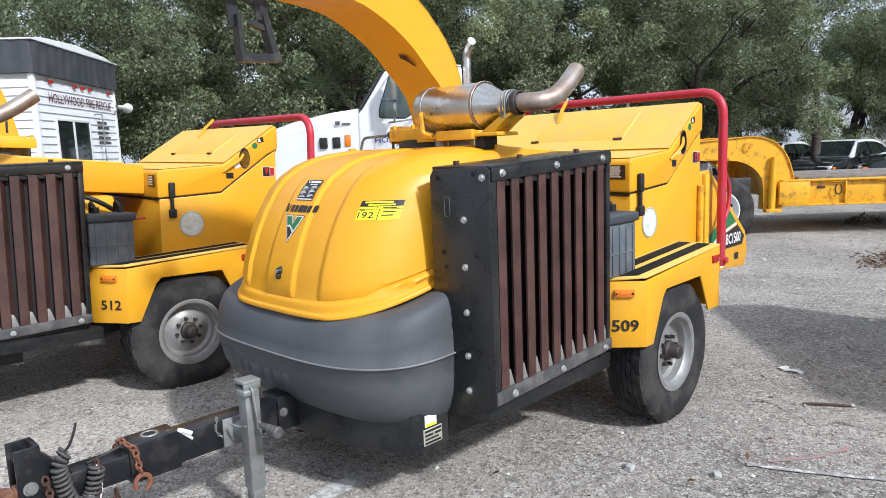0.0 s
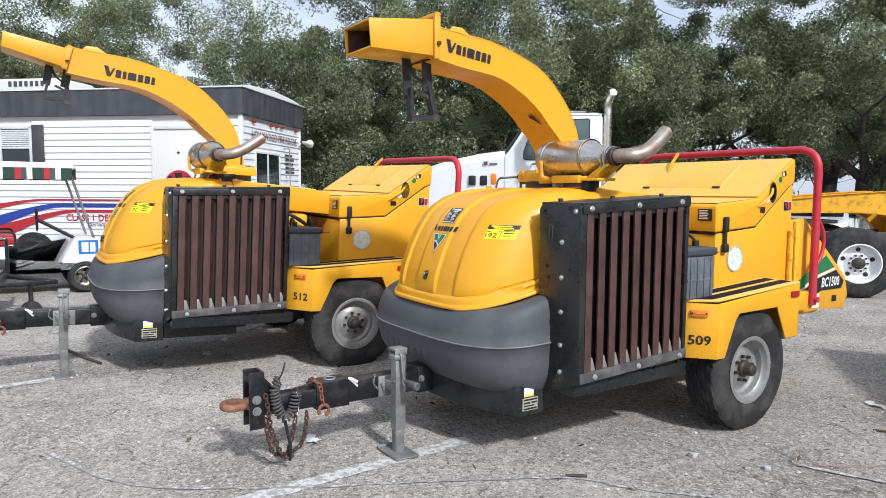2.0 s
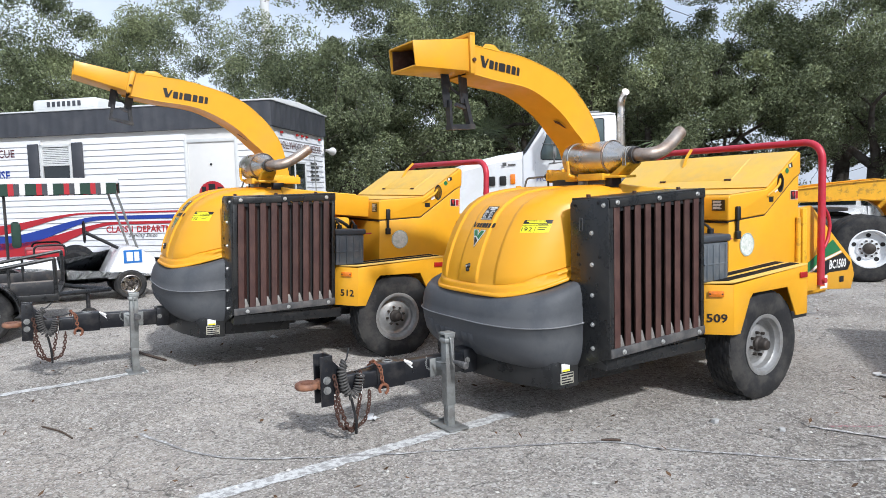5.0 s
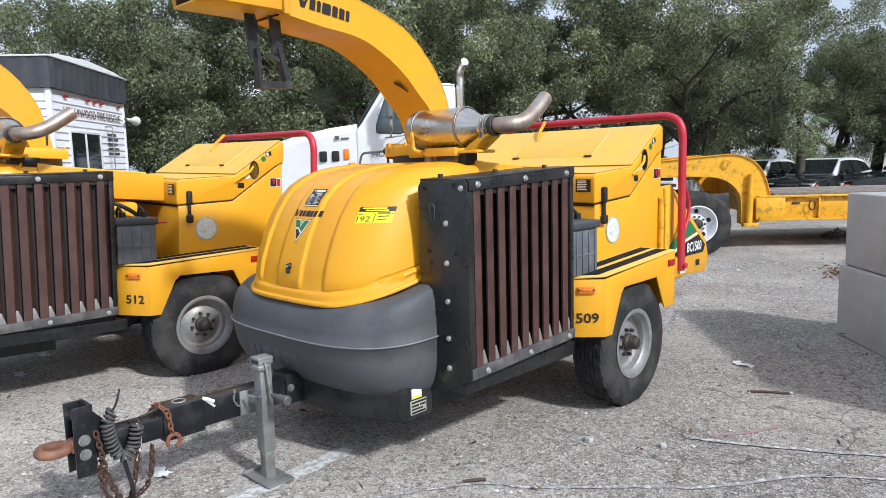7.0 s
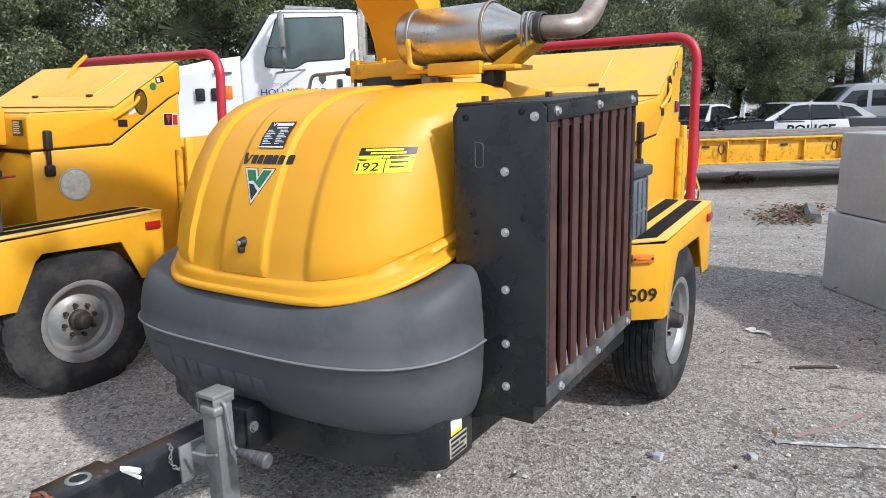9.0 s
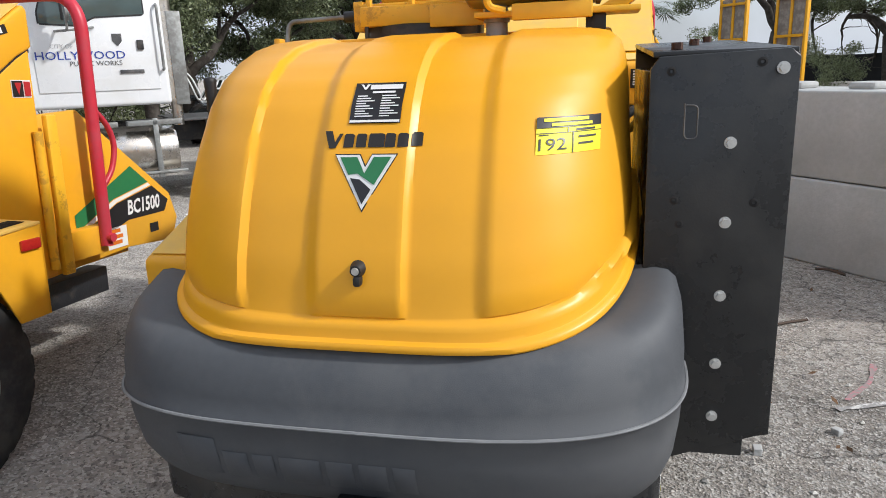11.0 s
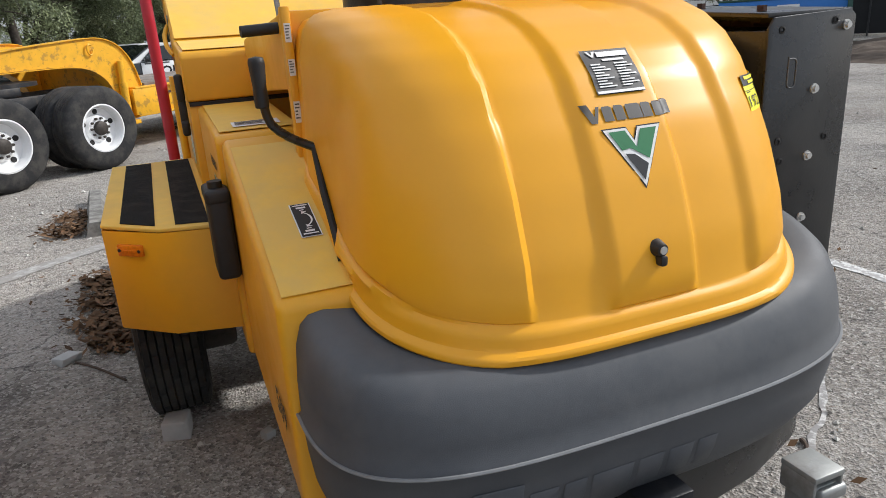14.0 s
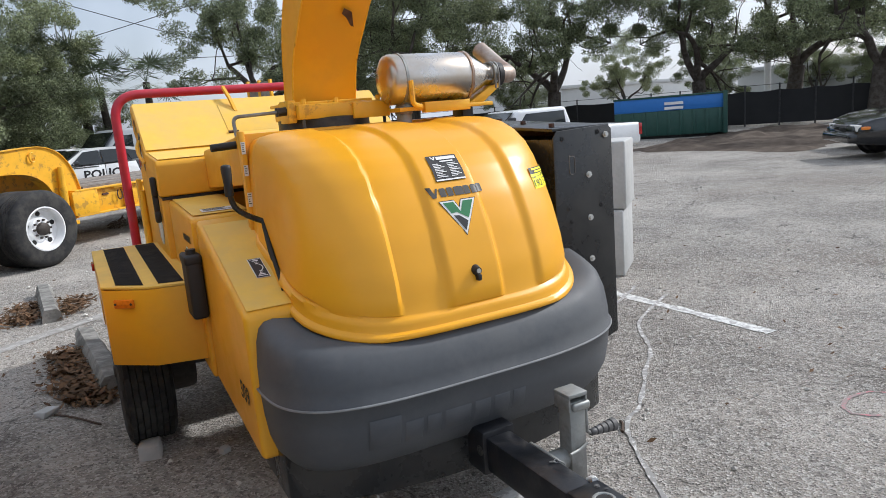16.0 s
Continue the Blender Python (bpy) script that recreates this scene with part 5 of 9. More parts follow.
    part("battery_rib", box(0.952, 0.960, 2.95, 3.20, 1.0, 1.012, 0.003), BATTERY, bat)
    part("battery_lid", bevel(box(0.775, 0.97, 2.925, 3.225, 1.155, 1.205, 0.0), 0.014, 3), BATLID, bat, "dark grey battery lid")
    part("battery_strap", tube([(0.90, 3.24, 1.16), (0.92, 3.30, 1.165)], 0.006, 8), REDP, bat)
    for yk in (3.02, 3.17):
        tp = part("terminal", cyl((0.84, yk, 1.20), (0.84, yk, 1.24), 0.022, 12, 0.004), BLACKRUB, bat)
        part("cable", tube(curve_points([(0.84, yk, 1.235), (0.80, yk - 0.01, 1.27), (0.74, yk, 1.24), (0.68, yk + 0.02, 1.18)]), 0.010, 8), BLACKRUB, bat)
    # off-side tank: a long folded box that rises towards the rear
    tank = part("side_tank", prism([(1.955, 0.42), (1.955, 0.960), (2.66, 1.205), (2.73, 1.225), (2.73, 0.50)], "x", -0.757, -0.44, 0.022, 4), YELLOW, ch)
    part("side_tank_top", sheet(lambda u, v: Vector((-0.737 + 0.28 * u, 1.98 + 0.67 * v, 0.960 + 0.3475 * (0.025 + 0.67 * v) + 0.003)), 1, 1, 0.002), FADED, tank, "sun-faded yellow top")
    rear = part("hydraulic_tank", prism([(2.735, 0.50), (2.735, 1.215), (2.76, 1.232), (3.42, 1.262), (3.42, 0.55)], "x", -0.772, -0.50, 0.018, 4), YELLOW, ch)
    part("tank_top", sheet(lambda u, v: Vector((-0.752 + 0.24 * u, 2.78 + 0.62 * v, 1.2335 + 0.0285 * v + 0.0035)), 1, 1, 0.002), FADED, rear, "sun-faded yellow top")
    lp = decal("data_decal", flat([rect(-0.075, 0.075, -0.04, 0.04)]), DECALWHITE, rear, (-0.63, 2.86, 1.245), (1, 0, 0), (0, 1, 0.07), 0.002, "white decal with lines of print")
    decal("print", bars(4, 0.13, 0.06, 9, 0.5, (0.6, 1.0)), RAILGREY, lp, (-0.63, 2.86, 1.245), (1, 0, 0), (0, 1, 0.07), 0.0035)
    bd = decal("badge", flat([[(-0.07, 0.06), (-0.014, 0.06), (0, 0.03), (0.014, 0.06), (0.07, 0.06), (0.0, -0.075)]]), DECALWHITE, rear, (-0.772, 2.92, 1.02), (0, -1, 0), (0, 0, 1), 0.002, "green and white badge")
    decal("badge_green", flat([[(-0.058, 0.054), (-0.018, 0.054), (0, 0.018), (0.018, 0.054), (0.058, 0.054), (0.0, -0.06)]]), DECALGREEN, bd, (-0.772, 2.92, 1.02), (0, -1, 0), (0, 0, 1), 0.0035)
    decal("maker_mark", flat([rect(-0.10 + k * 0.029, -0.078 + k * 0.029, -0.016, 0.016) for k in range(7)]), INK, rear, (-0.772, 2.92, 1.125), (0, -1, 0), (0, 0, 1), 0.002, "dark maker mark of plain bars")
    # crank-direction decal on the tank's slope
    at_, r_, u_ = (-0.619, 2.241, 1.0632), (0, 1, 0.3475), (-1, 0, 0)
    cd = decal("crank_decal", flat([rect(-0.076, 0.076, -0.0265, 0.0265)]), DECALWHITE, tank, at_, r_, u_, 0.004, "black decal with a white curved arrow")
    decal("decal_field", flat([rect(-0.0735, 0.0735, -0.0235, 0.0235)]), DECALBLACK, cd, at_, r_, u_, 0.005)
    arc = [(0.034 * math.sin(a), 0.012 - 0.030 * math.cos(a)) for a in [-1.05 + 2.1 * k / 10 for k in range(11)]]
    arc_in = [(0.030 * math.sin(a), 0.012 - 0.0255 * math.cos(a)) for a in [1.05 - 2.1 * k / 10 for k in range(11)]]
    decal("print", flat([arc + arc_in, [(0.024, 0.004), (0.036, 0.003), (0.034, -0.011)], [(-0.024, 0.004), (-0.036, 0.003), (-0.034, -0.011)], rect(-0.067, -0.062, -0.019, 0.019), rect(0.062, 0.067, -0.019, 0.019), rect(-0.057, -0.049, -0.012, 0.012), rect(0.049, 0.057, -0.012, 0.012), rect(-0.044, -0.040, -0.006, 0.006), rect(0.040, 0.044, -0.006, 0.006)]), DECALWHITE, cd, at_, r_, u_, 0.0065)
    mb = part("manual_box", bevel(box(-0.828, -0.759, 2.66, 2.805, 0.80, 1.065, 0.0), 0.016, 3), BLACKRUB, ch, "black plastic document box")
    part("box_lid", bevel(box(-0.832, -0.757, 2.656, 2.809, 1.04, 1.085, 0.0), 0.014, 3), BLACKRUB, mb)
    part("box_cap", cyl((-0.795, 2.71, 1.08), (-0.795, 2.71, 1.105), 0.022, 14, 0.004), BLACKRUB, mb)
    # clutch lever and latch bar beside the hood
    lever = part("clutch_lever", tube(curve_points([(-0.535, 2.325, 1.223), (-0.560, 2.338, 1.232), (-0.615, 2.338, 1.262), (-0.655, 2.338, 1.298), (-0.668, 2.334, 1.345), (-0.674, 2.318, 1.40)]), 0.0115, 10), BLACK, ch, "black bent clutch lever")
    part("lever_slot", tube(curve_points([(-0.556, 2.331, 1.228), (-0.565, 2.235, 1.138), (-0.572, 2.124, 1.049), (-0.578, 2.06, 1.005)]), 0.009, 8), RADDARK, lever, "dark lever slot")
    part("slot_lip", tube([(-0.556, 2.345, 1.205), (-0.562, 2.28, 1.125), (-0.565, 2.235, 1.09)], 0.004, 6), RADDARK, lever)
    part("lever_grip", bevel(lathe([(0.0, 0.0), (0.0165, 0.0), (0.018, 0.02), (0.0165, 0.05), (0.020, 0.105), (0.018, 0.118), (0.0, 0.122)], (-0.676, 2.304, 1.345), "z", 16), 0.002, 1, 60), BLACKRUB, lever, "black rubber grip")
    # strip of small worn labels on the hood's rear flank
    strip = part("rear_flange", box(-0.560, -0.535, 2.545, 2.59, 1.14, 1.585, 0.006), YELLOW, ch)
    for k, (za, zb) in enumerate(((1.49, 1.54), (1.40, 1.445), (1.27, 1.33))):
        decal("warning_decal", flat([rect(-0.009, 0.009, -(zb - za) / 2, (zb - za) / 2)]), DECALWHITE, strip, (-0.548, 2.545, (za + zb) / 2), (1, 0, 0), (0, 0, 1), 0.002)
        decal("print", bars(5, 0.013, (zb - za) * 0.8, k, 0.6, (0.5, 1.0)), RAILGREY, strip, (-0.548, 2.545, (za + zb) / 2), (1, 0, 0), (0, 0, 1), 0.0035)
    # feed table
    side = [(4.34, 1.335), (4.62, 1.355), (5.26, 0.87), (5.315, 0.72), (5.26, 0.60), (4.90, 0.63), (4.34, 0.60)]
    feed = part("feed_table", join(box(-0.70, 0.70, 4.345, 4.92, 0.60, 0.64, 0.004), prism([(4.91, 0.635), (5.25, 0.598), (5.27, 0.613), (4.92, 0.655)], "x", -0.70, 0.70, 0.002)), YELLOW, ch)
    for x, sgn in ((0.735, 1), (-0.76, -1)):
        sp = part("feed_side", prism(side, "x", min(x, x - sgn * 0.03), max(x, x - sgn * 0.03), 0.004), YELLOW, feed)
        r_ = (0, sgn, 0)
        o = (x, 4.92, 0.90)

        def yz(pts):
            return [((y - 4.92) * sgn, z - 0.90) for y, z in pts]
        decal("stripe_green", flat([yz([(4.53, 0.86), (4.95, 1.055), (5.08, 0.955), (4.80, 0.900), (4.53, 0.775)])]), DECALGREEN, sp, o, r_, (0, 0, 1), 0.003, "green stripe")
        decal("stripe_white", flat([yz([(4.53, 0.772), (4.80, 0.895), (5.08, 0.950), (5.10, 0.935), (4.82, 0.878), (4.53, 0.750)])]), DECALWHITE, sp, o, r_, (0, 0, 1), 0.003, "white stripe")
        decal("stripe_black", flat([yz([(4.53, 0.745), (4.82, 0.873), (5.11, 0.930), (5.24, 0.835), (5.20, 0.775), (4.90, 0.775), (4.53, 0.665)])]), DECALBLACK, sp, o, r_, (0, 0, 1), 0.003, "black stripe")
        decal("model_number", text_mesh("BC1500", 0.105, 0.78, 0.12, 0.003), DECALWHITE, sp, (x, 5.03, 0.84), r_, (0, 0, 1), 0.005, "white model number")
        wd = decal("warning_decal", flat([rect(-0.075, 0.075, -0.055, 0.055)]), DECALWHITE, sp, (x, 4.80, 0.70), r_, (0, 0, 1), 0.003, "orange and white warning decal")
        decal("print", bars(3, 0.13, 0.09, 3, 0.35, (0.6, 1.0)), ORANGE, wd, (x, 4.80, 0.70), r_, (0, 0, 1), 0.0045)
        decal("warning_decal", flat([rect(-0.035, 0.035, -0.025, 0.025)]), DECALBLACK, sp, (x, 5.10, 0.70), r_, (0, 0, 1), 0.003)
    # control hoop
    hoop = part("control_hoop", tube(rounded([(0.815, 4.63, 0.70), (0.815, 4.63, 1.875), (-0.875, 4.63, 1.875), (-0.875, 4.63, 0.72)], 0.17, 12), 0.029, 16), REDP, ch, "red tubular feed control hoop")
    for x in (0.815, -0.875):
        s_ = 1 if x > 0 else -1
        part("hoop_loop", tube(curve_points([(x, 4.64, 1.36), (x, 4.72, 1.28), (x, 4.755, 1.18), (x, 4.72, 1.06), (x, 4.64, 0.98)]), 0.014, 10), REDP, hoop)
        part("hoop_pivot", cyl((x - s_ * 0.08, 4.63, 0.74), (x + s_ * 0.045, 4.63, 0.74), 0.022, 12), REDP, hoop)
    part("hoop_bracket", box(-0.86, -0.78, 4.40, 4.66, 0.66, 0.80, 0.006), YELLOW, ch)
    part("hoop_bracket", box(0.735, 0.80, 4.40, 4.66, 0.66, 0.80, 0.006), YELLOW, ch)


def undercarriage(ch):
    fr = part("chassis", join(box(-0.52, -0.40, 1.80, 4.95, 0.36, 0.50, 0.006), box(0.40, 0.52, 1.80, 4.95, 0.36, 0.50, 0.006), box(-0.40, 0.40, 2.6, 2.72, 0.38, 0.48, 0.006), box(-0.40, 0.40, 4.2, 4.32, 0.38, 0.48, 0.006)), BLACKW, ch)
    part("side_sill", box(0.55, 0.70, 2.035, 2.60, 0.30, 0.46, 0.006), BLACK, fr)
    part("side_sill", box(-0.70, -0.52, 2.035, 2.6, 0.30, 0.46, 0.006), BLACK, fr)
    part("cooler_support", box(0.62, 0.93, 2.05, 3.0, 0.42, 0.50, 0.006), BLACK, fr)
    part("belly_pan", prism([(-0.70, 1.86), (-0.66, 1.815), (-0.42, 1.728), (-0.2, 1.69), (0.0, 1.678), (0.2, 1.688), (0.42, 1.728), (0.64, 1.808), (0.685, 1.83), (0.704, 1.86), (0.705, 2.03), (-0.70, 2.03)], "z", 0.285, 0.466, 0.006), BLACK, fr)
    # filler for the unseen engine, added to keep sun out below the hood
    part("engine_block", join(box(-0.46, 0.56, 2.06, 2.95, 0.34, 0.98, 0.02), box(-0.30, 0.30, 2.12, 2.80, 0.27, 0.36, 0.02)), BLACKW, fr, "added dark filler blocking sun below the hood, with oil pan")
    part("axle", join(cyl((-0.98, 3.52, 0.395), (0.90, 3.52, 0.395), 0.055, 16), box(-0.55, -0.37, 3.2, 3.75, 0.42, 0.52, 0.008), box(0.37, 0.55, 3.2, 3.75, 0.42, 0.52, 0.008)), BLACKW, fr)
    part("brake_drum", lathe([(0.16, -0.12), (0.17, -0.10), (0.17, 0.02), (0.05, 0.03)], (0.80, 3.52, 0.395), "x", 28), HUBDARK, fr)
    part("brake_drum", lathe([(0.16, 0.12), (0.17, 0.10), (0.17, -0.02), (0.05, -0.03)], (-0.89, 3.52, 0.395), "x", 28), HUBDARK, fr)
    # stickers on the side of the belly pan
    st = part("serial_plate", box(0.7045, 0.7075, 1.875, 1.985, 0.312, 0.385, 0.001), PLATE, fr, "stamped maker plate")
    decal("print", flat([rect(-0.05, 0.05, 0.022, 0.032), rect(-0.048, 0.0, 0.004, 0.014), rect(0.008, 0.048, 0.004, 0.014), rect(-0.048, 0.03, -0.012, -0.004), rect(-0.048, 0.046, -0.030, -0.020)]), DECALBLACK, st, (0.7075, 1.93, 0.348), (0, 1, 0), (0, 0, 1), 0.002)
    sk = part("serial_plate", box(0.7045, 0.707, 1.885, 1.955, 0.392, 0.445, 0.001), DECALWHITE, fr, "white sticker")
    decal("print", flat([rect(-0.030, 0.030, -0.024, -0.012)]), TAGYELLOW, sk, (0.707, 1.92, 0.4185), (0, 1, 0), (0, 0, 1), 0.002)


def drawbar(ch):
    tb = part("drawbar", join(box(-0.049, 0.049, 0.60, 1.90, 0.326, 0.428, 0.008), box(-0.052, 0.052, 1.10, 1.90, 0.318, 0.447, 0.008)), BARBLACK, ch, "scuffed black square drawbar")
    part("drawbar_yoke", box(-0.068, 0.068, 1.575, 1.86, 0.305, 0.470, 0.008), BARBLACK, tb)
    blk = part("drawbar_block", box(-0.062, 0.062, 0.915, 1.118, 0.305, 0.464, 0.008), BARBLACK, tb, "raised black block with a ring socket")
    part("ring_hole", lathe([(0.020, -0.004), (0.026, 0.004), (0.033, 0.004), (0.036, 0.0)], (0.0, 1.02, 0.4645), "z", 24), STEEL, blk)
    part("socket", lathe([(0.0, 0.0), (0.024, 0.0015)], (0.0, 1.02, 0.4645), "z", 24), RADDARK, blk)
    bolts("block_bolt", [(0.030, 1.085, 0.464), (0.042, 1.055, 0.464)], (0, 0, 1), 0.006, 0.004, blk, RAILGREY)
    # channel hitch plate: web, two flanges turned forward, holes in rows
    plate = part("hitch_plate", join(box(-0.058, 0.058, 0.600, 0.618, 0.262, 0.572, 0.003), box(-0.060, -0.047, 0.535, 0.612, 0.262, 0.572, 0.003), box(0.047, 0.060, 0.535, 0.612, 0.262, 0.572, 0.003)), BARBLACK, tb, "black channel hitch plate with holes")
    bolts("hitch_bolt", [(0.060, 0.573, z) for z in (0.425, 0.362)], (1, 0, 0), 0.017, 0.016, plate, STEEL)
    for z in (0.545, 0.490, 0.300):
        part("plate_hole", lathe([(0.0, 0.0005), (0.011, 0.001), (0.0115, 0.0)], (0.0602, 0.573, z), "x", 14), RADDARK, plate)
    part("gusset", prism([(0.615, 0.428), (0.615, 0.545), (0.655, 0.50), (0.72, 0.428)], "x", -0.044, 0.044, 0.004), BARBLACK, tb)
    # forged towing eye: a flat-sided ring on a short shank
    eye_ = lathe([(0.040, -0.016), (0.066, -0.018), (0.074, -0.008), (0.074, 0.008), (0.066, 0.018), (0.040, 0.016), (0.036, 0.006), (0.036, -0.006), (0.040, -0.016)], (0.0, 0.468, 0.398), "z", 32)
    part("towing_eye", join(eye_, box(-0.034, 0.034, 0.530, 0.600, 0.365, 0.425, 0.010)), EYERUST, tb, "rusty orange towing eye")
    # coiled brake cable
    path = [(0.045, 0.70, 0.515), (0.085, 0.664, 0.481), (0.085, 0.668, 0.43), (0.085, 0.678, 0.375), (0.085, 0.70, 0.325), (0.085, 0.728, 0.312), (0.085, 0.756, 0.335), (0.085, 0.775, 0.385), (0.085, 0.789, 0.437)]
    path_ = [p[:] for p in curve_points(path, 0.012)]
    helix = []
    turns = 22
    for i in range(turns * 12 + 1):
        f = i / (turns * 12)
        c = curve_at(path_, f)
        t = curve_at(path_, min(1, f + 0.01)) - c
        t = t.normalized() if t.length > 1e-6 else Vector((0, 0, 1))
        s = Vector((1, 0, 0))
        u = t.cross(s).normalized()
        a = 2 * math.pi * turns * f
        helix.append(c + (s * math.cos(a) + u * math.sin(a)) * 0.024)
    part("coiled_cable", tube(helix, 0.0062, 6), CABLEGREY, tb, "coiled black brake cable")
    part("cable", tube(curve_points([(0.085, 0.664, 0.50), (0.07, 0.69, 0.525), (0.03, 0.72, 0.53), (-0.02, 0.755, 0.56), (-0.03, 0.765, 0.585)]), 0.005, 8), BLACKRUB, tb, "black cable")
    part("cable", tube(curve_points([(0.08, 0.79, 0.43), (0.06, 0.76, 0.45), (0.04, 0.84, 0.455), (0.05, 0.90, 0.475)]), 0.006, 8), BLACKRUB, tb, "black cable")
    part("cable", tube(curve_points([(0.085, 0.72, 0.29), (0.08, 0.735, 0.22), (0.09, 0.745, 0.15), (0.07, 0.75, 0.06)]), 0.009, 8), BLACKRUB, tb, "black cable with a frayed end")
    part("loop_wire", tube(curve_points([(0.075, 0.79, 0.44), (0.083, 0.80, 0.38), (0.080, 0.79, 0.31), (0.075, 0.775, 0.27)]), 0.0035, 6), DECALWHITE, tb, "thin pale wire loop")
    part("tape_scrap", join(tube(curve_points([(0.050, 1.115, 0.462), (0.060, 1.135, 0.455), (0.064, 1.165, 0.436)]), 0.010, 8), tube(curve_points([(0.056, 1.125, 0.455), (0.06, 1.15, 0.43), (0.058, 1.17, 0.41)]), 0.006, 8)), DECALWHITE, tb, "scrap of white tape")
    part("cross_pin", cyl((0.040, 1.19, 0.385), (0.060, 1.19, 0.385), 0.016, 14, 0.003), BARBLACK, tb)
    bolts("yoke_bolt", [(0.068, 1.60, 0.395), (-0.068, 1.60, 0.395)], (1, 0, 0), 0.014, 0.012, tb, STEEL)


def curve_at(pts, f):
    pts = [Vector(p) for p in pts]
    i = f * (len(pts) - 1)
    k = int(min(i, len(pts) - 2))
    t = i - k
    p0, p1, p2, p3 = pts[max(0, k - 1)], pts[k], pts[k + 1], pts[min(len(pts) - 1, k + 2)]
    return 0.5 * (2 * p1 + (p2 - p0) * t + (2 * p0 - 5 * p1 + 4 * p2 - p3) * t * t + (3 * p1 - p0 - 3 * p2 + p3) * t ** 3)


def chain(name, parent, pts, material, link=0.034, wire=0.0050):
    """A hanging chain: oval links turned a quarter each time."""
    line = curve_points(pts, 0.008)
    ds = [0.0]
    for a, b in zip(line, line[1:]):
        ds.append(ds[-1] + (b - a).length)
    n = max(2, int(ds[-1] / (link * 0.72)))
    holder = None
    j = 0
    for i in range(n):
        want = ds[-1] * (i + 0.5) / n
        while j < len(ds) - 2 and ds[j + 1] < want:
            j += 1
        p = line[j].lerp(line[j + 1], (want - ds[j]) / max(1e-6, ds[j + 1] - ds[j]))
        t = (line[j + 1] - line[j]).normalized()
        s = t.cross(Vector((0.31, 0.17, 0.9) if abs(t.z) < 0.95 else (1, 0.2, 0))).normalized()
        if i % 2:
            s = t.cross(s).normalized()
        loop = [p + t * math.sin(a) * link * 0.5 + s * math.cos(a) * link * 0.31 for a in [k * 2 * math.pi / 10 for k in range(11)]]
        part(name, tube(loop, wire, 6, caps=False), material, parent)


def jack(ch):
    jx, jy = 0.175, 1.375
    leg = part("jack_leg", join(box(jx - 0.033, jx + 0.033, jy - 0.033, jy + 0.033, 0.155, 0.605, 0.005), box(jx - 0.027, jx + 0.027, jy - 0.027, jy + 0.027, 0.016, 0.16, 0.004)), STEEL, ch, "galvanised square parking jack")
    part("jack_cap", join(box(jx - 0.042, jx + 0.038, jy - 0.042, jy + 0.042, 0.622, 0.637, 0.004), box(jx - 0.042, jx - 0.034, jy - 0.040, jy + 0.040, 0.575, 0.625, 0.003), box(jx + 0.030, jx + 0.037, jy - 0.040, jy + 0.040, 0.600, 0.625, 0.003)), STEEL, leg)
    part("gear_box", box(jx - 0.026, jx + 0.047, jy - 0.047, jy + 0.020, 0.572, 0.602, 0.009, 3), STEEL, leg)
    part("jack_foot", join(box(jx - 0.12, jx + 0.12, jy - 0.075, jy + 0.075, 0.008, 0.018, 0.003), box(jx - 0.12, jx - 0.11, jy - 0.075, jy + 0.075, 0.010, 0.03, 0.002)), STEEL, leg, "flat steel foot plate")
    part("jack_mount", join(cyl((0.05, jy + 0.01, 0.392), (jx - 0.02, jy + 0.01, 0.392), 0.036, 20, 0.004), box(0.052, 0.064, jy - 0.07, jy + 0.09, 0.322, 0.446, 0.004)), STEEL, leg)
    part("jack_pin", tube(rounded([(jx - 0.06, jy - 0.06, 0.44), (jx - 0.01, jy - 0.045, 0.435), (jx + 0.03, jy - 0.04, 0.447)], 0.01), 0.005, 8), STEEL, leg)
    crank = part("jack_crank", tube(rounded([(jx + 0.02, jy - 0.01, 0.612), (jx + 0.052, jy - 0.01, 0.608), (jx + 0.062, jy, 0.463), (jx + 0.085, jy + 0.002, 0.452)], 0.016), 0.0065, 10), STEEL, leg)
    a, b = Vector((jx + 0.079, jy + 0.001, 0.454)), Vector((jx + 0.197, jy + 0.012, 0.448))
    q = Vector((0, 0, 1)).rotation_difference(b - a).to_matrix().to_4x4()
    for k in range(5):
        r = 0.0125 + k * 0.0026
        ring_ = lathe([(0.0, 0.0), (r * 0.75, 0.0), (r, 0.004), (r * 1.06, 0.022), (r * 0.8, 0.0275), (0.0, 0.0275)], (0, 0, 0), "z", 18)
        part("crank_grip", moved(ring_, Matrix.Translation(a + (b - a) * (k / 5)) @ q), RAILGREY, crank, "grey ribbed grip")


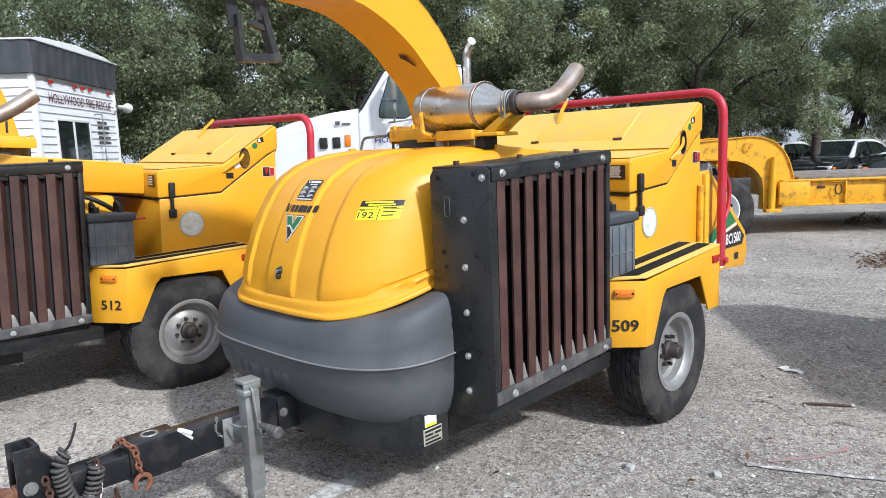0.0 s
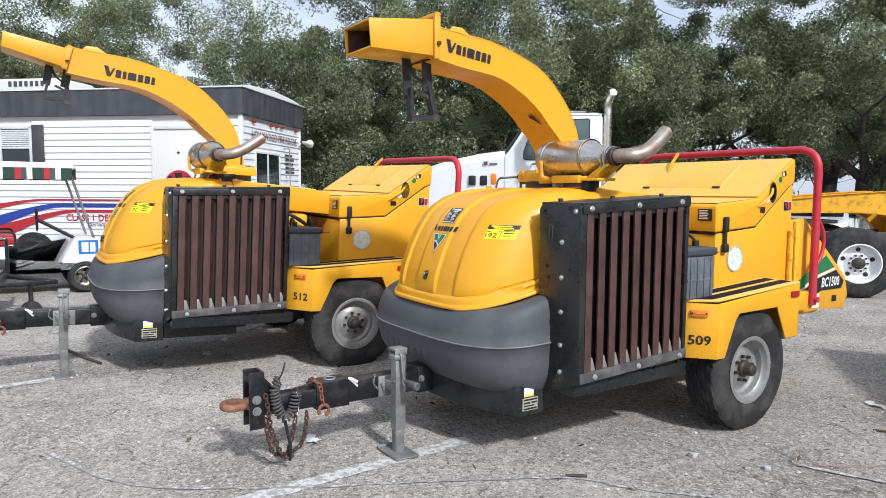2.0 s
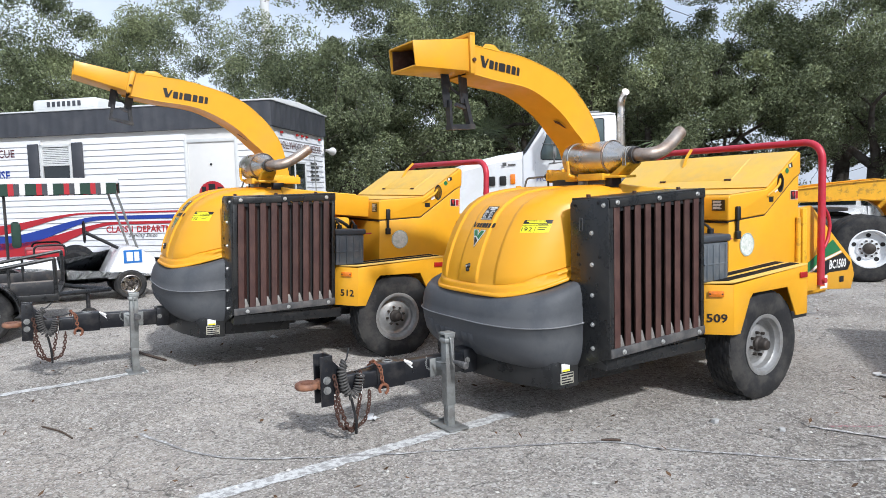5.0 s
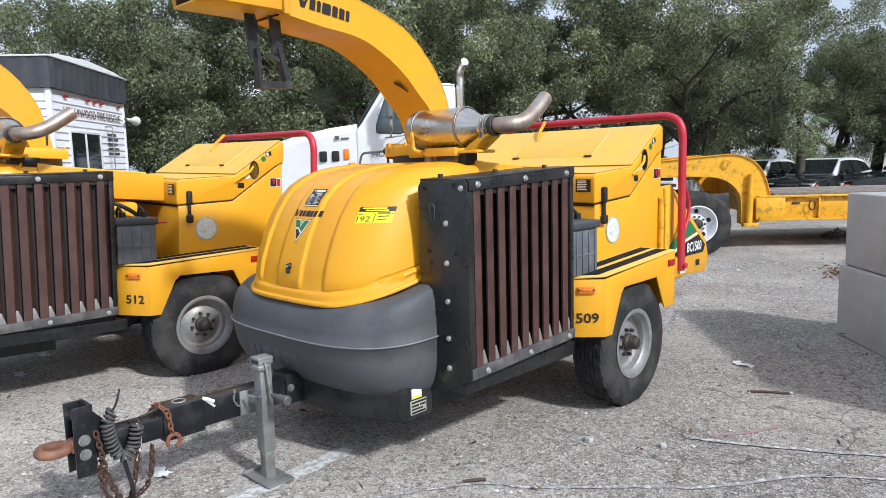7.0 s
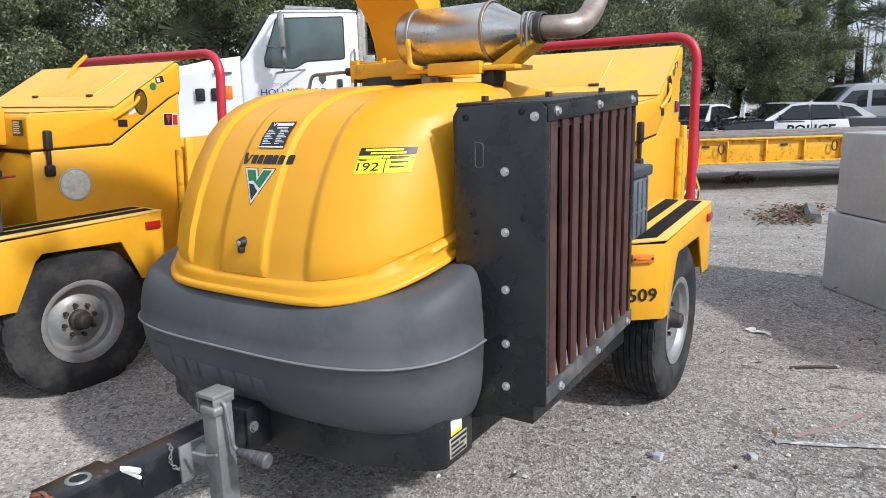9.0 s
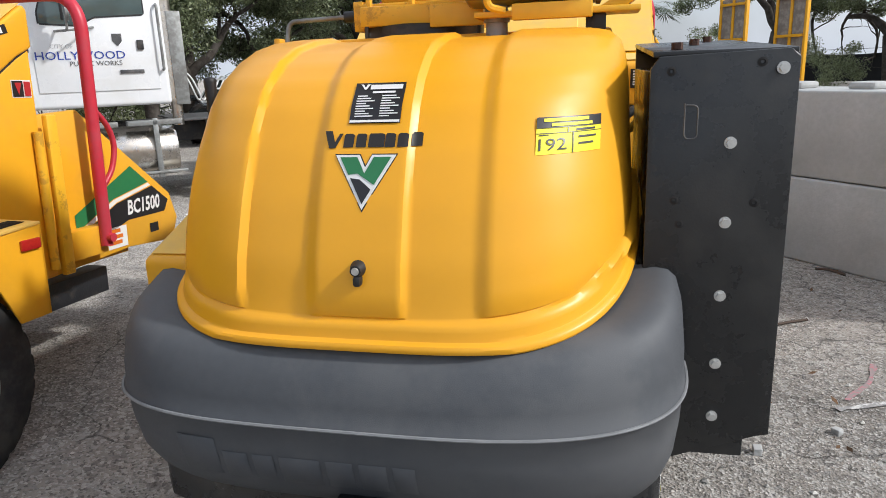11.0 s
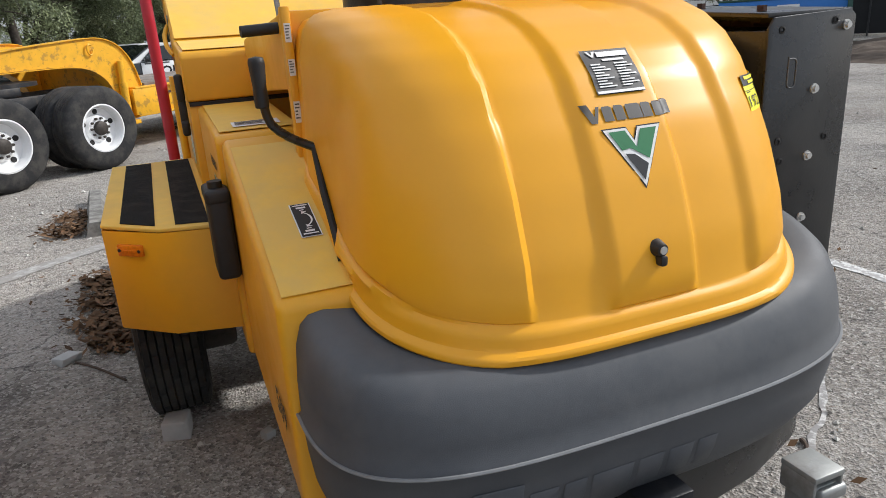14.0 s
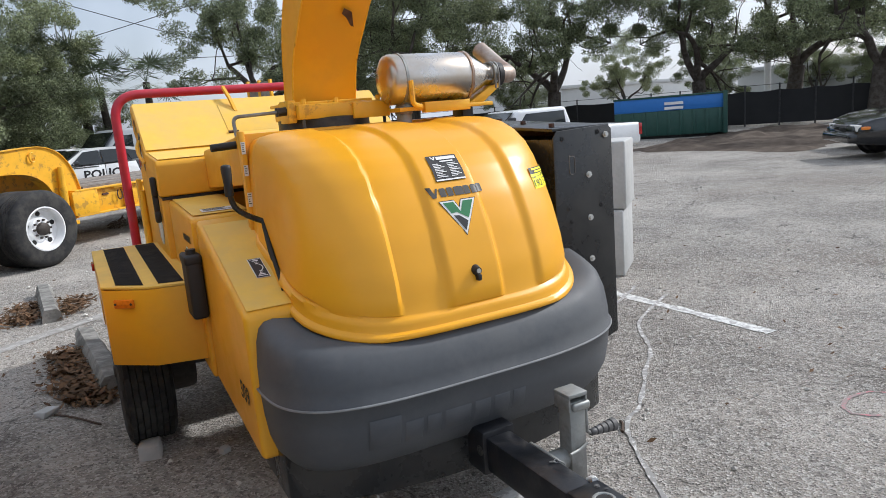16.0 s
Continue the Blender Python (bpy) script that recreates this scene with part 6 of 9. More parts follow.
def chipper():
    ch = thing("wood_chipper", "yellow towable wood chipper with red hoop on asphalt", "wood chipper", (0, 3.52, 0), "parked wood chippers")
    hood = part("hood", hood_mesh(), HOODY, ch, "glossy yellow ribbed engine hood", smooth=30)
    hood_decals(hood)
    lt = hood_front(0.012, 1.036, 0)
    lk = part("hood_lock", join(lathe([(0.0, -0.022), (0.013, -0.020), (0.017, -0.006), (0.020, 0.004)], lt, "y", 24), bevel(box(lt.x - 0.007, lt.x + 0.011, lt.y - 0.026, lt.y + 0.002, lt.z - 0.036, lt.z - 0.012, 0), 0.006, 2)), BLACKRUB, hood, "black key lock")
    part("key_face", lathe([(0.0, -0.0235), (0.0085, -0.0235), (0.009, -0.021)], lt, "y", 16), BOLT, lk, "bright key face")
    part("bumper", bumper_mesh(), GREYP, ch, "grey moulded plastic fuel tank", smooth=50)
    seam_and_mark(ch)
    radiator(ch)
    body(ch)
    chute(ch)
    exhaust(ch)
    undercarriage(ch)
    fender(ch, ((0.80, 2.925), (0.905, 2.962), (1.075, 3.10)), 3.985, 1, zf=0.868, zr=0.936)
    fender(ch, ((-0.772, 2.815), (-0.983, 2.87), (-1.158, 3.024)), 4.08, -1, zb=0.575, zf=0.930, zr=0.955)
    wheel(ch, 1.045, 3.52, 0.395, 0.235, 1, rim_r=0.206)
    wheel(ch, -1.150, 3.52, 0.395, 0.245, -1, rim_r=0.206)
    drawbar(ch)
    jack(ch)
    chain("chain_link", ch, [(0.066, 0.618, 0.45), (0.072, 0.632, 0.36), (0.072, 0.645, 0.26), (0.070, 0.669, 0.185), (0.06, 0.70, 0.11), (0.05, 0.735, 0.08), (0.06, 0.76, 0.16), (0.074, 0.785, 0.30), (0.072, 0.795, 0.43), (0.03, 0.80, 0.44)], RUST)
    chain("chain_link", ch, [(0.05, 0.625, 0.31), (0.06, 0.63, 0.22), (0.05, 0.66, 0.12), (0.02, 0.74, 0.08), (0.04, 0.82, 0.12), (0.066, 0.845, 0.22), (0.066, 0.852, 0.315)], RUST)
    chain("chain_link", ch, [(-0.02, 0.895, 0.44), (0.02, 0.896, 0.485), (0.060, 0.905, 0.480), (0.071, 0.932, 0.445), (0.074, 0.942, 0.371), (0.074, 0.948, 0.345)], RUSTORANGE)
    chain("chain_link", ch, [(0.02, 1.30, 0.452), (0.052, 1.285, 0.450), (0.058, 1.275, 0.41), (0.058, 1.30, 0.375), (0.058, 1.325, 0.385)], STEEL, 0.018, 0.0022)
    hk = [(0.076, 0.95 + 0.030 * math.sin(a), 0.308 - 0.032 * math.cos(a)) for a in [0.3 + k * 5.0 / 14 for k in range(15)]]
    part("chain_hook", tube(hk, 0.010, 8), RUSTORANGE, ch, "rusty chain hook")
    return ch


CH = chipper()
# the second machine stands a little turned, nose up, with a longer chute and its deflector raised
M2 = pose(-2.68, 2.0, 0.042, -2.2, 1.1, -1.6)
ch2 = copy_thing(CH, M2)
ch2["label"] = "faded yellow towable wood chipper beside its twin"
ROOT[ch2.name] = Matrix(M2)
SHIFT = M2 @ ROOT[CH.name].inverted()
ring = ROOT[CH.name].inverted() @ Vector((-0.09, 2.83, 1.66))
SWING = Matrix.Translation((0, -0.13, 0)) @ Matrix.Translation(ring) @ Matrix.Rotation(radians(1.5), 4, "X") @ Matrix.Diagonal((1.0, 1.145, 1.06, 1)) @ Matrix.Translation(-ring)
for o in list(ch2.children_recursive):
    kind_ = o.name.split(".")[0]
    if kind_ in ("jack_foot",):
        bpy.data.objects.remove(o)
    elif kind_ == "chute":
        o.matrix_basis = SWING
    elif kind_ == "maker_mark" and o.parent.name.split(".")[0] == "chute":
        o.matrix_basis = Matrix.Translation((0, 0.17, -0.045))
    elif kind_ in ("muffler", "exhaust_elbow", "muffler_cradle", "turntable", "exhaust_stub", "chute_crank"):
        o.matrix_basis = Matrix.Translation((0, -0.13, 0))
    elif kind_ == "deflector":
        pivot = ROOT[CH.name].inverted() @ Vector((0, 1.69, 2.45))
        o.matrix_basis = Matrix.Translation((0, 0.05, -0.06)) @ SWING @ Matrix.Translation(pivot) @ Matrix.Rotation(radians(-15), 4, "X") @ Matrix.Diagonal((1.0, 0.88, 0.66, 1)) @ Matrix.Translation(-pivot)
fleet_number(CH, "509")
fleet_number(ch2, "512", SHIFT)
foot = SHIFT @ Vector((0.175, 1.375, 0.2))
part("jack_leg", box(foot.x - 0.028, foot.x + 0.028, foot.y - 0.028, foot.y + 0.028, 0.062, 0.42, 0.004), STEEL, ch2, "galvanised inner jack leg")
part("jack_foot", box(foot.x - 0.12, foot.x + 0.12, foot.y - 0.075, foot.y + 0.075, 0.054, 0.064, 0.003), STEEL, ch2, "flat steel foot plate")

# ---- concrete blocks ----
def concrete_block(at, turn, z, length=2.45):
    bm = box(0, length, 0, 0.61, 0, 0.61, 0.018, 3)
    rnd = random.Random(int(z * 100))
    ob = thing("concrete_block", "pale cast concrete block in a two-high stack" if z > 0 else "pale cast concrete block standing on asphalt", "concrete block", (at[0], at[1], z), "stacked concrete blocks", turn=turn)
    part("block_body", bm, CONCRETE, ob, local=True)
    for k in ((0.2, 0.5, 0.8) if length > 1 else (0.5,)):
        part("casting_key", bevel(box(length * k - 0.10, length * k + 0.10, 0.20, 0.41, 0.606, 0.66, 0), 0.025, 2), CONCRETE, ob, local=True)
    return ob


BLOCK_TURN = math.degrees(math.atan2(-2.0, 1.6))
concrete_block((1.50, 6.20), BLOCK_TURN, 0.0, 1.83)
concrete_block((1.55, 6.17), BLOCK_TURN, 0.616, 1.83)
concrete_block((2.67, 4.74), BLOCK_TURN, 0.0, 0.66)
concrete_block((2.72, 4.72), BLOCK_TURN + 1.0, 0.616, 0.64)


# ---- fire-safety trailer ----
def trailer_house():
    # plan: near corner, far corner of the end wall; the long wall runs back from the near corner
    n0, f0 = Vector((-7.95, 2.96, 0)), Vector((-9.96, 4.77, 0))
    e = (f0 - n0).normalized()
    l = Vector((-e.y, e.x, 0))
    if l.x > 0:
        l = -l
    turn = math.degrees(math.atan2(-l.y, -l.x))
    # local: x runs along the long wall towards the end wall (x = 0), y into the trailer from the long wall
    th = thing("safety_trailer", "long white fire-safety house trailer with charcoal roof band", "trailer", (n0.x, n0.y, 0), turn=turn)
    th.matrix_basis = th.matrix_basis @ Matrix.Diagonal((1, 1, 0.962, 1))
    L, W, floor, eave, top = 11.5, 2.70, 0.55, 2.93, 3.38
    part("trailer_core", box(-L + 0.03, -0.03, 0.03, W - 0.03, floor, top - 0.02, 0.0), DOORPAINT, th, local=True)
    # lap siding, one board a part, cut round the door and the window
    h = 0.115
    k = int((eave - floor) / h)
    door, win = (-1.64, -0.61, 0.68, 2.74), (-4.56, -3.90, 1.98, 2.76)
    for i in range(k):
        z0 = floor + i * h
        prof = [(0.03, z0), (-0.012, z0), (-0.016, z0 + 0.006), (0.004, z0 + h), (0.03, z0 + h)]
        cuts = [-L]
        for a, b, c, d in (win, door):
            if z0 + h > c and z0 < d:
                cuts += [a, b]
        cuts.append(0.0)
        for a, b in zip(cuts[::2], cuts[1::2]):
            part("siding_board", prism(prof, "x", a, b, 0), SIDING, th, local=True)
        prof2 = [(-0.03, z0), (0.012, z0), (0.016, z0 + 0.006), (-0.004, z0 + h), (-0.03, z0 + h)]
        part("siding_board", prism(prof2, "y", 0.0, W, 0), SIDING, th, local=True)
    # corrugated mansard band
    n = 150
    pts = []
    for i in range(n + 1):
        x = -L + (L + 0.05) * i / n
        pts.append((x, -0.055 - (0.018 if i % 3 else 0.0)))
    pts += [(0.05, 0.1), (-L, 0.1)]
    part("roof_band", prism(pts, "z", eave, top, 0), ROOFBAND, th, local=True)
    pts = []
    m = 36
    for i in range(m + 1):
        y = -0.05 + (W + 0.1) * i / m
        pts.append((0.055 + (0.018 if i % 3 else 0.0), y))
    pts += [(-0.1, W + 0.05), (-0.1, -0.05)]
    part("roof_band", prism(pts, "z", eave, top, 0), ROOFBAND, th, local=True)
    part("band_cap", join(box(-L, 0.09, -0.09, W + 0.09, top, top + 0.025, 0.006)), ROOFWHITE, th, local=True)
    # bowed roof
    roof = [(-0.05, top + 0.025), (0.3, top + 0.09), (W / 2, top + 0.14), (W - 0.3, top + 0.09), (W + 0.05, top + 0.025)]
    part("roof", prism([(x, z) for x, z in roof], "x", -L, 0.03, 0.004), ROOFWHITE, th, "weathered white bowed roof", local=True)
    ac = part("roof_unit", bevel(box(-5.10, -3.70, 0.5, 1.5, top + 0.06, top + 0.34, 0), 0.08, 3), ROOFWHITE, th, "white rooftop air unit", local=True)
    for i in range(7):
        part("vent_slot", box(-4.75 + i * 0.11, -4.69 + i * 0.11, 0.485, 0.50, top + 0.18, top + 0.28, 0.002), ROOFBAND, ac, local=True)
    # corner trims
    part("corner_trim", box(-0.05, 0.022, -0.022, 0.05, floor, eave, 0.004), SIDING, th, local=True)
    part("corner_trim", box(-0.05, 0.022, W - 0.05, W + 0.02, floor, eave, 0.004), SIDING, th, local=True)
    # door
    a, b, c, d = door
    dr = part("door", box(a + 0.06, b - 0.06, -0.004, 0.05, c, d - 0.06, 0.006), DOORPAINT, th, "off-white door", local=True)
    part("door_frame", join(box(a, a + 0.06, -0.03, 0.05, c, d, 0.004), box(b - 0.06, b, -0.03, 0.05, c, d, 0.004), box(a + 0.06, b - 0.06, -0.03, 0.05, d - 0.06, d, 0.004)), ROOFWHITE, dr, local=True)
    part("door_viewer", lathe([(0.0, -0.02), (0.02, -0.018), (0.022, -0.004)], (a + 0.50, 0, 2.27), "y", 14), BLACKW, dr, local=True)
    half = [(0.26 * math.cos(t), 0.24 * math.sin(t)) for t in [math.pi * i / 14 for i in range(15)]]
    sg = part("door_sign", moved(flat([half]), Matrix.Translation((a + 0.50, -0.008, 1.72)) @ Matrix.Rotation(radians(90), 4, "X")), REDSTRIPE, dr, "red half-round sign", smooth=0, local=True)
    part("sign_pattern", moved(flat([rect(-0.2, -0.12, 0.03, 0.14), rect(-0.07, 0.06, 0.02, 0.19), rect(0.10, 0.20, 0.03, 0.13)]), Matrix.Translation((a + 0.50, -0.012, 1.72)) @ Matrix.Rotation(radians(90), 4, "X")), DECALBLACK, sg, smooth=0, local=True)
    # window with shutters
    a, b, c, d = win
    wn_ = part("window", join(box(a, a + 0.05, -0.03, 0.05, c, d, 0.004), box(b - 0.05, b, -0.03, 0.05, c, d, 0.004), box(a, b, -0.03, 0.05, c, c + 0.05, 0.004), box(a, b, -0.03, 0.05, d - 0.05, d, 0.004), box(a, b, -0.022, 0.04, (c + d) / 2 - 0.02, (c + d) / 2 + 0.02, 0.004)), ROOFWHITE, th, "white sash window with black shutters", local=True)
    part("pane", box(a + 0.05, b - 0.05, 0.0, 0.02, c + 0.05, d - 0.05, 0), GLASS, wn_, local=True)
    for i in range(9):
        zz = (c + d) / 2 + 0.03 + i * 0.034
        part("blind_slat", box(a + 0.05, b - 0.05, -0.010, -0.002, zz, zz + 0.026, 0), ROOFWHITE, wn_, local=True)
    for x0 in (a - 0.24, b + 0.02):
        sh = part("shutter", box(x0, x0 + 0.22, -0.045, -0.015, c - 0.02, d + 0.02, 0.006), ROOFBAND, wn_, "charcoal louvred shutter", local=True)
    # sweeping stripes
    def band(z_lo, z_hi, drop, wide, x_turn, m_, nm):
        def fn(u, v):
            x = -9.6 + 9.58 * u
            q = max(0.0, min(1.0, (x_turn - x) / 2.2))
            q = q * q * (3 - 2 * q)
            return Vector((x, -0.024, z_lo + (z_hi - z_lo) * v - drop * q - wide * q * (1 - v)))
        part("stripe", sheet(fn, 80, 1), m_, th, nm, local=True, smooth=0)
    band(1.405, 1.435, 0.24, 0.16, -3.65, REDSTRIPE, "red stripe")
    band(1.290, 1.360, 0.36, 0.20, -3.30, BLUESTRIPE, "blue stripe")
    band(1.195, 1.245, 0.38, 0.26, -3.05, REDSTRIPE, "red stripe")

    def words(t, size, x, z, m_, bold=0.004, sq=1.0, end=False, shear=0.0):
        bm = text_mesh(t, size, sq, shear, bold)
        if end:
            moved(bm, facing((0.024, x, z), (0, 1, 0), (0, 0, 1)))
        else:
            moved(bm, facing((x, -0.024, z), (1, 0, 0), (0, 0, 1)))
        part("lettering", bm, m_, th, "painted lettering", smooth=0, local=True)
    words("HOLLYWOOD FIRE RESCUE", 0.21, -6.26, 2.62, MAROONINK, 0.002, 0.9)
    words("FIRE SAFETY HOUSE", 0.24, -6.12, 2.20, BLUESTRIPE, 0.004, 0.85)
    words("LEARNING CENTER", 0.15, -6.05, 2.00, INK, 0.003, 0.9)
    words("CLASS 1 DEPARTMENT", 0.17, -2.47, 1.10, REDSTRIPE, 0.003, 0.95)
    words("Serving Since", 0.11, -2.55, 0.97, INK, 0.0, 1.0, False, 0.3)
    words("HOLLYWOOD FIRE RESCUE", 0.20, 1.42, 2.62, MAROONINK, 0.001, 0.86, True)
    # end wall: sliding window, small lamps, horn, print
    ew = part("window", join(box(0.0, 0.035, 0.48, 0.52, 1.50, 2.33, 0.004), box(0.0, 0.035, 1.55, 1.59, 1.50, 2.33, 0.004), box(0.0, 0.035, 0.52, 1.55, 2.29, 2.33, 0.004), box(0.0, 0.035, 0.52, 1.55, 1.50, 1.54, 0.004), box(0.0, 0.03, 1.00, 1.06, 1.54, 2.29, 0.003)), ROOFWHITE, th, "white sliding window", local=True)
    part("pane", box(0.012, 0.022, 0.52, 1.55, 1.54, 2.29, 0), GLASS, ew, local=True)
    for y in (0.44, 1.18, 1.44, 1.70, 2.42):
        part("clearance_lamp", bevel(box(0.016, 0.05, y - 0.045, y + 0.045, 2.82, 2.87, 0), 0.01, 2), REDLENS, th, "red clearance lamp", local=True)
    part("horn", lathe([(0.028, -0.10), (0.032, 0.10), (0.044, 0.22), (0.068, 0.32), (0.092, 0.40), (0.088, 0.403), (0.055, 0.30), (0.02, 0.18)], (0.10, 2.62, 2.63), "y", 24), DOORPAINT, th, "cream loudspeaker horn", local=True)
    bm = moved(bars(5, 0.6, 0.42, 3, 0.5, (0.5, 0.95)), facing((0.024, 2.17, 2.13), (0, 1, 0), (0, 0, 1)))
    part("print", bm, RAILGREY, th, "small dark print", smooth=0, local=True)
    part("skirt", box(-L + 0.3, -0.3, 0.10, W - 0.1, 0.36, floor, 0.01), BLACKW, th, "black chassis", local=True)
    part("grab_rail", tube(rounded([(0.02, 1.80, 2.45), (0.14, 1.80, 2.45), (0.14, 1.80, 1.45), (0.02, 1.80, 1.45)], 0.03), 0.012, 8), STEEL, th, local=True)
    # road wheel under the long wall
    for xw in (-3.95,):
        part("wheel_arch", lathe([(0.0, 0.0), (0.46, 0.0), (0.46, 0.10), (0.0, 0.10)], (xw, -0.02, 0.36), "y", 40), BLACKW, th, "black wheel arch", local=True)
        part("tyre", lathe([(0.20, -0.05), (0.30, -0.075), (0.345, -0.05), (0.36, -0.02), (0.36, 0.12), (0.3, 0.14)], (xw, -0.02, 0.36), "y", 40), RUBBER, th, local=True)
        rm = part("rim", lathe([(0.20, -0.055), (0.185, -0.055), (0.17, -0.02), (0.10, -0.02), (0.06, -0.05), (0.0, -0.052)], (xw, -0.02, 0.36), "y", 32), WHITEPAINT, th, "white spoked steel wheel", local=True)
        for k_ in range(8):
            a_ = 2 * math.pi * k_ / 8
            part("rim_hole", lathe([(0.0, -0.001), (0.022, -0.001), (0.022, 0.001)], (xw + 0.135 * math.cos(a_), -0.042, 0.36 + 0.135 * math.sin(a_)), "y", 10), BLACKW, rm, local=True)
    part("support_leg", box(-9.9, -9.75, 0.2, 0.35, 0.0, 0.4, 0.004), BLACKW, th, local=True)
    return th


trailer_house()


# ---- road vehicles ----
def road_wheel(parent, x, y, r, w, side, rim=WHITEPAINT, rim_r=None, holes=10, local=True, label="white steel disc wheel"):
    """A truck or car wheel in the thing's own space: x along, y outward on that side, axle along y."""
    rr = rim_r or r * 0.56
    prof = [(rr, 0.0), (rr * 1.05, -0.02), (r * 0.85, -0.03), (r * 0.95, -0.008), (r, 0.03)]
    k = 5
    for i in range(k):
        a, b = 0.03 + (w - 0.06) * i / k, 0.03 + (w - 0.06) * (i + 1) / k
        prof += [(r, a + 0.006), (r, b - 0.006), (r * 0.985, b)]
    prof += [(r * 0.95, w), (rr, w)]
    bm = lathe([(a, -side * b) for a, b in prof], (x, y, r), "y", 56)
    ty = part("tyre", bm, RUBBER, parent, local=local)
    rp = [(rr * 1.03, -0.012), (rr * 0.97, -0.016), (rr * 0.93, 0.0), (rr * 0.88, 0.06), (rr * 0.86, 0.10), (rr * 0.60, 0.115), (rr * 0.52, 0.075), (rr * 0.30, 0.072), (0.0, 0.072)]
    rm = part("rim", lathe([(a, -side * b) for a, b in rp], (x, y, r), "y", 40), rim, parent, label, local=local)
    part("hub", lathe([(rr * 0.30, -side * 0.072), (rr * 0.29, -side * 0.02), (rr * 0.20, -side * 0.005), (0.0, 0.0)], (x, y, r), "y", 20), HUBDARK, rm, local=local)
    for i in range(5):
        a = 2 * math.pi * i / 5 + 0.3
        part("hand_hole", lathe([(0.0, -side * 0.098), (rr * 0.11, -side * 0.099), (rr * 0.12, -side * 0.112)], (x + rr * 0.71 * math.cos(a), y, r + rr * 0.71 * math.sin(a)), "y", 12), RADDARK, rm, local=local)
    for i in range(holes):
        a = 2 * math.pi * i / holes
        part("wheel_nut", lathe([(0.0, -side * 0.045), (0.016, -side * 0.045), (0.016, -side * 0.075)], (x + rr * 0.42 * math.cos(a), y, r + rr * 0.42 * math.sin(a)), "y", 6), HUBDARK, rm, local=local)
    return ty


TRUCK_AT, TRUCK_TURN = (-1.60, 10.41, -0.045), 43.0
LOWBOY_AT, LOWBOY_TURN = (-1.987, 11.213, -0.045), 40.0


def tractor():
    """Day-cab tractor. Own space: x along towards its rear, y away from the viewer's side, wheels' outer face at y = 0."""
    t = thing("road_tractor", "white day-cab road tractor coupled to a yellow lowboy", "truck", TRUCK_AT, turn=TRUCK_TURN)
    t.matrix_basis = t.matrix_basis @ Matrix.Diagonal((1.024, 1, 1, 1))
    W = 2.4
    # cab
    prof = [(-5.36, 1.22), (-5.36, 2.20), (-5.28, 2.28), (-4.93, 2.82), (-4.80, 2.89), (-3.84, 2.90), (-3.77, 2.84), (-3.77, 1.22)]
    cab = part("cab", prism(prof, "y", 0.10, W - 0.10, 0.05, 3), WHITEPAINT, t, "white painted steel cab", local=True)
    part("windscreen", prism([(-5.30, 2.30), (-4.97, 2.80), (-5.00, 2.82), (-5.34, 2.30)], "y", 0.20, W - 0.20, 0.0), GLASS, cab, local=True)
    part("drip_rail", box(-4.86, -3.78, 0.085, 0.115, 2.855, 2.875, 0.004), WHITEPAINT, cab, local=True)
    # side door with its window
    dr = part("door", prism([(-5.12, 1.40), (-5.12, 2.20), (-4.90, 2.80), (-3.88, 2.83), (-3.88, 1.40)], "y", 0.084, 0.104, 0.012), WHITEPAINT, t, local=True)
    part("window", prism([(-5.02, 2.14), (-5.02, 2.26), (-4.84, 2.77), (-3.97, 2.79), (-3.97, 2.24), (-4.48, 2.21), (-4.64, 2.12)], "y", 0.070, 0.088, 0.010), CABGLASS, dr, "grey-green cab side window", local=True)
    part("window_seal", tube(rounded([(-5.02, 0.082, 2.14), (-5.02, 0.082, 2.26), (-4.84, 0.082, 2.77), (-3.97, 0.082, 2.79), (-3.97, 0.082, 2.24), (-4.48, 0.082, 2.21), (-4.64, 0.082, 2.12), (-5.01, 0.082, 2.14)], 0.03), 0.012, 6), BLACKRUB, dr, local=True)
    part("vent_bar", box(-4.80, -4.775, 0.064, 0.074, 2.18, 2.76, 0.002), BLACKRUB, dr, local=True)
    part("door_handle", box(-4.08, -4.01, 0.060, 0.085, 1.85, 1.96, 0.008), BLACKW, dr, local=True)
    part("grab_handle", tube(rounded([(-3.83, 0.09, 1.62), (-3.83, 0.03, 1.62), (-3.83, 0.03, 2.35), (-3.83, 0.09, 2.35)], 0.03), 0.016, 8), STEEL, cab, local=True)
    bm = moved(text_mesh("HOLLYWOOD", 0.125, 1.1, 0, 0.0), facing((-4.66, 0.078, 1.80), (1, 0, 0), (0, 0, 1)))
    part("lettering", bm, BLUESTRIPE, dr, "blue door lettering", smooth=0, local=True)
    bm = moved(text_mesh("PUBLIC WORKS", 0.075, 1.0), facing((-4.52, 0.078, 1.71), (1, 0, 0), (0, 0, 1)))
    part("lettering", bm, RAILGREY, dr, "grey door lettering", smooth=0, local=True)
    bm = moved(text_mesh("CITY OF", 0.06, 1.0), facing((-4.84, 0.078, 1.90), (1, 0, 0), (0, 0, 1)))
    part("lettering", bm, SILVER, dr, "grey door lettering", smooth=0, local=True)
    part("door_crest", moved(flat([[(-0.05, 0.08), (0.05, 0.08), (0.05, 0.0), (0.0, -0.06), (-0.05, 0.0)]]), facing((-4.28, 0.078, 1.95), (1, 0, 0), (0, 0, 1))), RAILGREY, dr, smooth=0, local=True)
    part("vent", box(-4.29, -4.04, 0.066, 0.084, 1.59, 1.63, 0.003), RAILGREY, dr, local=True)
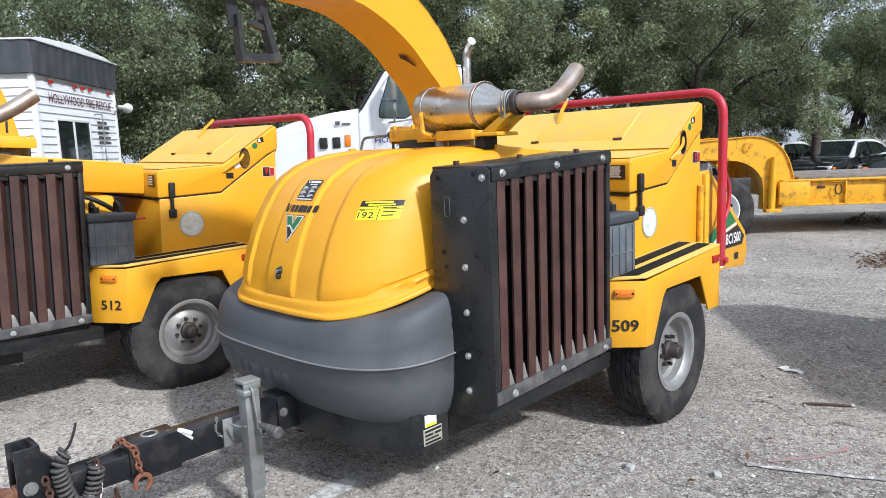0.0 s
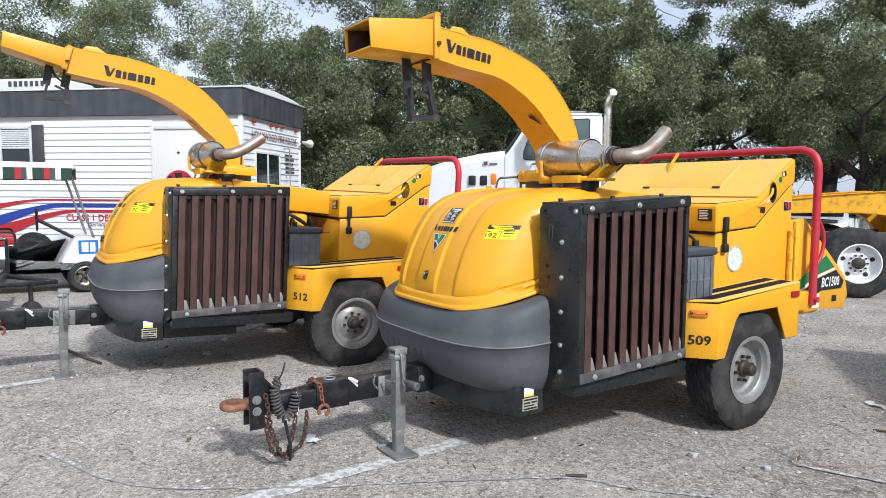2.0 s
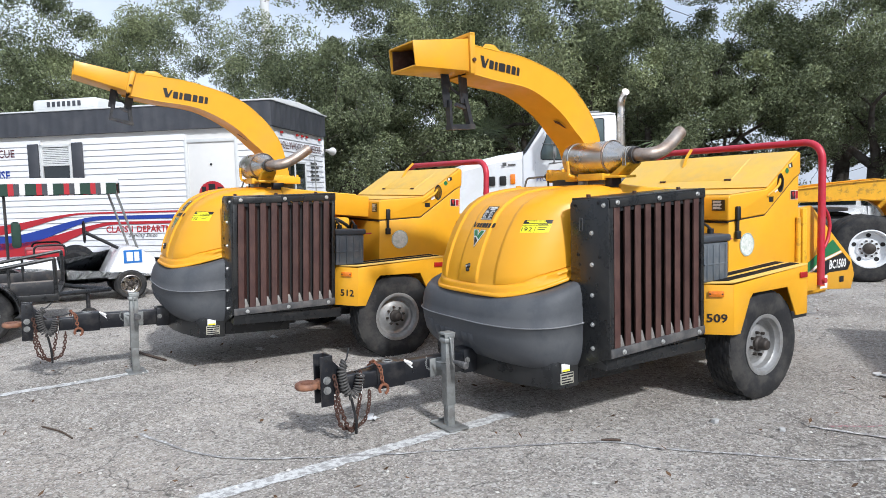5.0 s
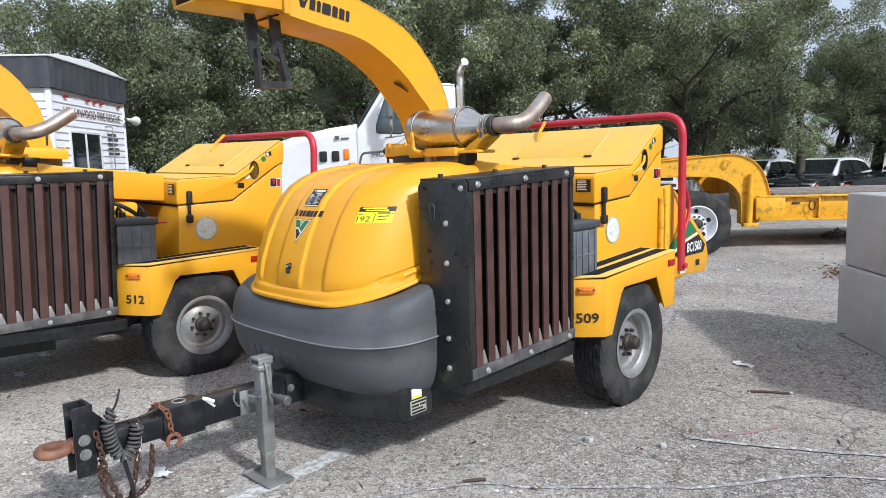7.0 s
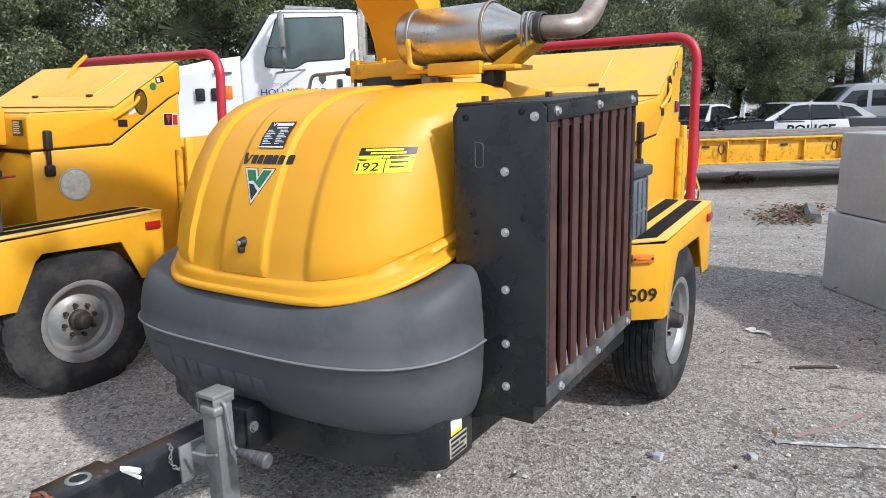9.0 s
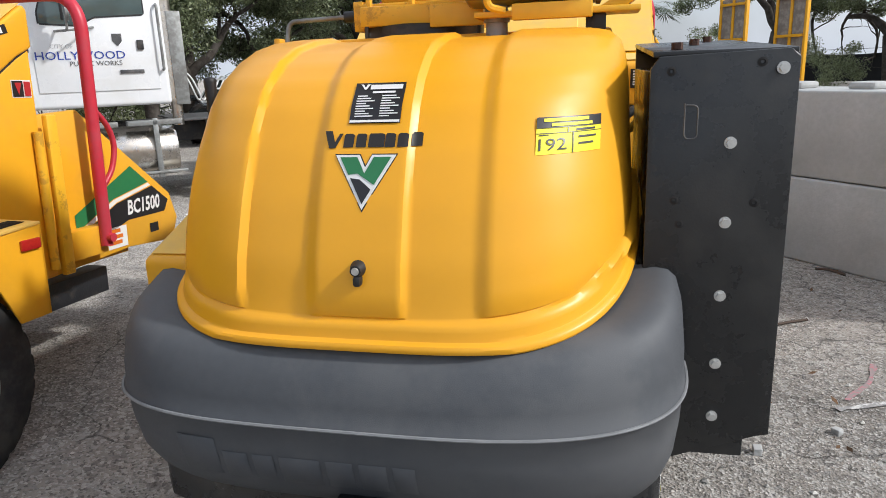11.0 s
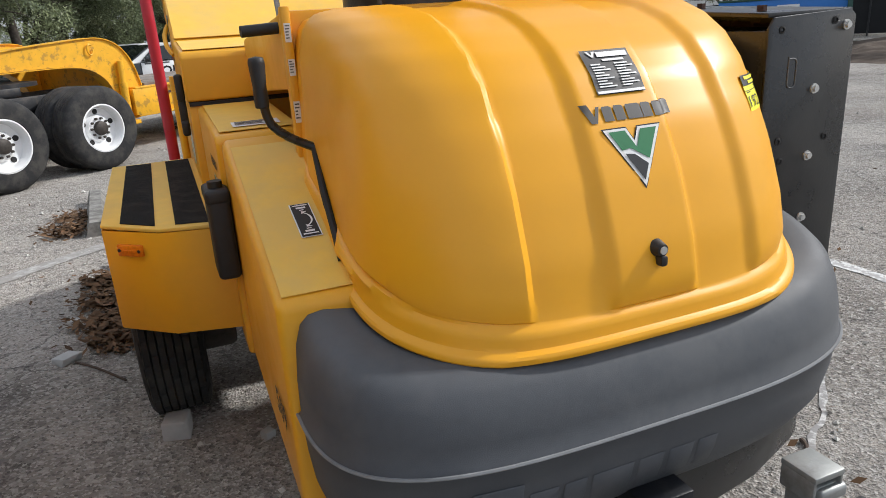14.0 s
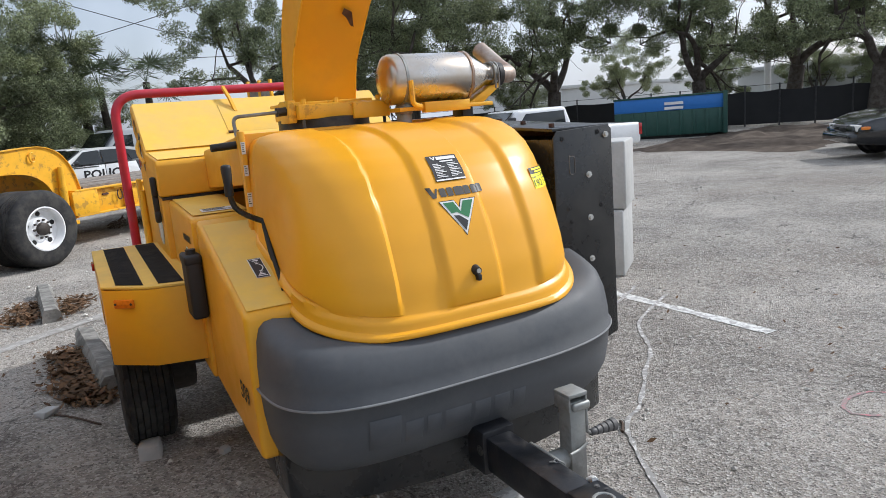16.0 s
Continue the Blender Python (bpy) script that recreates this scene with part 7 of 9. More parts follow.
    # hood with vents, marker and grille
    hood = loft([[Vector((x, y0, z0)), Vector((x, W - y0, z0)), Vector((x, W - y0, z1 - 0.14)), Vector((x, W - y0 - 0.16, z1)), Vector((x, y0 + 0.16, z1)), Vector((x, y0, z1 - 0.14))] for x, y0, z0, z1 in ((-5.355, 0.12, 1.15, 2.30), (-5.8, 0.16, 1.15, 2.25), (-6.4, 0.22, 1.1, 2.13), (-6.9, 0.30, 0.95, 1.98), (-7.1, 0.42, 0.9, 1.80))])
    hd = part("bonnet", bevel(hood, 0.04, 3, 25), WHITEPAINT, t, "white sloping bonnet", local=True)
    for i in range(2):
        part("bonnet_vent", bevel(box(-5.96 + i * 0.20, -5.84 + i * 0.20, 0.125, 0.19, 1.70, 1.87, 0), 0.02, 2), RADDARK, hd, local=True)
    part("side_lamp", bevel(box(-5.57, -5.48, 0.115, 0.18, 1.72, 1.90, 0), 0.015, 2), AMBER, hd, local=True)
    part("fender_arch", lathe([(0.56, 0.0), (0.62, 0.0), (0.64, 0.03), (0.64, 0.35), (0.60, 0.35)], (-6.25, 0.02, 0.52), "y", 40), WHITEPAINT, hd, local=True)
    bm = moved(flat([rect(-0.10, -0.03, -0.03, 0.03), rect(0.0, 0.13, -0.03, 0.0)]), facing((-5.60, 0.118, 2.08), (1, 0, 0), (0, 0, 1)))
    part("unit_mark", bm, RAILGREY, hd, "small grey unit mark of plain bars", smooth=0, local=True)
    part("bumper", bevel(box(-7.30, -7.07, 0.05, W - 0.05, 0.45, 0.85, 0), 0.05, 3), STEEL, t, local=True)
    # mirrors
    mr = part("mirror", tube(rounded([(-4.88, 0.08, 2.06), (-4.77, -0.22, 2.05), (-4.77, -0.24, 2.82), (-4.78, 0.10, 2.86)], 0.05), 0.014, 8), STEEL, t, "west-coast mirror on tubular arms", local=True)
    part("mirror_glass", bevel(box(-4.81, -4.73, -0.32, -0.14, 2.36, 2.80, 0), 0.02, 2), STEEL, mr, local=True)
    part("spot_mirror", lathe([(0.0, -0.02), (0.10, 0.0), (0.10, 0.03), (0.0, 0.04)], (-4.77, -0.23, 2.24), "x", 20), STEEL, mr, local=True)
    part("mirror_brace", tube([(-4.77, -0.23, 2.05), (-4.50, 0.08, 2.10)], 0.012, 8), STEEL, mr, local=True)
    part("mirror_brace", tube([(-4.77, -0.23, 2.36), (-5.0, 0.10, 2.42)], 0.010, 8), STEEL, mr, local=True)
    for x in (-4.72, -4.45):
        part("cab_lamp", lathe([(0.07, 2.88), (0.06, 2.94), (0.0, 2.97)], (x, 0.6, 0), "z", 16), AMBER, cab, local=True)
    part("roof_horn", tube([(-4.72, 0.40, 2.94), (-4.05, 0.40, 2.94)], [0.05, 0.02], 12), STEEL, cab, local=True)
    # exhaust stack
    part("exhaust_pipe", tube(curve_points([(-3.69, 0.35, 0.95), (-3.69, 0.35, 2.2), (-3.69, 0.35, 2.8), (-3.69, 0.36, 3.04), (-3.66, 0.28, 3.17), (-3.61, 0.18, 3.23)]), 0.065, 16), CHROME, t, "bright exhaust stack", local=True)
    part("stack_guard", box(-3.70, -3.54, 0.26, 0.30, 1.2, 2.3, 0.01), STEEL, t, local=True)
    # frame, tank, boxes
    part("frame_rail", join(box(-7.0, 0.75, 0.72, 0.80, 0.72, 0.98, 0.006), box(-7.0, 0.75, 1.60, 1.68, 0.72, 0.98, 0.006), box(-2.6, -2.5, 0.8, 1.6, 0.75, 0.95, 0.0), box(0.60, 0.72, 0.8, 1.6, 0.75, 0.95, 0.0)), BLACKW, t, local=True)
    part("deck_plate", box(-3.70, -1.9, 0.45, 1.95, 0.985, 1.01, 0.004), RAILGREY, t, local=True)
    part("fuel_tank", lathe([(0.0, -4.95), (0.29, -4.94), (0.31, -4.90), (0.31, -3.80), (0.29, -3.76), (0.0, -3.75)], (0, 0.42, 0.66), "x", 36), CHROME, t, "polished aluminium fuel tank", local=True)
    for x in (-4.7, -4.0):
        part("tank_step", join(box(x - 0.03, x + 0.03, 0.08, 0.14, 0.35, 1.06, 0.006), box(x - 0.30, x + 0.30, 0.06, 0.18, 0.40, 0.43, 0.006), box(x - 0.30, x + 0.30, 0.08, 0.26, 0.98, 1.04, 0.006)), STEEL, t, local=True)
    bx = part("step_box", bevel(box(-3.33, -2.90, 0.10, 0.60, 0.60, 1.01, 0), 0.015, 2), STEEL, t, "plain steel tool box with step", local=True)
    part("box_step", box(-3.36, -2.80, 0.04, 0.30, 0.43, 0.46, 0.004), STEEL, bx, local=True)
    part("box_hanger", tube([(-2.91, 0.12, 0.65), (-2.84, 0.08, 0.46)], 0.02, 8), BLACKW, bx, local=True)
    part("air_tank", lathe([(0.0, -2.40), (0.12, -2.38), (0.14, -2.34), (0.14, -1.85), (0.12, -1.82), (0.0, -1.80)], (0, 0.5, 0.62), "x", 24), BLACKW, t, local=True)
    part("mud_flap", bevel(box(-2.24, -1.83, 0.02, 0.06, 0.48, 1.06, 0), 0.015, 2), RAILGREY, t, "grey hanging mud flap", local=True)
    part("fifth_wheel", join(box(-0.75, -0.45, 0.75, 1.65, 1.0, 1.10, 0.01), lathe([(0.0, 1.10), (0.45, 1.10), (0.45, 1.15), (0.0, 1.16)], (-0.45, 1.2, 0), "z", 28)), BLACKW, t, local=True)
    # coiled air lines
    for k_ in range(2):
        hel = [Vector((-3.70 + 2.6 * i / 220, 0.9 + 0.3 * k_ + 0.06 * math.cos(i * 0.30), 1.60 - 0.35 * math.sin(math.pi * i / 220) + 0.06 * math.sin(i * 0.30) + 0.15 * math.sin(i * 0.12))) for i in range(221)]
        part("air_line", tube(hel, 0.012, 6), ROOFWHITE, t, "coiled air line", local=True)
    # wheels: tandem duals and the steering axle
    for x in (0.0, -1.28):
        road_wheel(t, x, 0.0, 0.53, 0.28, -1)
        road_wheel(t, x, 0.33, 0.53, 0.28, -1)
        road_wheel(t, x, W, 0.53, 0.28, 1)
        road_wheel(t, x, W - 0.33, 0.53, 0.28, 1)
        part("axle", cyl((x, 0.3, 0.51), (x, W - 0.3, 0.51), 0.09, 12), BLACKW, t, local=True)
    road_wheel(t, -6.25, 0.03, 0.51, 0.30, -1)
    road_wheel(t, -6.25, W - 0.03, 0.51, 0.30, 1)
    return t


tractor()


def lowboy():
    """Gooseneck trailer, in the tractor's own space: x along towards the rear."""
    t = thing("lowboy_trailer", "yellow gooseneck lowboy trailer with grey timber deck", "trailer", LOWBOY_AT, turn=LOWBOY_TURN)
    W = 2.5
    top = [(-2.3, 1.40), (-1.6, 1.45), (-0.9, 1.51), (-0.5, 1.56), (0.1, 1.61), (0.45, 1.635), (0.65, 1.635), (0.82, 1.60), (0.98, 1.52), (1.11, 1.38), (1.20, 1.20), (1.25, 1.02), (1.27, 0.92)]
    bot = [(0.98, 0.44), (0.80, 0.44), (0.795, 0.78), (0.76, 0.95), (0.68, 1.08), (0.56, 1.18), (0.40, 1.25), (0.22, 1.28), (-0.1, 1.29), (-0.9, 1.28), (-2.3, 1.26)]
    outline = top + [(1.27, 0.49)] + bot
    for y0, y1 in ((0.10, 0.30), (W - 0.40, W - 0.20)):
        bm = bmesh.new()
        g = part("gooseneck", prism(outline, "y", y0 + 0.02, y1 - 0.02, 0.0), LOWBOY, t, "arched yellow gooseneck beam", smooth=20, local=True)
        part("flange", sheet(lambda u, v, y0=y0, y1=y1: Vector((curve_at([(x, 0, z) for x, z in top], u).x, y0 - 0.01 + (y1 - y0 + 0.02) * v, curve_at([(x, 0, z) for x, z in top], u).z + 0.006)), 40, 1, 0.012), LOWBOY, g, local=True)
        part("flange", sheet(lambda u, v, y0=y0, y1=y1: Vector((curve_at([(x, 0, z) for x, z in bot[1:]], u).x, y0 - 0.01 + (y1 - y0 + 0.02) * v, curve_at([(x, 0, z) for x, z in bot[1:]], u).z - 0.006)), 40, 1, 0.012), LOWBOY, g, local=True)
    part("tow_ring", tube([(0.52 + 0.045 * math.cos(a), 0.095 - 0.01 * math.sin(a * 0.5), 1.485 + 0.07 * math.sin(a)) for a in [0.9 + k * 5.4 / 16 for k in range(17)]], 0.012, 8), LOWBOY, t, local=True)
    part("neck_plate", box(-2.3, 0.9, 0.30, W - 0.40, 1.40, 1.46, 0.006), LOWBOY, t, local=True)
    part("neck_wall", box(0.99, 1.05, 0.30, W - 0.40, 0.62, 1.40, 0.006), LOWBOY, t, local=True)
    part("ram_post", join(tube([(0.90, 0.06, 0.42), (0.92, 0.06, 1.0)], 0.06, 14), tube([(0.92, 0.06, 1.0), (0.935, 0.06, 1.30)], 0.045, 14), box(0.80, 1.06, 0.0, 0.14, 0.39, 0.45, 0.006)), LOWBOY, t, local=True)
    L = 8.9
    bm = join(box(1.05, L, 0.06, 0.10, 0.50, 0.90, 0.006), box(1.05, L, -0.02, 0.14, 0.885, 0.915, 0.006), box(1.05, L, -0.01, 0.14, 0.485, 0.515, 0.006))
    part("side_rail", bm, LOWBOY, t, "channel side rail", local=True)
    part("rail_box", box(1.0, 1.48, -0.015, 0.08, 0.515, 0.89, 0.006), LOWBOY, t, local=True)
    part("side_rail", join(box(1.05, L, W - 0.10, W - 0.06, 0.62, 0.90, 0.006), box(1.05, L, W - 0.14, W + 0.02, 0.885, 0.915, 0.006)), LOWBOY, t, local=True)
    for x in (2.05, 2.75, 3.45, 4.15, 4.85, 5.55):
        st = part("stiffener", join(box(x - 0.012, x + 0.012, -0.005, 0.06, 0.515, 0.884, 0.002), box(x - 0.22, x + 0.02, 0.0, 0.05, 0.86, 0.884, 0.002)), LOWBOY, t, local=True)
    for x in (1.93, 4.0, 5.3):
        part("chain_loop", tube([(x + 0.05 * math.cos(a), -0.005, 0.745 + 0.085 * math.sin(a)) for a in [2.0 + k * 5.4 / 16 for k in range(17)]], 0.011, 8), RUST, t, local=True)
    for x in (1.68, 3.1):
        part("hook_plate", box(x - 0.06, x + 0.06, 0.035, 0.062, 0.765, 0.80, 0.004), RUST, t, local=True)
    # deck planks along the trailer
    rnd = random.Random(5)
    n = 12
    for i in range(n):
        y0 = 0.15 + i * (W - 0.30) / n
        z = 0.935 + rnd.uniform(-0.008, 0.008)
        part("deck_plank", box(1.30 + rnd.uniform(0, 0.08), L, y0 + 0.006, y0 + (W - 0.30) / n - 0.006, z - 0.04, z + 0.012, 0.004, 1), DECKWOOD, t, local=True)
    part("cross_member", join(*[box(x, x + 0.08, 0.12, W - 0.12, 0.66, 0.86, 0) for x in (1.6, 2.8, 4.0, 5.2, 6.4)]), BLACKW, t, local=True)
    for x in (6.5, 7.7):
        for y, sd in ((0.15, -1), (W - 0.15, 1)):
            road_wheel(t, x, y, 0.40, 0.26, sd, RIMGREY)
    return t


lowboy()


def sedan(at, turn, label, door=WHITEPAINT, roof=WHITEPAINT, main=CARBLACK, police=True, bar=False):
    """A full-size four-door saloon. Own space: x forward, y to its left, built about its middle."""
    c = thing("police_car" if police else "car", label, "car", (at[0], at[1], ground_height(*at)), "parked police cars" if police else "", turn=turn)
    half = 0.96
    # lower body by stations along x: half-width, sill, belt
    st = [(-2.68, 0.80, 0.42, 0.80), (-2.60, 0.90, 0.30, 0.92), (-2.2, half, 0.24, 0.99), (-1.2, half + 0.01, 0.22, 0.98), (0.0, half + 0.01, 0.22, 0.96), (0.95, half, 0.22, 0.95), (1.6, half - 0.01, 0.24, 0.91), (2.3, 0.90, 0.28, 0.82), (2.58, 0.82, 0.32, 0.72), (2.66, 0.70, 0.40, 0.64)]
    rings = []
    for x, w, z0, z1 in st:
        rings.append([Vector((x, w * f, z0 + (z1 - z0) * g)) for f, g in ((-0.86, 0.0), (-0.97, 0.12), (-1.0, 0.45), (-0.985, 0.75), (-0.93, 0.96), (-0.80, 1.0), (0.80, 1.0), (0.93, 0.96), (0.985, 0.75), (1.0, 0.45), (0.97, 0.12), (0.86, 0.0))])
    body_ = part("body", loft(rings), main, c, "black painted body", smooth=50, local=True)
    gh = []
    for x, w, z in ((-2.0, 0.74, 0.97), (-1.35, 0.64, 1.38), (-0.9, 0.62, 1.45), (-0.1, 0.62, 1.47), (0.35, 0.63, 1.42), (1.15, 0.76, 0.95)):
        gh.append([Vector((x, -w - 0.10 * (z < 1), 0.90)), Vector((x, -w, z)), Vector((x, w, z)), Vector((x, w + 0.10 * (z < 1), 0.90))])
    part("roof", bevel(loft(gh), 0.05, 3, 30), roof, body_, local=True, smooth=50)
    for sd in (-1, 1):
        # doors, windows, mirror
        part("door", prism([(0.92, 0.30), (0.92, 0.92), (-0.12, 0.93), (-0.12, 0.28)], "y", sd * 0.966, sd * 0.978, 0.003), door, body_, local=True)
        part("door", prism([(-0.14, 0.28), (-0.14, 0.93), (-1.12, 0.95), (-1.22, 0.60), (-1.05, 0.34)], "y", sd * 0.966, sd * 0.978, 0.003), door, body_, local=True)

        def win(pts):
            return loft([[Vector((x, sd * (0.90 - 0.47 * (z - 0.93)) + sd * 0.012, z)) for x, z in pts], [Vector((x, sd * (0.90 - 0.47 * (z - 0.93)) - sd * 0.05, z)) for x, z in pts]])
        part("window", win([(0.86, 0.98), (0.38, 1.36), (-0.08, 1.39), (-0.08, 0.98)]), GLASS, body_, local=True)
        part("window", win([(-0.15, 0.98), (-0.15, 1.39), (-0.85, 1.37), (-0.98, 0.99)]), GLASS, body_, local=True)
        part("window", win([(-1.04, 1.0), (-0.93, 1.35), (-1.28, 1.28), (-1.55, 1.02)]), GLASS, body_, local=True)
        part("wing_mirror", bevel(box(0.68, 0.82, min(sd * 0.95, sd * 1.12), max(sd * 0.95, sd * 1.12), 0.96, 1.10, 0), 0.03, 2), CARBLACK, body_, local=True)
        part("headlamp", bevel(box(2.45, 2.62, min(sd * 0.42, sd * 0.80), max(sd * 0.42, sd * 0.80), 0.57, 0.70, 0), 0.02, 2), DOORPAINT, body_, "clear headlamp", local=True)
        part("turn_lamp", bevel(box(2.36, 2.54, min(sd * 0.79, sd * 0.865), max(sd * 0.79, sd * 0.865), 0.60, 0.665, 0), 0.015, 2), AMBER, body_, local=True)
        part("tail_lamp", bevel(box(-2.70, -2.58, min(sd * 0.5, sd * 0.82), max(sd * 0.5, sd * 0.82), 0.66, 0.84, 0), 0.02, 2), REDLENS, body_, local=True)
        if police and door is WHITEPAINT:
            bm = moved(text_mesh("POLICE", 0.36, 1.15, 0.05, 0.010), facing((-0.12, sd * 0.982, 0.66), (-sd, 0, 0), (0, 0, 1)))
            part("lettering", bm, DECALBLACK, body_, "black door lettering", smooth=0, local=True)
            part("print", moved(flat([rect(-0.5, 0.25, -0.02, 0.02)]), facing((0.32, sd * 0.982, 0.89), (-sd, 0, 0), (0, 0, 1))), RAILGREY, body_, smooth=0, local=True)
        for x in (1.62, -1.28):
            road_wheel(c, x, sd * 0.93, 0.34, 0.22, sd, STEEL, 0.21, 5, True, "steel wheel with bright centre cap")
            part("wheel_arch", lathe([(0.40, 0.0), (0.41, sd * 0.006), (0.37, sd * 0.012), (0.0, sd * 0.003)], (x, sd * 0.945, 0.34), "y", 32), BLACKW, body_, local=True)
    part("windscreen", loft([[Vector((1.10, -0.72, 0.97)), Vector((0.42, -0.60, 1.405)), Vector((0.42, 0.60, 1.405)), Vector((1.10, 0.72, 0.97))], [Vector((1.16, -0.72, 0.975)), Vector((0.45, -0.60, 1.425)), Vector((0.45, 0.60, 1.425)), Vector((1.16, 0.72, 0.975))]]), GLASS, body_, "dark windscreen", local=True)
    part("grille", bevel(box(2.55, 2.66, -0.36, 0.36, 0.55, 0.69, 0), 0.02, 2), RAILGREY, body_, local=True)
    part("bumper", bevel(box(2.55, 2.76, -0.80, 0.80, 0.34, 0.54, 0), 0.06, 3), main, body_, local=True)
    if bar:
        part("light_bar", bevel(box(-0.10, 0.16, -0.55, 0.55, 1.46, 1.57, 0), 0.03, 2), STEEL, body_, "roof light bar", local=True)
    return c


sedan((-0.60, 24.9), 199, "black and white police saloon with white doors", bar=False)
sedan((-3.9, 25.6), 262, "black police saloon with white roof facing the yard", door=CARBLACK)
sedan((-6.1, 25.6), 262, "black police saloon with white roof among others", door=CARBLACK)
sedan((-1.6, 29.6), 250, "black police saloon with white roof behind another", door=CARBLACK)
sedan((-8.5, 16.9), 290, "black saloon with white roof behind the tractor", door=CARBLACK)
sedan((-7.0, 19.6), 285, "white saloon parked under the trees", main=WHITEPAINT, police=False)
sedan((15.17, 6.78), 140, "black and white police saloon parked on the yard")
sedan((17.4, 8.1), 141, "black and white police saloon beside another on the yard")


def van(at, turn, label, material, pickup=False):
    c = thing("pickup_truck" if pickup else "van", label, "pickup truck" if pickup else "van", (at[0], at[1], ground_height(*at)), turn=turn)
    if pickup:
        prof = [(2.75, 0.42), (2.78, 0.85), (1.35, 1.00), (0.75, 1.55), (-0.55, 1.58), (-0.75, 1.03), (-2.8, 1.01), (-2.8, 0.45)]
    else:
        prof = [(2.6, 0.40), (2.65, 0.95), (1.75, 1.20), (1.10, 1.95), (0.8, 2.05), (-2.5, 2.05), (-2.65, 1.90), (-2.65, 0.45)]
    b = part("body", prism(prof, "y", -0.98, 0.98, 0.09, 3), material, c, local=True)
    for sd in (-1, 1):
        wins = [[(0.90, 1.04), (0.58, 1.46), (-0.48, 1.48), (-0.55, 1.04)]] if pickup else [[(1.55, 1.25), (1.05, 1.80), (0.55, 1.82), (0.55, 1.25)], [(0.40, 1.28), (0.40, 1.82), (-0.45, 1.82), (-0.45, 1.28)]]
        for w in wins:
            part("window", prism(w, "y", sd * 0.975, sd * 0.99, 0.004), GLASS, b, local=True)
        part("wing_mirror", bevel(box(0.95, 1.1, min(sd * 1.0, sd * 1.2), max(sd * 1.0, sd * 1.2), 1.18, 1.40, 0), 0.03, 2), BLACKW, b, local=True)
        for x in (1.75, -1.65):
            road_wheel(c, x, sd * 0.95, 0.37, 0.24, sd, STEEL, 0.21, 5)
        part("tail_lamp", box(-2.82 if pickup else -2.66, -2.72 if pickup else -2.56, min(sd * 0.86, sd * 0.98), max(sd * 0.86, sd * 0.98), 0.68, 0.98, 0.01), REDLENS, b, local=True)
    ws = [(1.42, 1.00), (0.84, 1.50), (0.81, 1.50), (1.36, 1.00)] if pickup else [(1.82, 1.22), (1.18, 1.93), (1.14, 1.93), (1.74, 1.22)]
    part("windscreen", prism([(x + 0.03, z + 0.02) for x, z in ws], "y", -0.82, 0.82, 0.0), GLASS, b, local=True)
    if pickup:
        part("rear_window", prism([(-0.60, 1.50), (-0.70, 1.10), (-0.75, 1.10), (-0.65, 1.52)], "y", -0.72, 0.72, 0.0), GLASS, b, local=True)
        part("bed_floor", box(-2.7, -0.85, -0.85, 0.85, 0.95, 1.015, 0.0), BLACKW, b, local=True)
    else:
        part("roof_vent", bevel(box(-0.9, -0.5, -0.3, 0.3, 2.05, 2.16, 0), 0.03, 2), WHITEPAINT, b, local=True)
    return c


van((1.2, 29.6), 205, "silver-grey panel van parked behind police cars", SILVER)
van((9.55, 14.6), 172, "white pickup truck parked on the yard", WHITEPAINT, True)


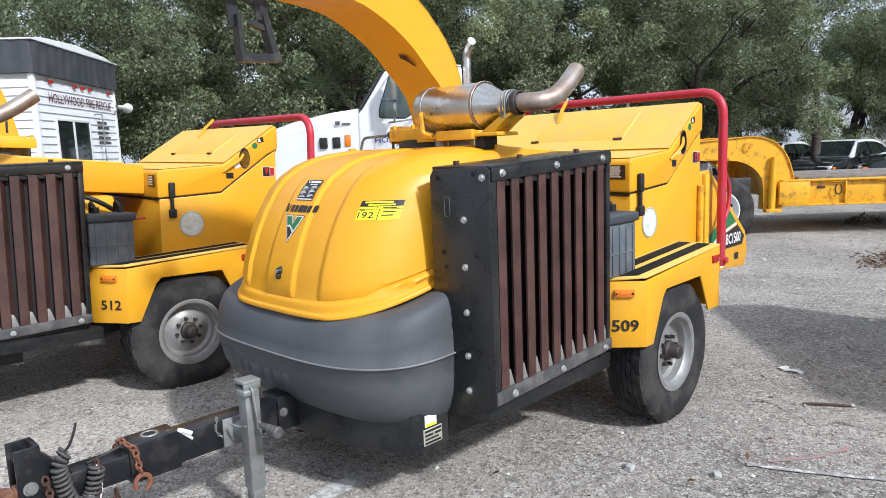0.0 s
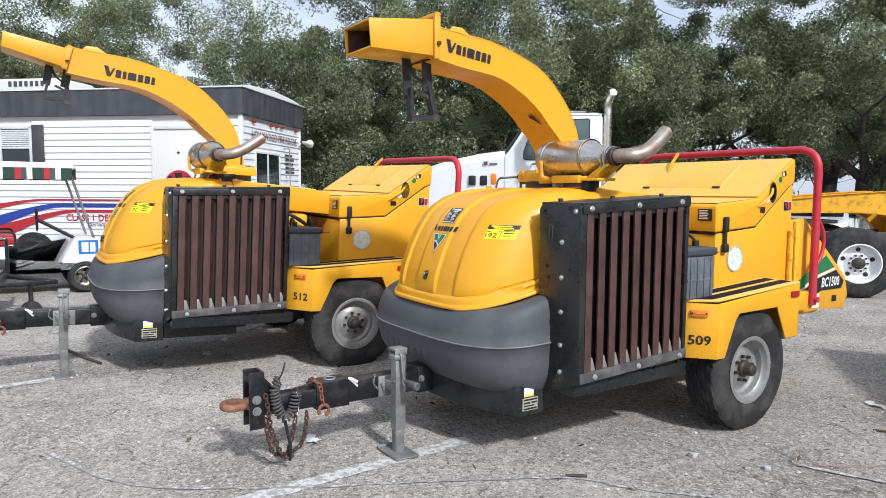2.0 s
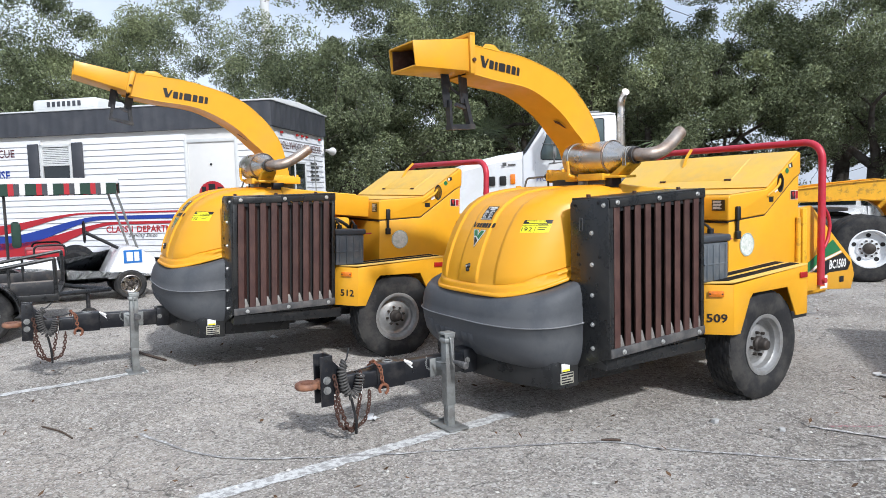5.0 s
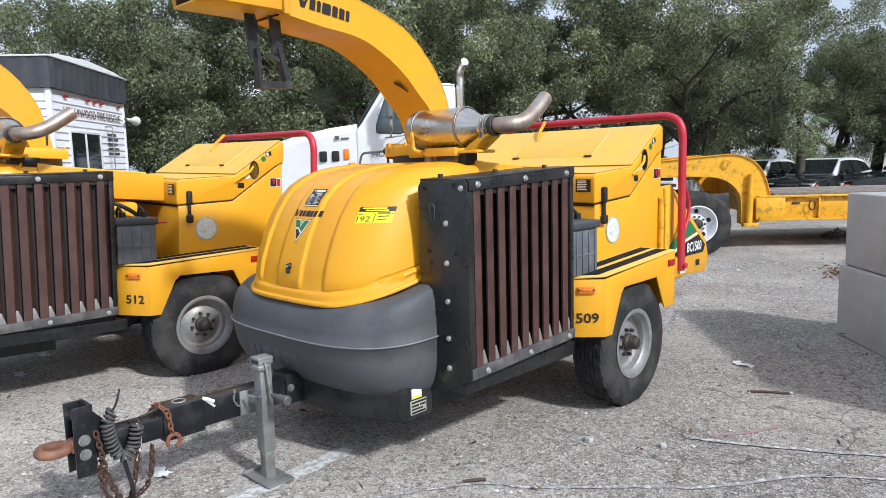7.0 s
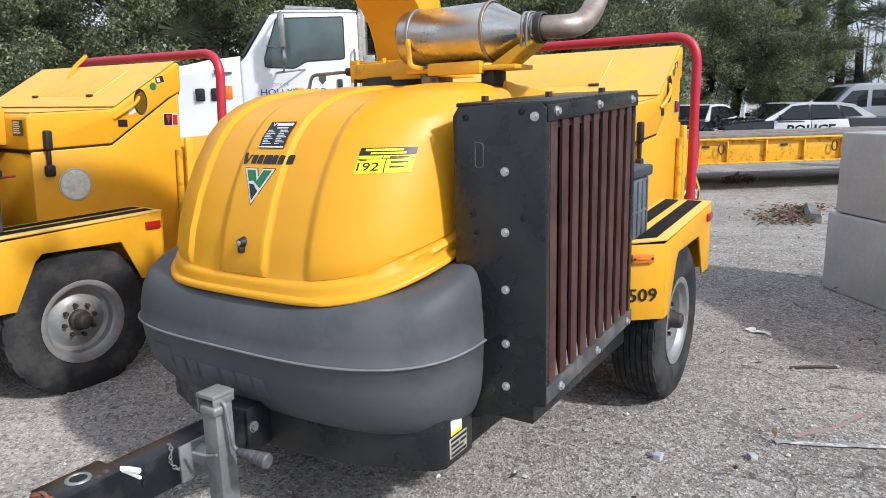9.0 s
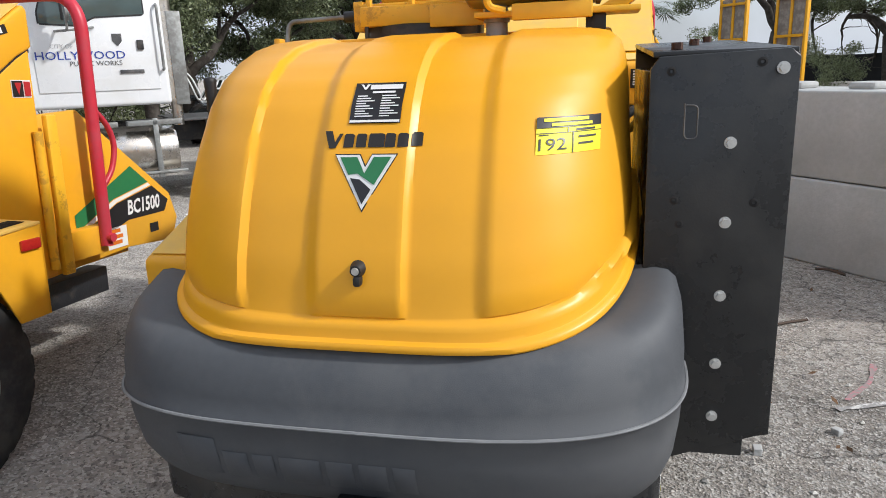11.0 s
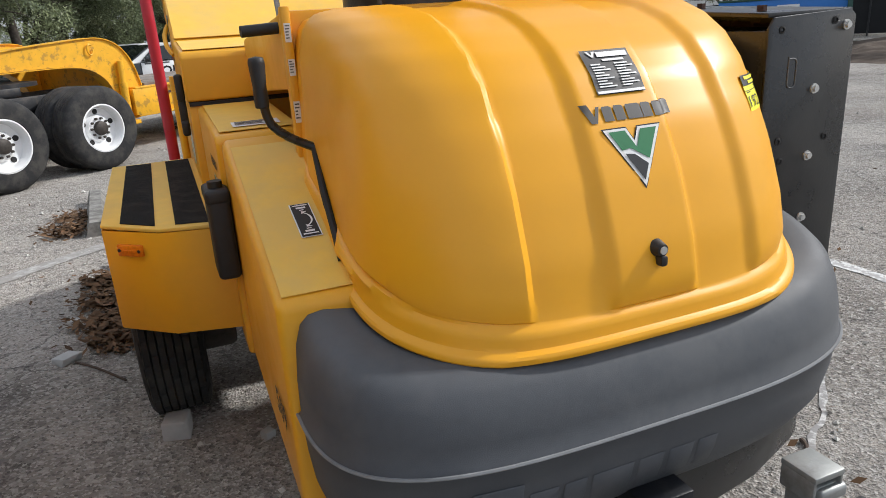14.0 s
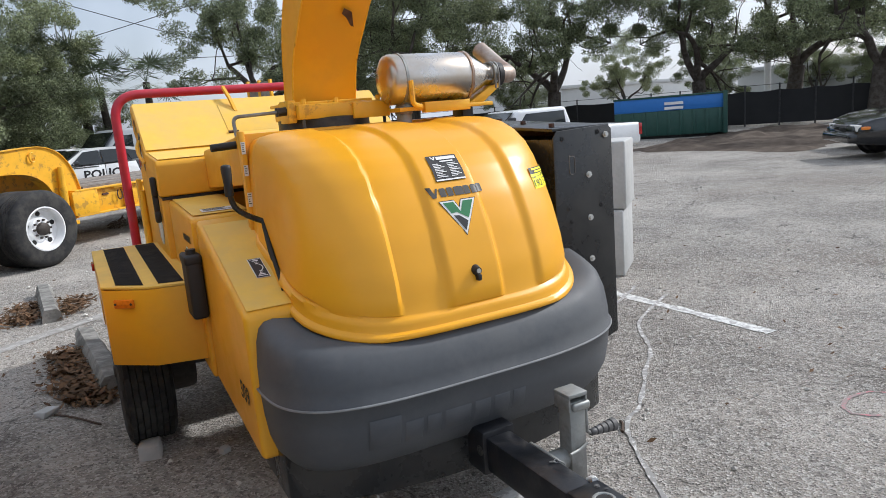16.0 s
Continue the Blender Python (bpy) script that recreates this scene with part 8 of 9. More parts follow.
# ---- golf cart and utility trailer ----
def golf_cart():
    c = thing("golf_cart", "white golf cart with a striped dark canopy fringe", "golf cart", (-8.09, -0.33, 0.055), turn=90)
    b = part("body", join(prism([(-1.25, 0.34), (-1.25, 0.70), (-0.12, 0.70), (-0.06, 0.34), (0.50, 0.34), (0.74, 0.80), (0.96, 0.80), (1.22, 0.62), (1.25, 0.34)], "y", -0.55, 0.55, 0.03, 3)), WHITEPAINT, c, local=True)
    part("badge", moved(flat([rect(-0.13, 0.13, -0.10, 0.10)]), facing((0.90, -0.556, 0.66), (1, 0, 0), (0, 0, 1))), DUMPBLUE, b, smooth=0, local=True)
    part("badge_letters", moved(flat([rect(-0.09, 0.0, -0.07, 0.07), rect(0.02, 0.09, -0.07, 0.07)]), facing((0.90, -0.560, 0.66), (1, 0, 0), (0, 0, 1))), DECALWHITE, b, smooth=0, local=True)
    part("seat", bevel(box(-0.50, 0.02, -0.50, 0.50, 0.72, 0.84, 0), 0.03, 2), REDSTRIPE, c, "red and dark check seat", local=True)
    part("backrest", bevel(box(-0.66, -0.54, -0.48, 0.48, 0.88, 1.24, 0), 0.04, 2), CARTFABRIC, c, local=True)
    part("steering_wheel", lathe([(0.16, -0.012), (0.175, 0.0), (0.16, 0.012), (0.15, 0.0), (0.16, -0.012)], (0.28, -0.25, 1.06), "x", 24), BLACKRUB, c, local=True)
    part("steering_column", tube([(0.28, -0.25, 1.06), (0.78, -0.25, 0.76)], 0.025, 8), BLACKRUB, c, local=True)
    for y in (-0.50, 0.50):
        part("roof_post", tube([(0.98, y, 0.78), (0.70, y, 1.74)], 0.018, 8), STEEL, c, local=True)
        part("roof_post", tube([(-0.72, y, 0.70), (-0.72, y, 1.74)], 0.018, 8), BLACKW, c, local=True)
        part("handrail", tube(rounded([(-0.40, y, 0.72), (-0.40, y, 0.90), (0.0, y, 0.90), (0.0, y, 0.72)], 0.08), 0.015, 8), BLACKRUB, c, local=True)
    cp = part("canopy", bevel(box(-0.82, 0.76, -0.60, 0.60, 1.76, 1.87, 0), 0.04, 3), WHITEPAINT, c, "white canopy", local=True)
    n = 22
    for i in range(n):
        x0 = -0.80 + i * 1.52 / n
        m_ = (CARTFABRIC, CARTFABRIC, REDSTRIPE, ROOFBAND, DOORPAINT)[i % 5]
        part("fringe_panel", box(x0, x0 + 1.52 / n, -0.612, -0.604, 1.63, 1.79, 0.0), m_, cp, local=True)
        part("fringe_panel", box(x0, x0 + 1.52 / n, 0.604, 0.612, 1.63, 1.79, 0.0), m_, cp, local=True)
    for i in range(14):
        y0 = -0.60 + i * 1.2 / 14
        m_ = (CARTFABRIC, REDSTRIPE, CARTFABRIC, ROOFBAND)[i % 4]
        part("fringe_panel", box(0.762, 0.770, y0, y0 + 1.2 / 14, 1.63, 1.79, 0.0), m_, cp, local=True)
    for x in (0.85, -0.72):
        for sd in (-1, 1):
            road_wheel(c, x, sd * 0.56, 0.23, 0.2, sd, CHROME, 0.145, 5, True, "bright spoked wheel")
    return c


golf_cart()


def utility_trailer():
    """Low open trailer. Own space: x towards its drawbar, near side at negative y."""
    c = thing("utility_trailer", "low black open utility trailer with sloping rails", "trailer", (-5.78, -1.22, 0.055), turn=84)
    fr = part("frame", join(box(-2.2, 0.72, -0.75, -0.69, 0.40, 0.48, 0.005), box(-2.2, 0.72, 0.69, 0.75, 0.40, 0.48, 0.005), box(0.66, 0.72, -0.69, 0.69, 0.40, 0.48, 0.005), box(-2.2, -2.14, -0.69, 0.69, 0.40, 0.48, 0.005)), BLACK, c, local=True)
    part("drawbar", join(tube([(0.70, -0.5, 0.44), (1.25, 0, 0.40)], 0.03, 8), tube([(0.70, 0.5, 0.44), (1.25, 0, 0.40)], 0.03, 8)), BLACK, c, local=True)
    for y in (-0.72, 0.72):
        part("side_rail", tube(rounded([(-2.15, y, 0.48), (-2.15, y, 0.70), (-0.4, y, 0.70), (0.70, y, 0.88), (0.70, y, 0.46)], 0.03), 0.022, 8), BLACK, fr, local=True)
        for x in (-1.3, -0.4, 0.25):
            part("rail_post", tube([(x, y, 0.46), (x, y, 0.70 + max(0.0, (x + 0.4) * 0.164))], 0.016, 6), BLACK, fr, local=True)
        part("kick_plate", box(-2.12, 0.68, y - 0.012, y + 0.012, 0.48, 0.62, 0.003), BLACKW, fr, local=True)
    for i in range(9):
        part("deck_plank", box(-2.14, 0.66, -0.68 + i * 0.152, -0.54 + i * 0.152, 0.48, 0.505, 0.003, 1), DECKWOOD, c, local=True)
    for sd in (-1, 1):
        road_wheel(c, -0.02, sd * 0.98, 0.31, 0.2, sd, WHITEPAINT, 0.19, 5)
        part("mudguard", loft([[Vector((-0.02 + r * math.cos(a), sd * y, 0.31 + r * math.sin(a))) for a in [math.pi * k / 16 for k in range(17)]] for r, y in ((0.385, 0.76), (0.385, 1.0), (0.375, 1.0), (0.375, 0.76))]), BLACK, c, "black curved mudguard", local=True)
    part("jack_wheel", lathe([(0.0, -0.03), (0.10, -0.03), (0.11, 0.0), (0.10, 0.03), (0.0, 0.03)], (1.0, -0.2, 0.11), "y", 24), RUBBER, c, local=True)
    part("jack_stand", cyl((1.0, -0.2, 0.15), (1.0, -0.2, 0.45), 0.025, 10), BLACKW, c, local=True)
    return c


utility_trailer()


# ---- far side of the yard ----
def dumpster():
    a, b = Vector((17.99, 20.59, 0)), Vector((20.50, 17.37, 0))
    turn = math.degrees(math.atan2(b.y - a.y, b.x - a.x))
    L = (b - a).length
    z0 = ground_height(20, 19)
    c = thing("dumpster", "large green and blue roll-off dumpster", "dumpster", (a.x, a.y, z0), turn=turn)
    part("container", join(box(0, L, 0, 2.2, 0.12, 1.05, 0.02), box(-0.03, L + 0.03, -0.03, 2.23, 1.55, 1.62, 0.01)), DUMPGREEN, c, local=True)
    part("blue_band", box(0, L, -0.001, 2.201, 1.052, 1.55, 0.01), DUMPBLUE, c, "bright blue upper band", local=True)
    for i in range(9):
        x = L * (i + 0.5) / 9
        part("rib", box(x - 0.05, x + 0.05, -0.05, -0.002, 0.15, 1.04, 0.01), DUMPGREEN, c, local=True)
    part("print", moved(bars(2, 0.7, 0.35, 2, 0.4), facing((L * 0.55, -0.056, 1.2), (1, 0, 0), (0, 0, 1))), DECALWHITE, c, "small white print", smooth=0, local=True)
    part("lifting_post", box(L - 0.1, L + 0.05, -0.12, 0.05, 0.1, 1.65, 0.01), DUMPGREEN, c, local=True)
    part("skid", join(box(0.1, L - 0.1, 0.3, 0.45, 0.0, 0.13, 0.0), box(0.1, L - 0.1, 1.75, 1.9, 0.0, 0.13, 0.0)), BLACKW, c, local=True)


dumpster()


def fence():
    pts = [(10.0, 45.0), (19.5, 35.5), (23.6, 26.0), (24.9, 20.0), (28.0, 15.6), (32.0, 8.0), (34.5, 0.0)]
    f = thing("screen_fence", "long chain-link fence with black privacy mesh", "fence", (24, 22, ground_height(24, 22)))
    for (ax, ay), (bx, by) in zip(pts, pts[1:]):
        za, zb = ground_height(ax, ay), ground_height(bx, by)
        n = 4
        for i in range(n):
            u0, u1 = i / n, (i + 1) / n
            p, q = Vector((ax + (bx - ax) * u0, ay + (by - ay) * u0, za + (zb - za) * u0)), Vector((ax + (bx - ax) * u1, ay + (by - ay) * u1, za + (zb - za) * u1))
            d = (q - p).normalized()
            s = Vector((-d.y, d.x, 0)) * 0.02

            def fn(u, v, p=p, q=q, s=s):
                sag = -0.06 * math.sin(math.pi * u) * v
                return p.lerp(q, u) + s * math.sin(u * 9) + Vector((0, 0, 0.10 + 1.42 * v + sag))
            part("mesh_panel", sheet(fn, 8, 2, 0.006), FENCEBLACK, f)
            part("post", cyl(p - Vector((0, 0, 0.1)), p + Vector((0, 0, 1.78)), 0.035, 8), BLACKW, f)
            part("top_wire", tube([p + Vector((0, 0, 1.74)), q + Vector((0, 0, 1.74))], 0.012, 6), BLACKW, f)


fence()


def dirt_bank():
    """Heaped brown soil and mulch before the fence, lying on the yard with a ragged rim."""
    a, b = Vector((14.0, 13.6, 0)), Vector((25.5, 14.6, 0))
    side = Vector((-(b - a).y, (b - a).x, 0)).normalized()

    def fn(u, v):
        w = 3.0 + 1.8 * u + 0.9 * noise.noise((u * 7, 3.0, 0))
        p = a.lerp(b, u) + side * ((v - 0.5) * w * 2 + 0.5 * noise.noise((u * 5, 9.0, v * 3)))
        rim = min(1.0, 6 * min(u, 1 - u, v, 1 - v))
        lump = 0.10 + 0.24 * max(0.0, noise.noise((p.x * 0.7, p.y * 0.9, 1.0))) + 0.07 * noise.noise((p.x * 2.3, p.y * 2.3, 4.0))
        return Vector((p.x, p.y, ground_height(p.x, p.y) - 0.03 + rim * max(0.04, lump)))
    ob = new("dirt_bank", mesh_of(sheet(fn, 70, 24), "dirt_bank", DIRT, 50))
    tagged(ob, "low bank of brown soil and mulch before the fence", "dirt", kind="stuff")


dirt_bank()

single("far_building", join(box(34, 62, 44, 58, -0.5, 2.7, 0.05), box(33.8, 62.2, 43.8, 58.2, 2.7, 3.0, 0.05)), FARWALL, "long pale low building beyond the fence", "building")
single("far_building", join(box(42, 54, 6, 34, -0.5, 2.7, 0.05), box(41.8, 54.2, 5.8, 34.2, 2.7, 3.0, 0.05)), FARWALL, "long pale low building beyond the fence", "building")


# ---- trees ----
def leaf_cloud(rng, centres, radii, per, size):
    """Leaves as small folded diamonds scattered through clumps: vertices and faces."""
    n = len(centres) * per
    c = np.repeat(np.asarray(centres), per, axis=0)
    r = np.repeat(np.asarray(radii), per)
    d = rng.normal(size=(n, 3))
    d /= np.linalg.norm(d, axis=1, keepdims=True)
    rad = r * 0.84 * rng.random(n) ** 0.42
    p = c + d * rad[:, None] * np.array([1.0, 1.0, 0.78])
    a = rng.normal(size=(n, 3))
    a /= np.linalg.norm(a, axis=1, keepdims=True)
    b = np.cross(a, rng.normal(size=(n, 3)))
    b /= np.linalg.norm(b, axis=1, keepdims=True)
    s = (size * rng.uniform(0.6, 1.35, n))[:, None]
    # each sprig is a pair of pointed leaves
    e = np.cross(a, b)
    v = np.stack([p, p + a * s * 1.15 + b * s * 0.30, p + a * s * 0.75 - b * s * 0.38, p, p - a * s * 1.0 + e * s * 0.45, p - a * s * 0.55 - e * s * 0.30 + b * s * 0.25], axis=1).reshape(-1, 3)
    f = np.arange(n * 6).reshape(n * 2, 3)
    return v, f


def limb(bm_list, rng, p, d, length, r, depth, tips):
    """A tapered crooked limb that forks; its ends are kept for the leaf clumps."""
    pts, rs = [p.copy()], [r]
    q = p.copy()
    k = 5
    for i in range(k):
        d = (d + Vector(rng.normal(size=3)) * 0.16).normalized()
        q = q + d * (length / k)
        pts.append(q.copy())
        rs.append(r * (1 - 0.5 * (i + 1) / k))
    bm_list.append(tube(pts, rs, 8 if depth > 1 else 5))
    if depth == 0:
        tips.append(q)
        return
    if depth <= 2:
        tips.append(pts[3])
    forks = 3 if depth > 1 else 2
    for i in range(forks):
        nd = (d * 0.7 + Vector(rng.normal(size=3)) * 0.75 + Vector((0, 0, 0.18))).normalized()
        limb(bm_list, rng, q if i < 2 else pts[3], nd, length * rng.uniform(0.62, 0.82), rs[-1] * 0.8, depth - 1, tips)


def oak(seed, height=9.0, spread=4.2, low=2.0, per=300, leaf=0.075, material=LEAF, trunk_r=0.26):
    """A spreading tree: forked trunk, crooked limbs, a crown of leaf clumps with gaps."""
    rng = np.random.default_rng(seed)
    t = thing("oak_tree", "broad dark green oak tree with a crooked trunk", "tree", (0, 0, 0), "trees round the yard")
    bms, tips = [], []
    p = Vector((0, 0, -0.1))
    fork = 1.6 + rng.uniform(0, 0.8)
    lean = Vector((rng.uniform(-0.12, 0.12), rng.uniform(-0.12, 0.12), 1)).normalized()
    bms.append(tube([p, p + lean * 0.4, p + lean * fork], [trunk_r * 1.35, trunk_r, trunk_r * 0.85], 12))
    top = p + lean * fork
    for i in range(4):
        an = 2 * math.pi * i / 4 + rng.uniform(-0.4, 0.4)
        d = Vector((math.cos(an) * 0.75, math.sin(an) * 0.75, 0.85)).normalized()
        limb(bms, rng, top, d, height * 0.24, trunk_r * 0.55, 3, tips)
    part("trunk", join(*bms), BARK, t, local=True, smooth=60)
    cs, rs = [], []
    for tip in tips:
        if tip.z > low * 0.9 and rng.random() < 0.62:
            cs.append(tip[:])
            rs.append(rng.uniform(0.45, 0.95))
    # outer shell of clumps, so that the crown closes with an uneven edge
    mid = np.array([0, 0, low + (height - low) * 0.50])
    for i in range(44):
        d = rng.normal(size=3)
        d /= np.linalg.norm(d)
        if d[2] < -0.62:
            continue
        k = rng.uniform(0.62, 1.02)
        cs.append((mid + d * np.array([spread, spread, (height - low) * 0.52]) * k).tolist())
        rs.append(rng.uniform(0.45, 1.05))
    v, f = leaf_cloud(rng, cs, rs, per, leaf)
    crown = new("crown", link_mesh("crown", v, f, material))
    crown.parent = t
    crown["kind"] = "stuff"
    ROOT[crown.name] = Matrix()
    return t


def palm(seed, height=3.6):
    rng = np.random.default_rng(seed)
    t = thing("palm_tree", "shaggy fan palm with arching fronds", "palm", (0, 0, 0), "palms at the yard edge")
    part("trunk", tube([(0, 0, -0.1), (0.05, 0, height * 0.5), (0.0, 0.08, height)], [0.20, 0.15, 0.13], 10), BARK, t, local=True)
    vs, fs = [], []
    for k in range(26):
        an, el = rng.uniform(0, 2 * math.pi), rng.uniform(-0.5, 1.2)
        d = np.array([math.cos(an) * math.cos(el), math.sin(an) * math.cos(el), math.sin(el)])
        stem = rng.uniform(0.7, 1.1)
        c = np.array([0, 0.08, height]) + d * stem
        side = np.cross(d, [0, 0, 1])
        side /= np.linalg.norm(side) + 1e-6
        upv = np.cross(side, d)
        i0 = len(vs)
        vs += [tuple(np.array([0, 0.08, height]) + side * 0.012), tuple(np.array([0, 0.08, height]) - side * 0.012), tuple(c - side * 0.012), tuple(c + side * 0.012)]
        fs.append((i0, i0 + 1, i0 + 2, i0 + 3))
        for j in range(22):
            b = -1.9 + 3.8 * j / 21
            tip = c + (d * math.cos(b) + side * math.sin(b)) * rng.uniform(0.55, 0.8) - np.array([0, 0, 0.25 * rng.random()])
            w = np.cross(tip - c, upv)
            w /= np.linalg.norm(w) + 1e-6
            mid = c * 0.45 + tip * 0.55
            i0 = len(vs)
            vs += [tuple(c), tuple(mid + w * 0.022), tuple(tip), tuple(mid - w * 0.022)]
            fs.append((i0, i0 + 1, i0 + 2, i0 + 3))
    crown = new("crown", link_mesh("crown", np.array(vs), np.array(fs), PALMLEAF))
    crown.parent = t
    crown["kind"] = "stuff"
    return t


def shrub_mass(name, spots, seed, material, label, per=260, leaf=0.07):
    """Undergrowth that nobody could count, as one mass."""
    rng = np.random.default_rng(seed)
    cs, rs = [], []
    for x, y, h, w in spots:
        for i in range(int(6 + 5 * w)):
            cs.append((x + rng.normal() * w * 0.55, y + rng.normal() * w * 0.55, ground_height(x, y) + rng.uniform(0.15, 1.0) * h))
            rs.append(rng.uniform(0.35, 0.7))
    v, f = leaf_cloud(rng, cs, rs, per, leaf)
    ob = new(name, link_mesh(name, v, f, material))
    tagged(ob, label, "undergrowth", kind="stuff")


def place_trees():
    kinds = [oak(11, 9.5, 4.4, 1.9, 500), oak(23, 8.4, 3.9, 1.6, 500, 0.07), oak(37, 10.5, 4.8, 2.2, 500, 0.075, LEAF2), oak(41, 12.0, 5.6, 3.7, 500, 0.085, LEAF, 0.36)]
    spots = [
        # behind the fire trailer
        (-15.5, -6.5, 0, 0.85), (-16.5, -1.5, 1, 0.9), (-15.8, 3.2, 2, 0.72), (-19.5, 1.0, 3, 0.8), (-18.0, 6.4, 1, 0.74), (-13.2, 7.6, 0, 0.80), (-20.5, -6.0, 2, 0.85), (-14.6, -12, 1, 0.9),
        # behind the tractor
        (-11.8, 12.4, 2, 0.92), (-14.8, 10.2, 1, 1.0), (-9.6, 16.4, 0, 0.98), (-12.6, 18.6, 3, 0.95), (-6.6, 20.8, 1, 0.95), (-9.0, 23.2, 2, 1.1), (-17.5, 15.0, 3, 0.9),
        # behind the police cars
        (-4.8, 30.5, 0, 0.88), (-8.6, 29.0, 1, 1.1), (-1.9, 33.4, 1, 0.72), (-2.6, 34.0, 0, 0.72), (10.0, 43.7, 3, 1.2),
        # along the fence
        (14.4, 38.5, 3, 1.0), (19.9, 27.0, 3, 1.0), (25.9, 23.2, 3, 0.92), (26.9, 15.6, 3, 0.92), (34.3, 37.5, 2, 0.62), (37.8, 32.3, 0, 0.6), (41.0, 27.4, 2, 0.56), (38.4, 22.0, 1, 0.6), (31.5, 5.0, 3, 0.9), (14.5, 31.5, 2, 1.0), (12.5, 27.5, 3, 0.9), (24.0, 36.0, 1, 0.6), (34.0, 24.2, 3, 1.2), (-4.2, 33.6, 2, 0.95),
    ]
    rnd = random.Random(8)
    used = set()
    for x, y, k, s in spots:
        m = pose(x, y, ground_height(x, y), 0, 0, rnd.uniform(0, 360)) @ Matrix.Scale(s * rnd.uniform(0.96, 1.06), 4)
        if k not in used:
            used.add(k)
            kinds[k].matrix_basis = m
        else:
            c = copy_thing(kinds[k], Matrix())
            c.matrix_basis = m
    pk = palm(5)
    ps = [(2.6, 34.4, 1.15), (-13.6, 5.4, 0.8), (-11.2, 9.8, 0.75), (-4.4, 24.6, 0.9), (-2.6, 32.4, 1.2), (0.6, 33.4, 1.1), (-8.8, 13.6, 0.9), (-0.2, 34.6, 1.3)]
    for i, (x, y, s) in enumerate(ps):
        m = pose(x, y, ground_height(x, y), 0, 0, rnd.uniform(0, 360)) @ Matrix.Scale(s, 4)
        if i == 0:
            pk.matrix_basis = m
        else:
            copy_thing(pk, Matrix()).matrix_basis = m
    shrub_mass("undergrowth", [(x + rnd.uniform(-1, 1), y + rnd.uniform(-1, 1), rnd.uniform(1.6, 3.4), rnd.uniform(1.0, 2.0)) for x, y in
                               [(-16, -3), (-16, 1), (-15, 4.4), (-14.5, 8.6), (-13, 11.5), (-11.4, 14.2), (-9.8, 18.6), (-7.6, 23.0), (-6.2, 27.4), (-10, 21), (-12.6, 16.0), (-3.4, 31.4), (-1, 33.2), (1.6, 32.8), (4.2, 33.2), (6.4, 36.8), (-5.0, 29.4), (-2.0, 36), (9.6, 33.5)]], 3, LEAF2, "mixed green undergrowth below the trees")


place_trees()


# ---- poles and wires ----
def pole(at, h, r, label):
    bm = tube([(at[0], at[1], -0.3), (at[0], at[1], h)], [r, r * 0.7], 12)
    p_ = thing("utility_pole", label, "utility pole", (at[0], at[1], 0))
    part("shaft", bm, ROOFWHITE, p_)
    return p_


pole((-35.0, 12.0), 22.0, 0.30, "tall pale concrete utility pole behind trees")
pole((34.9, 26.3), 12.0, 0.20, "pale utility pole standing beyond the black fence")


def mast(at, h):
    m_ = thing("radio_mast", "thin distant lattice radio mast", "mast", (at[0], at[1], 0))
    for dx, dy in ((-0.5, -0.3), (0.5, -0.3), (0, 0.55)):
        part("leg", cyl((at[0] + dx, at[1] + dy, 0), (at[0] + dx, at[1] + dy, h), 0.06, 6), STEEL, m_)
    zig = []
    for i in range(int(h)):
        dx, dy = ((-0.5, -0.3), (0.5, -0.3), (0, 0.55))[i % 3]
        zig.append((at[0] + dx, at[1] + dy, i))
    part("lacing", tube(zig, 0.035, 5), STEEL, m_)


mast((0.25, 68.0), 30)


def wire(a, b, sag):
    a, b = Vector(a), Vector(b)
    pts = [a.lerp(b, i / 24) - Vector((0, 0, sag * 4 * (i / 24) * (1 - i / 24))) for i in range(25)]
    single("power_line", tube(pts, 0.030, 6), BLACKW, "thin black overhead power line", "power line", "overhead power lines")


wire((-35, 12, 14.5), (-30, -40, 14.0), 0.8)
wire((-35, 12, 13.2), (-30, -40, 12.8), 0.8)
pole((-8.0, 59.6), 15.2, 0.16, "pale utility pole far behind the trees")
pole((16.0, 59.2), 14.4, 0.16, "pale utility pole far behind the trees")
wire((-8, 59.6, 14.6), (16, 59.2, 7.1), 0.2)
wire((-8, 59.6, 6.6), (16, 59.2, 13.8), 0.2)
wire((-8, 59.6, 8.3), (16, 59.2, 7.7), 0.3)


# ---- wheel stops, leaves, stones ----
def wheel_stop(a, b, z=0.0):
    a, b = Vector((*a, 0)), Vector((*b, 0))
    d = (b - a).normalized()
    s = Vector((-d.y, d.x, 0))
    n = 14
    rings = []
    rnd = random.Random(int(a.x * 100))
    for i in range(n + 1):
        p = a.lerp(b, i / n)
        j = [rnd.uniform(-0.006, 0.006) for _ in range(6)]
        rings.append([p + s * (-0.085 + j[0]) + Vector((0, 0, 0.0)), p + s * (-0.075 + j[1]) + Vector((0, 0, 0.08)), p + s * -0.05 + Vector((0, 0, 0.125 + j[2])), p + s * 0.05 + Vector((0, 0, 0.125 + j[3])), p + s * (0.075 + j[4]) + Vector((0, 0, 0.08)), p + s * (0.085 + j[5])])
    bm = loft(rings)
    for v in bm.verts:
        v.co.z += ground_height(v.co.x, v.co.y)
    single("wheel_stop", bm, STOPCON, "weathered concrete wheel stop on asphalt", "wheel stop", "concrete wheel stops")


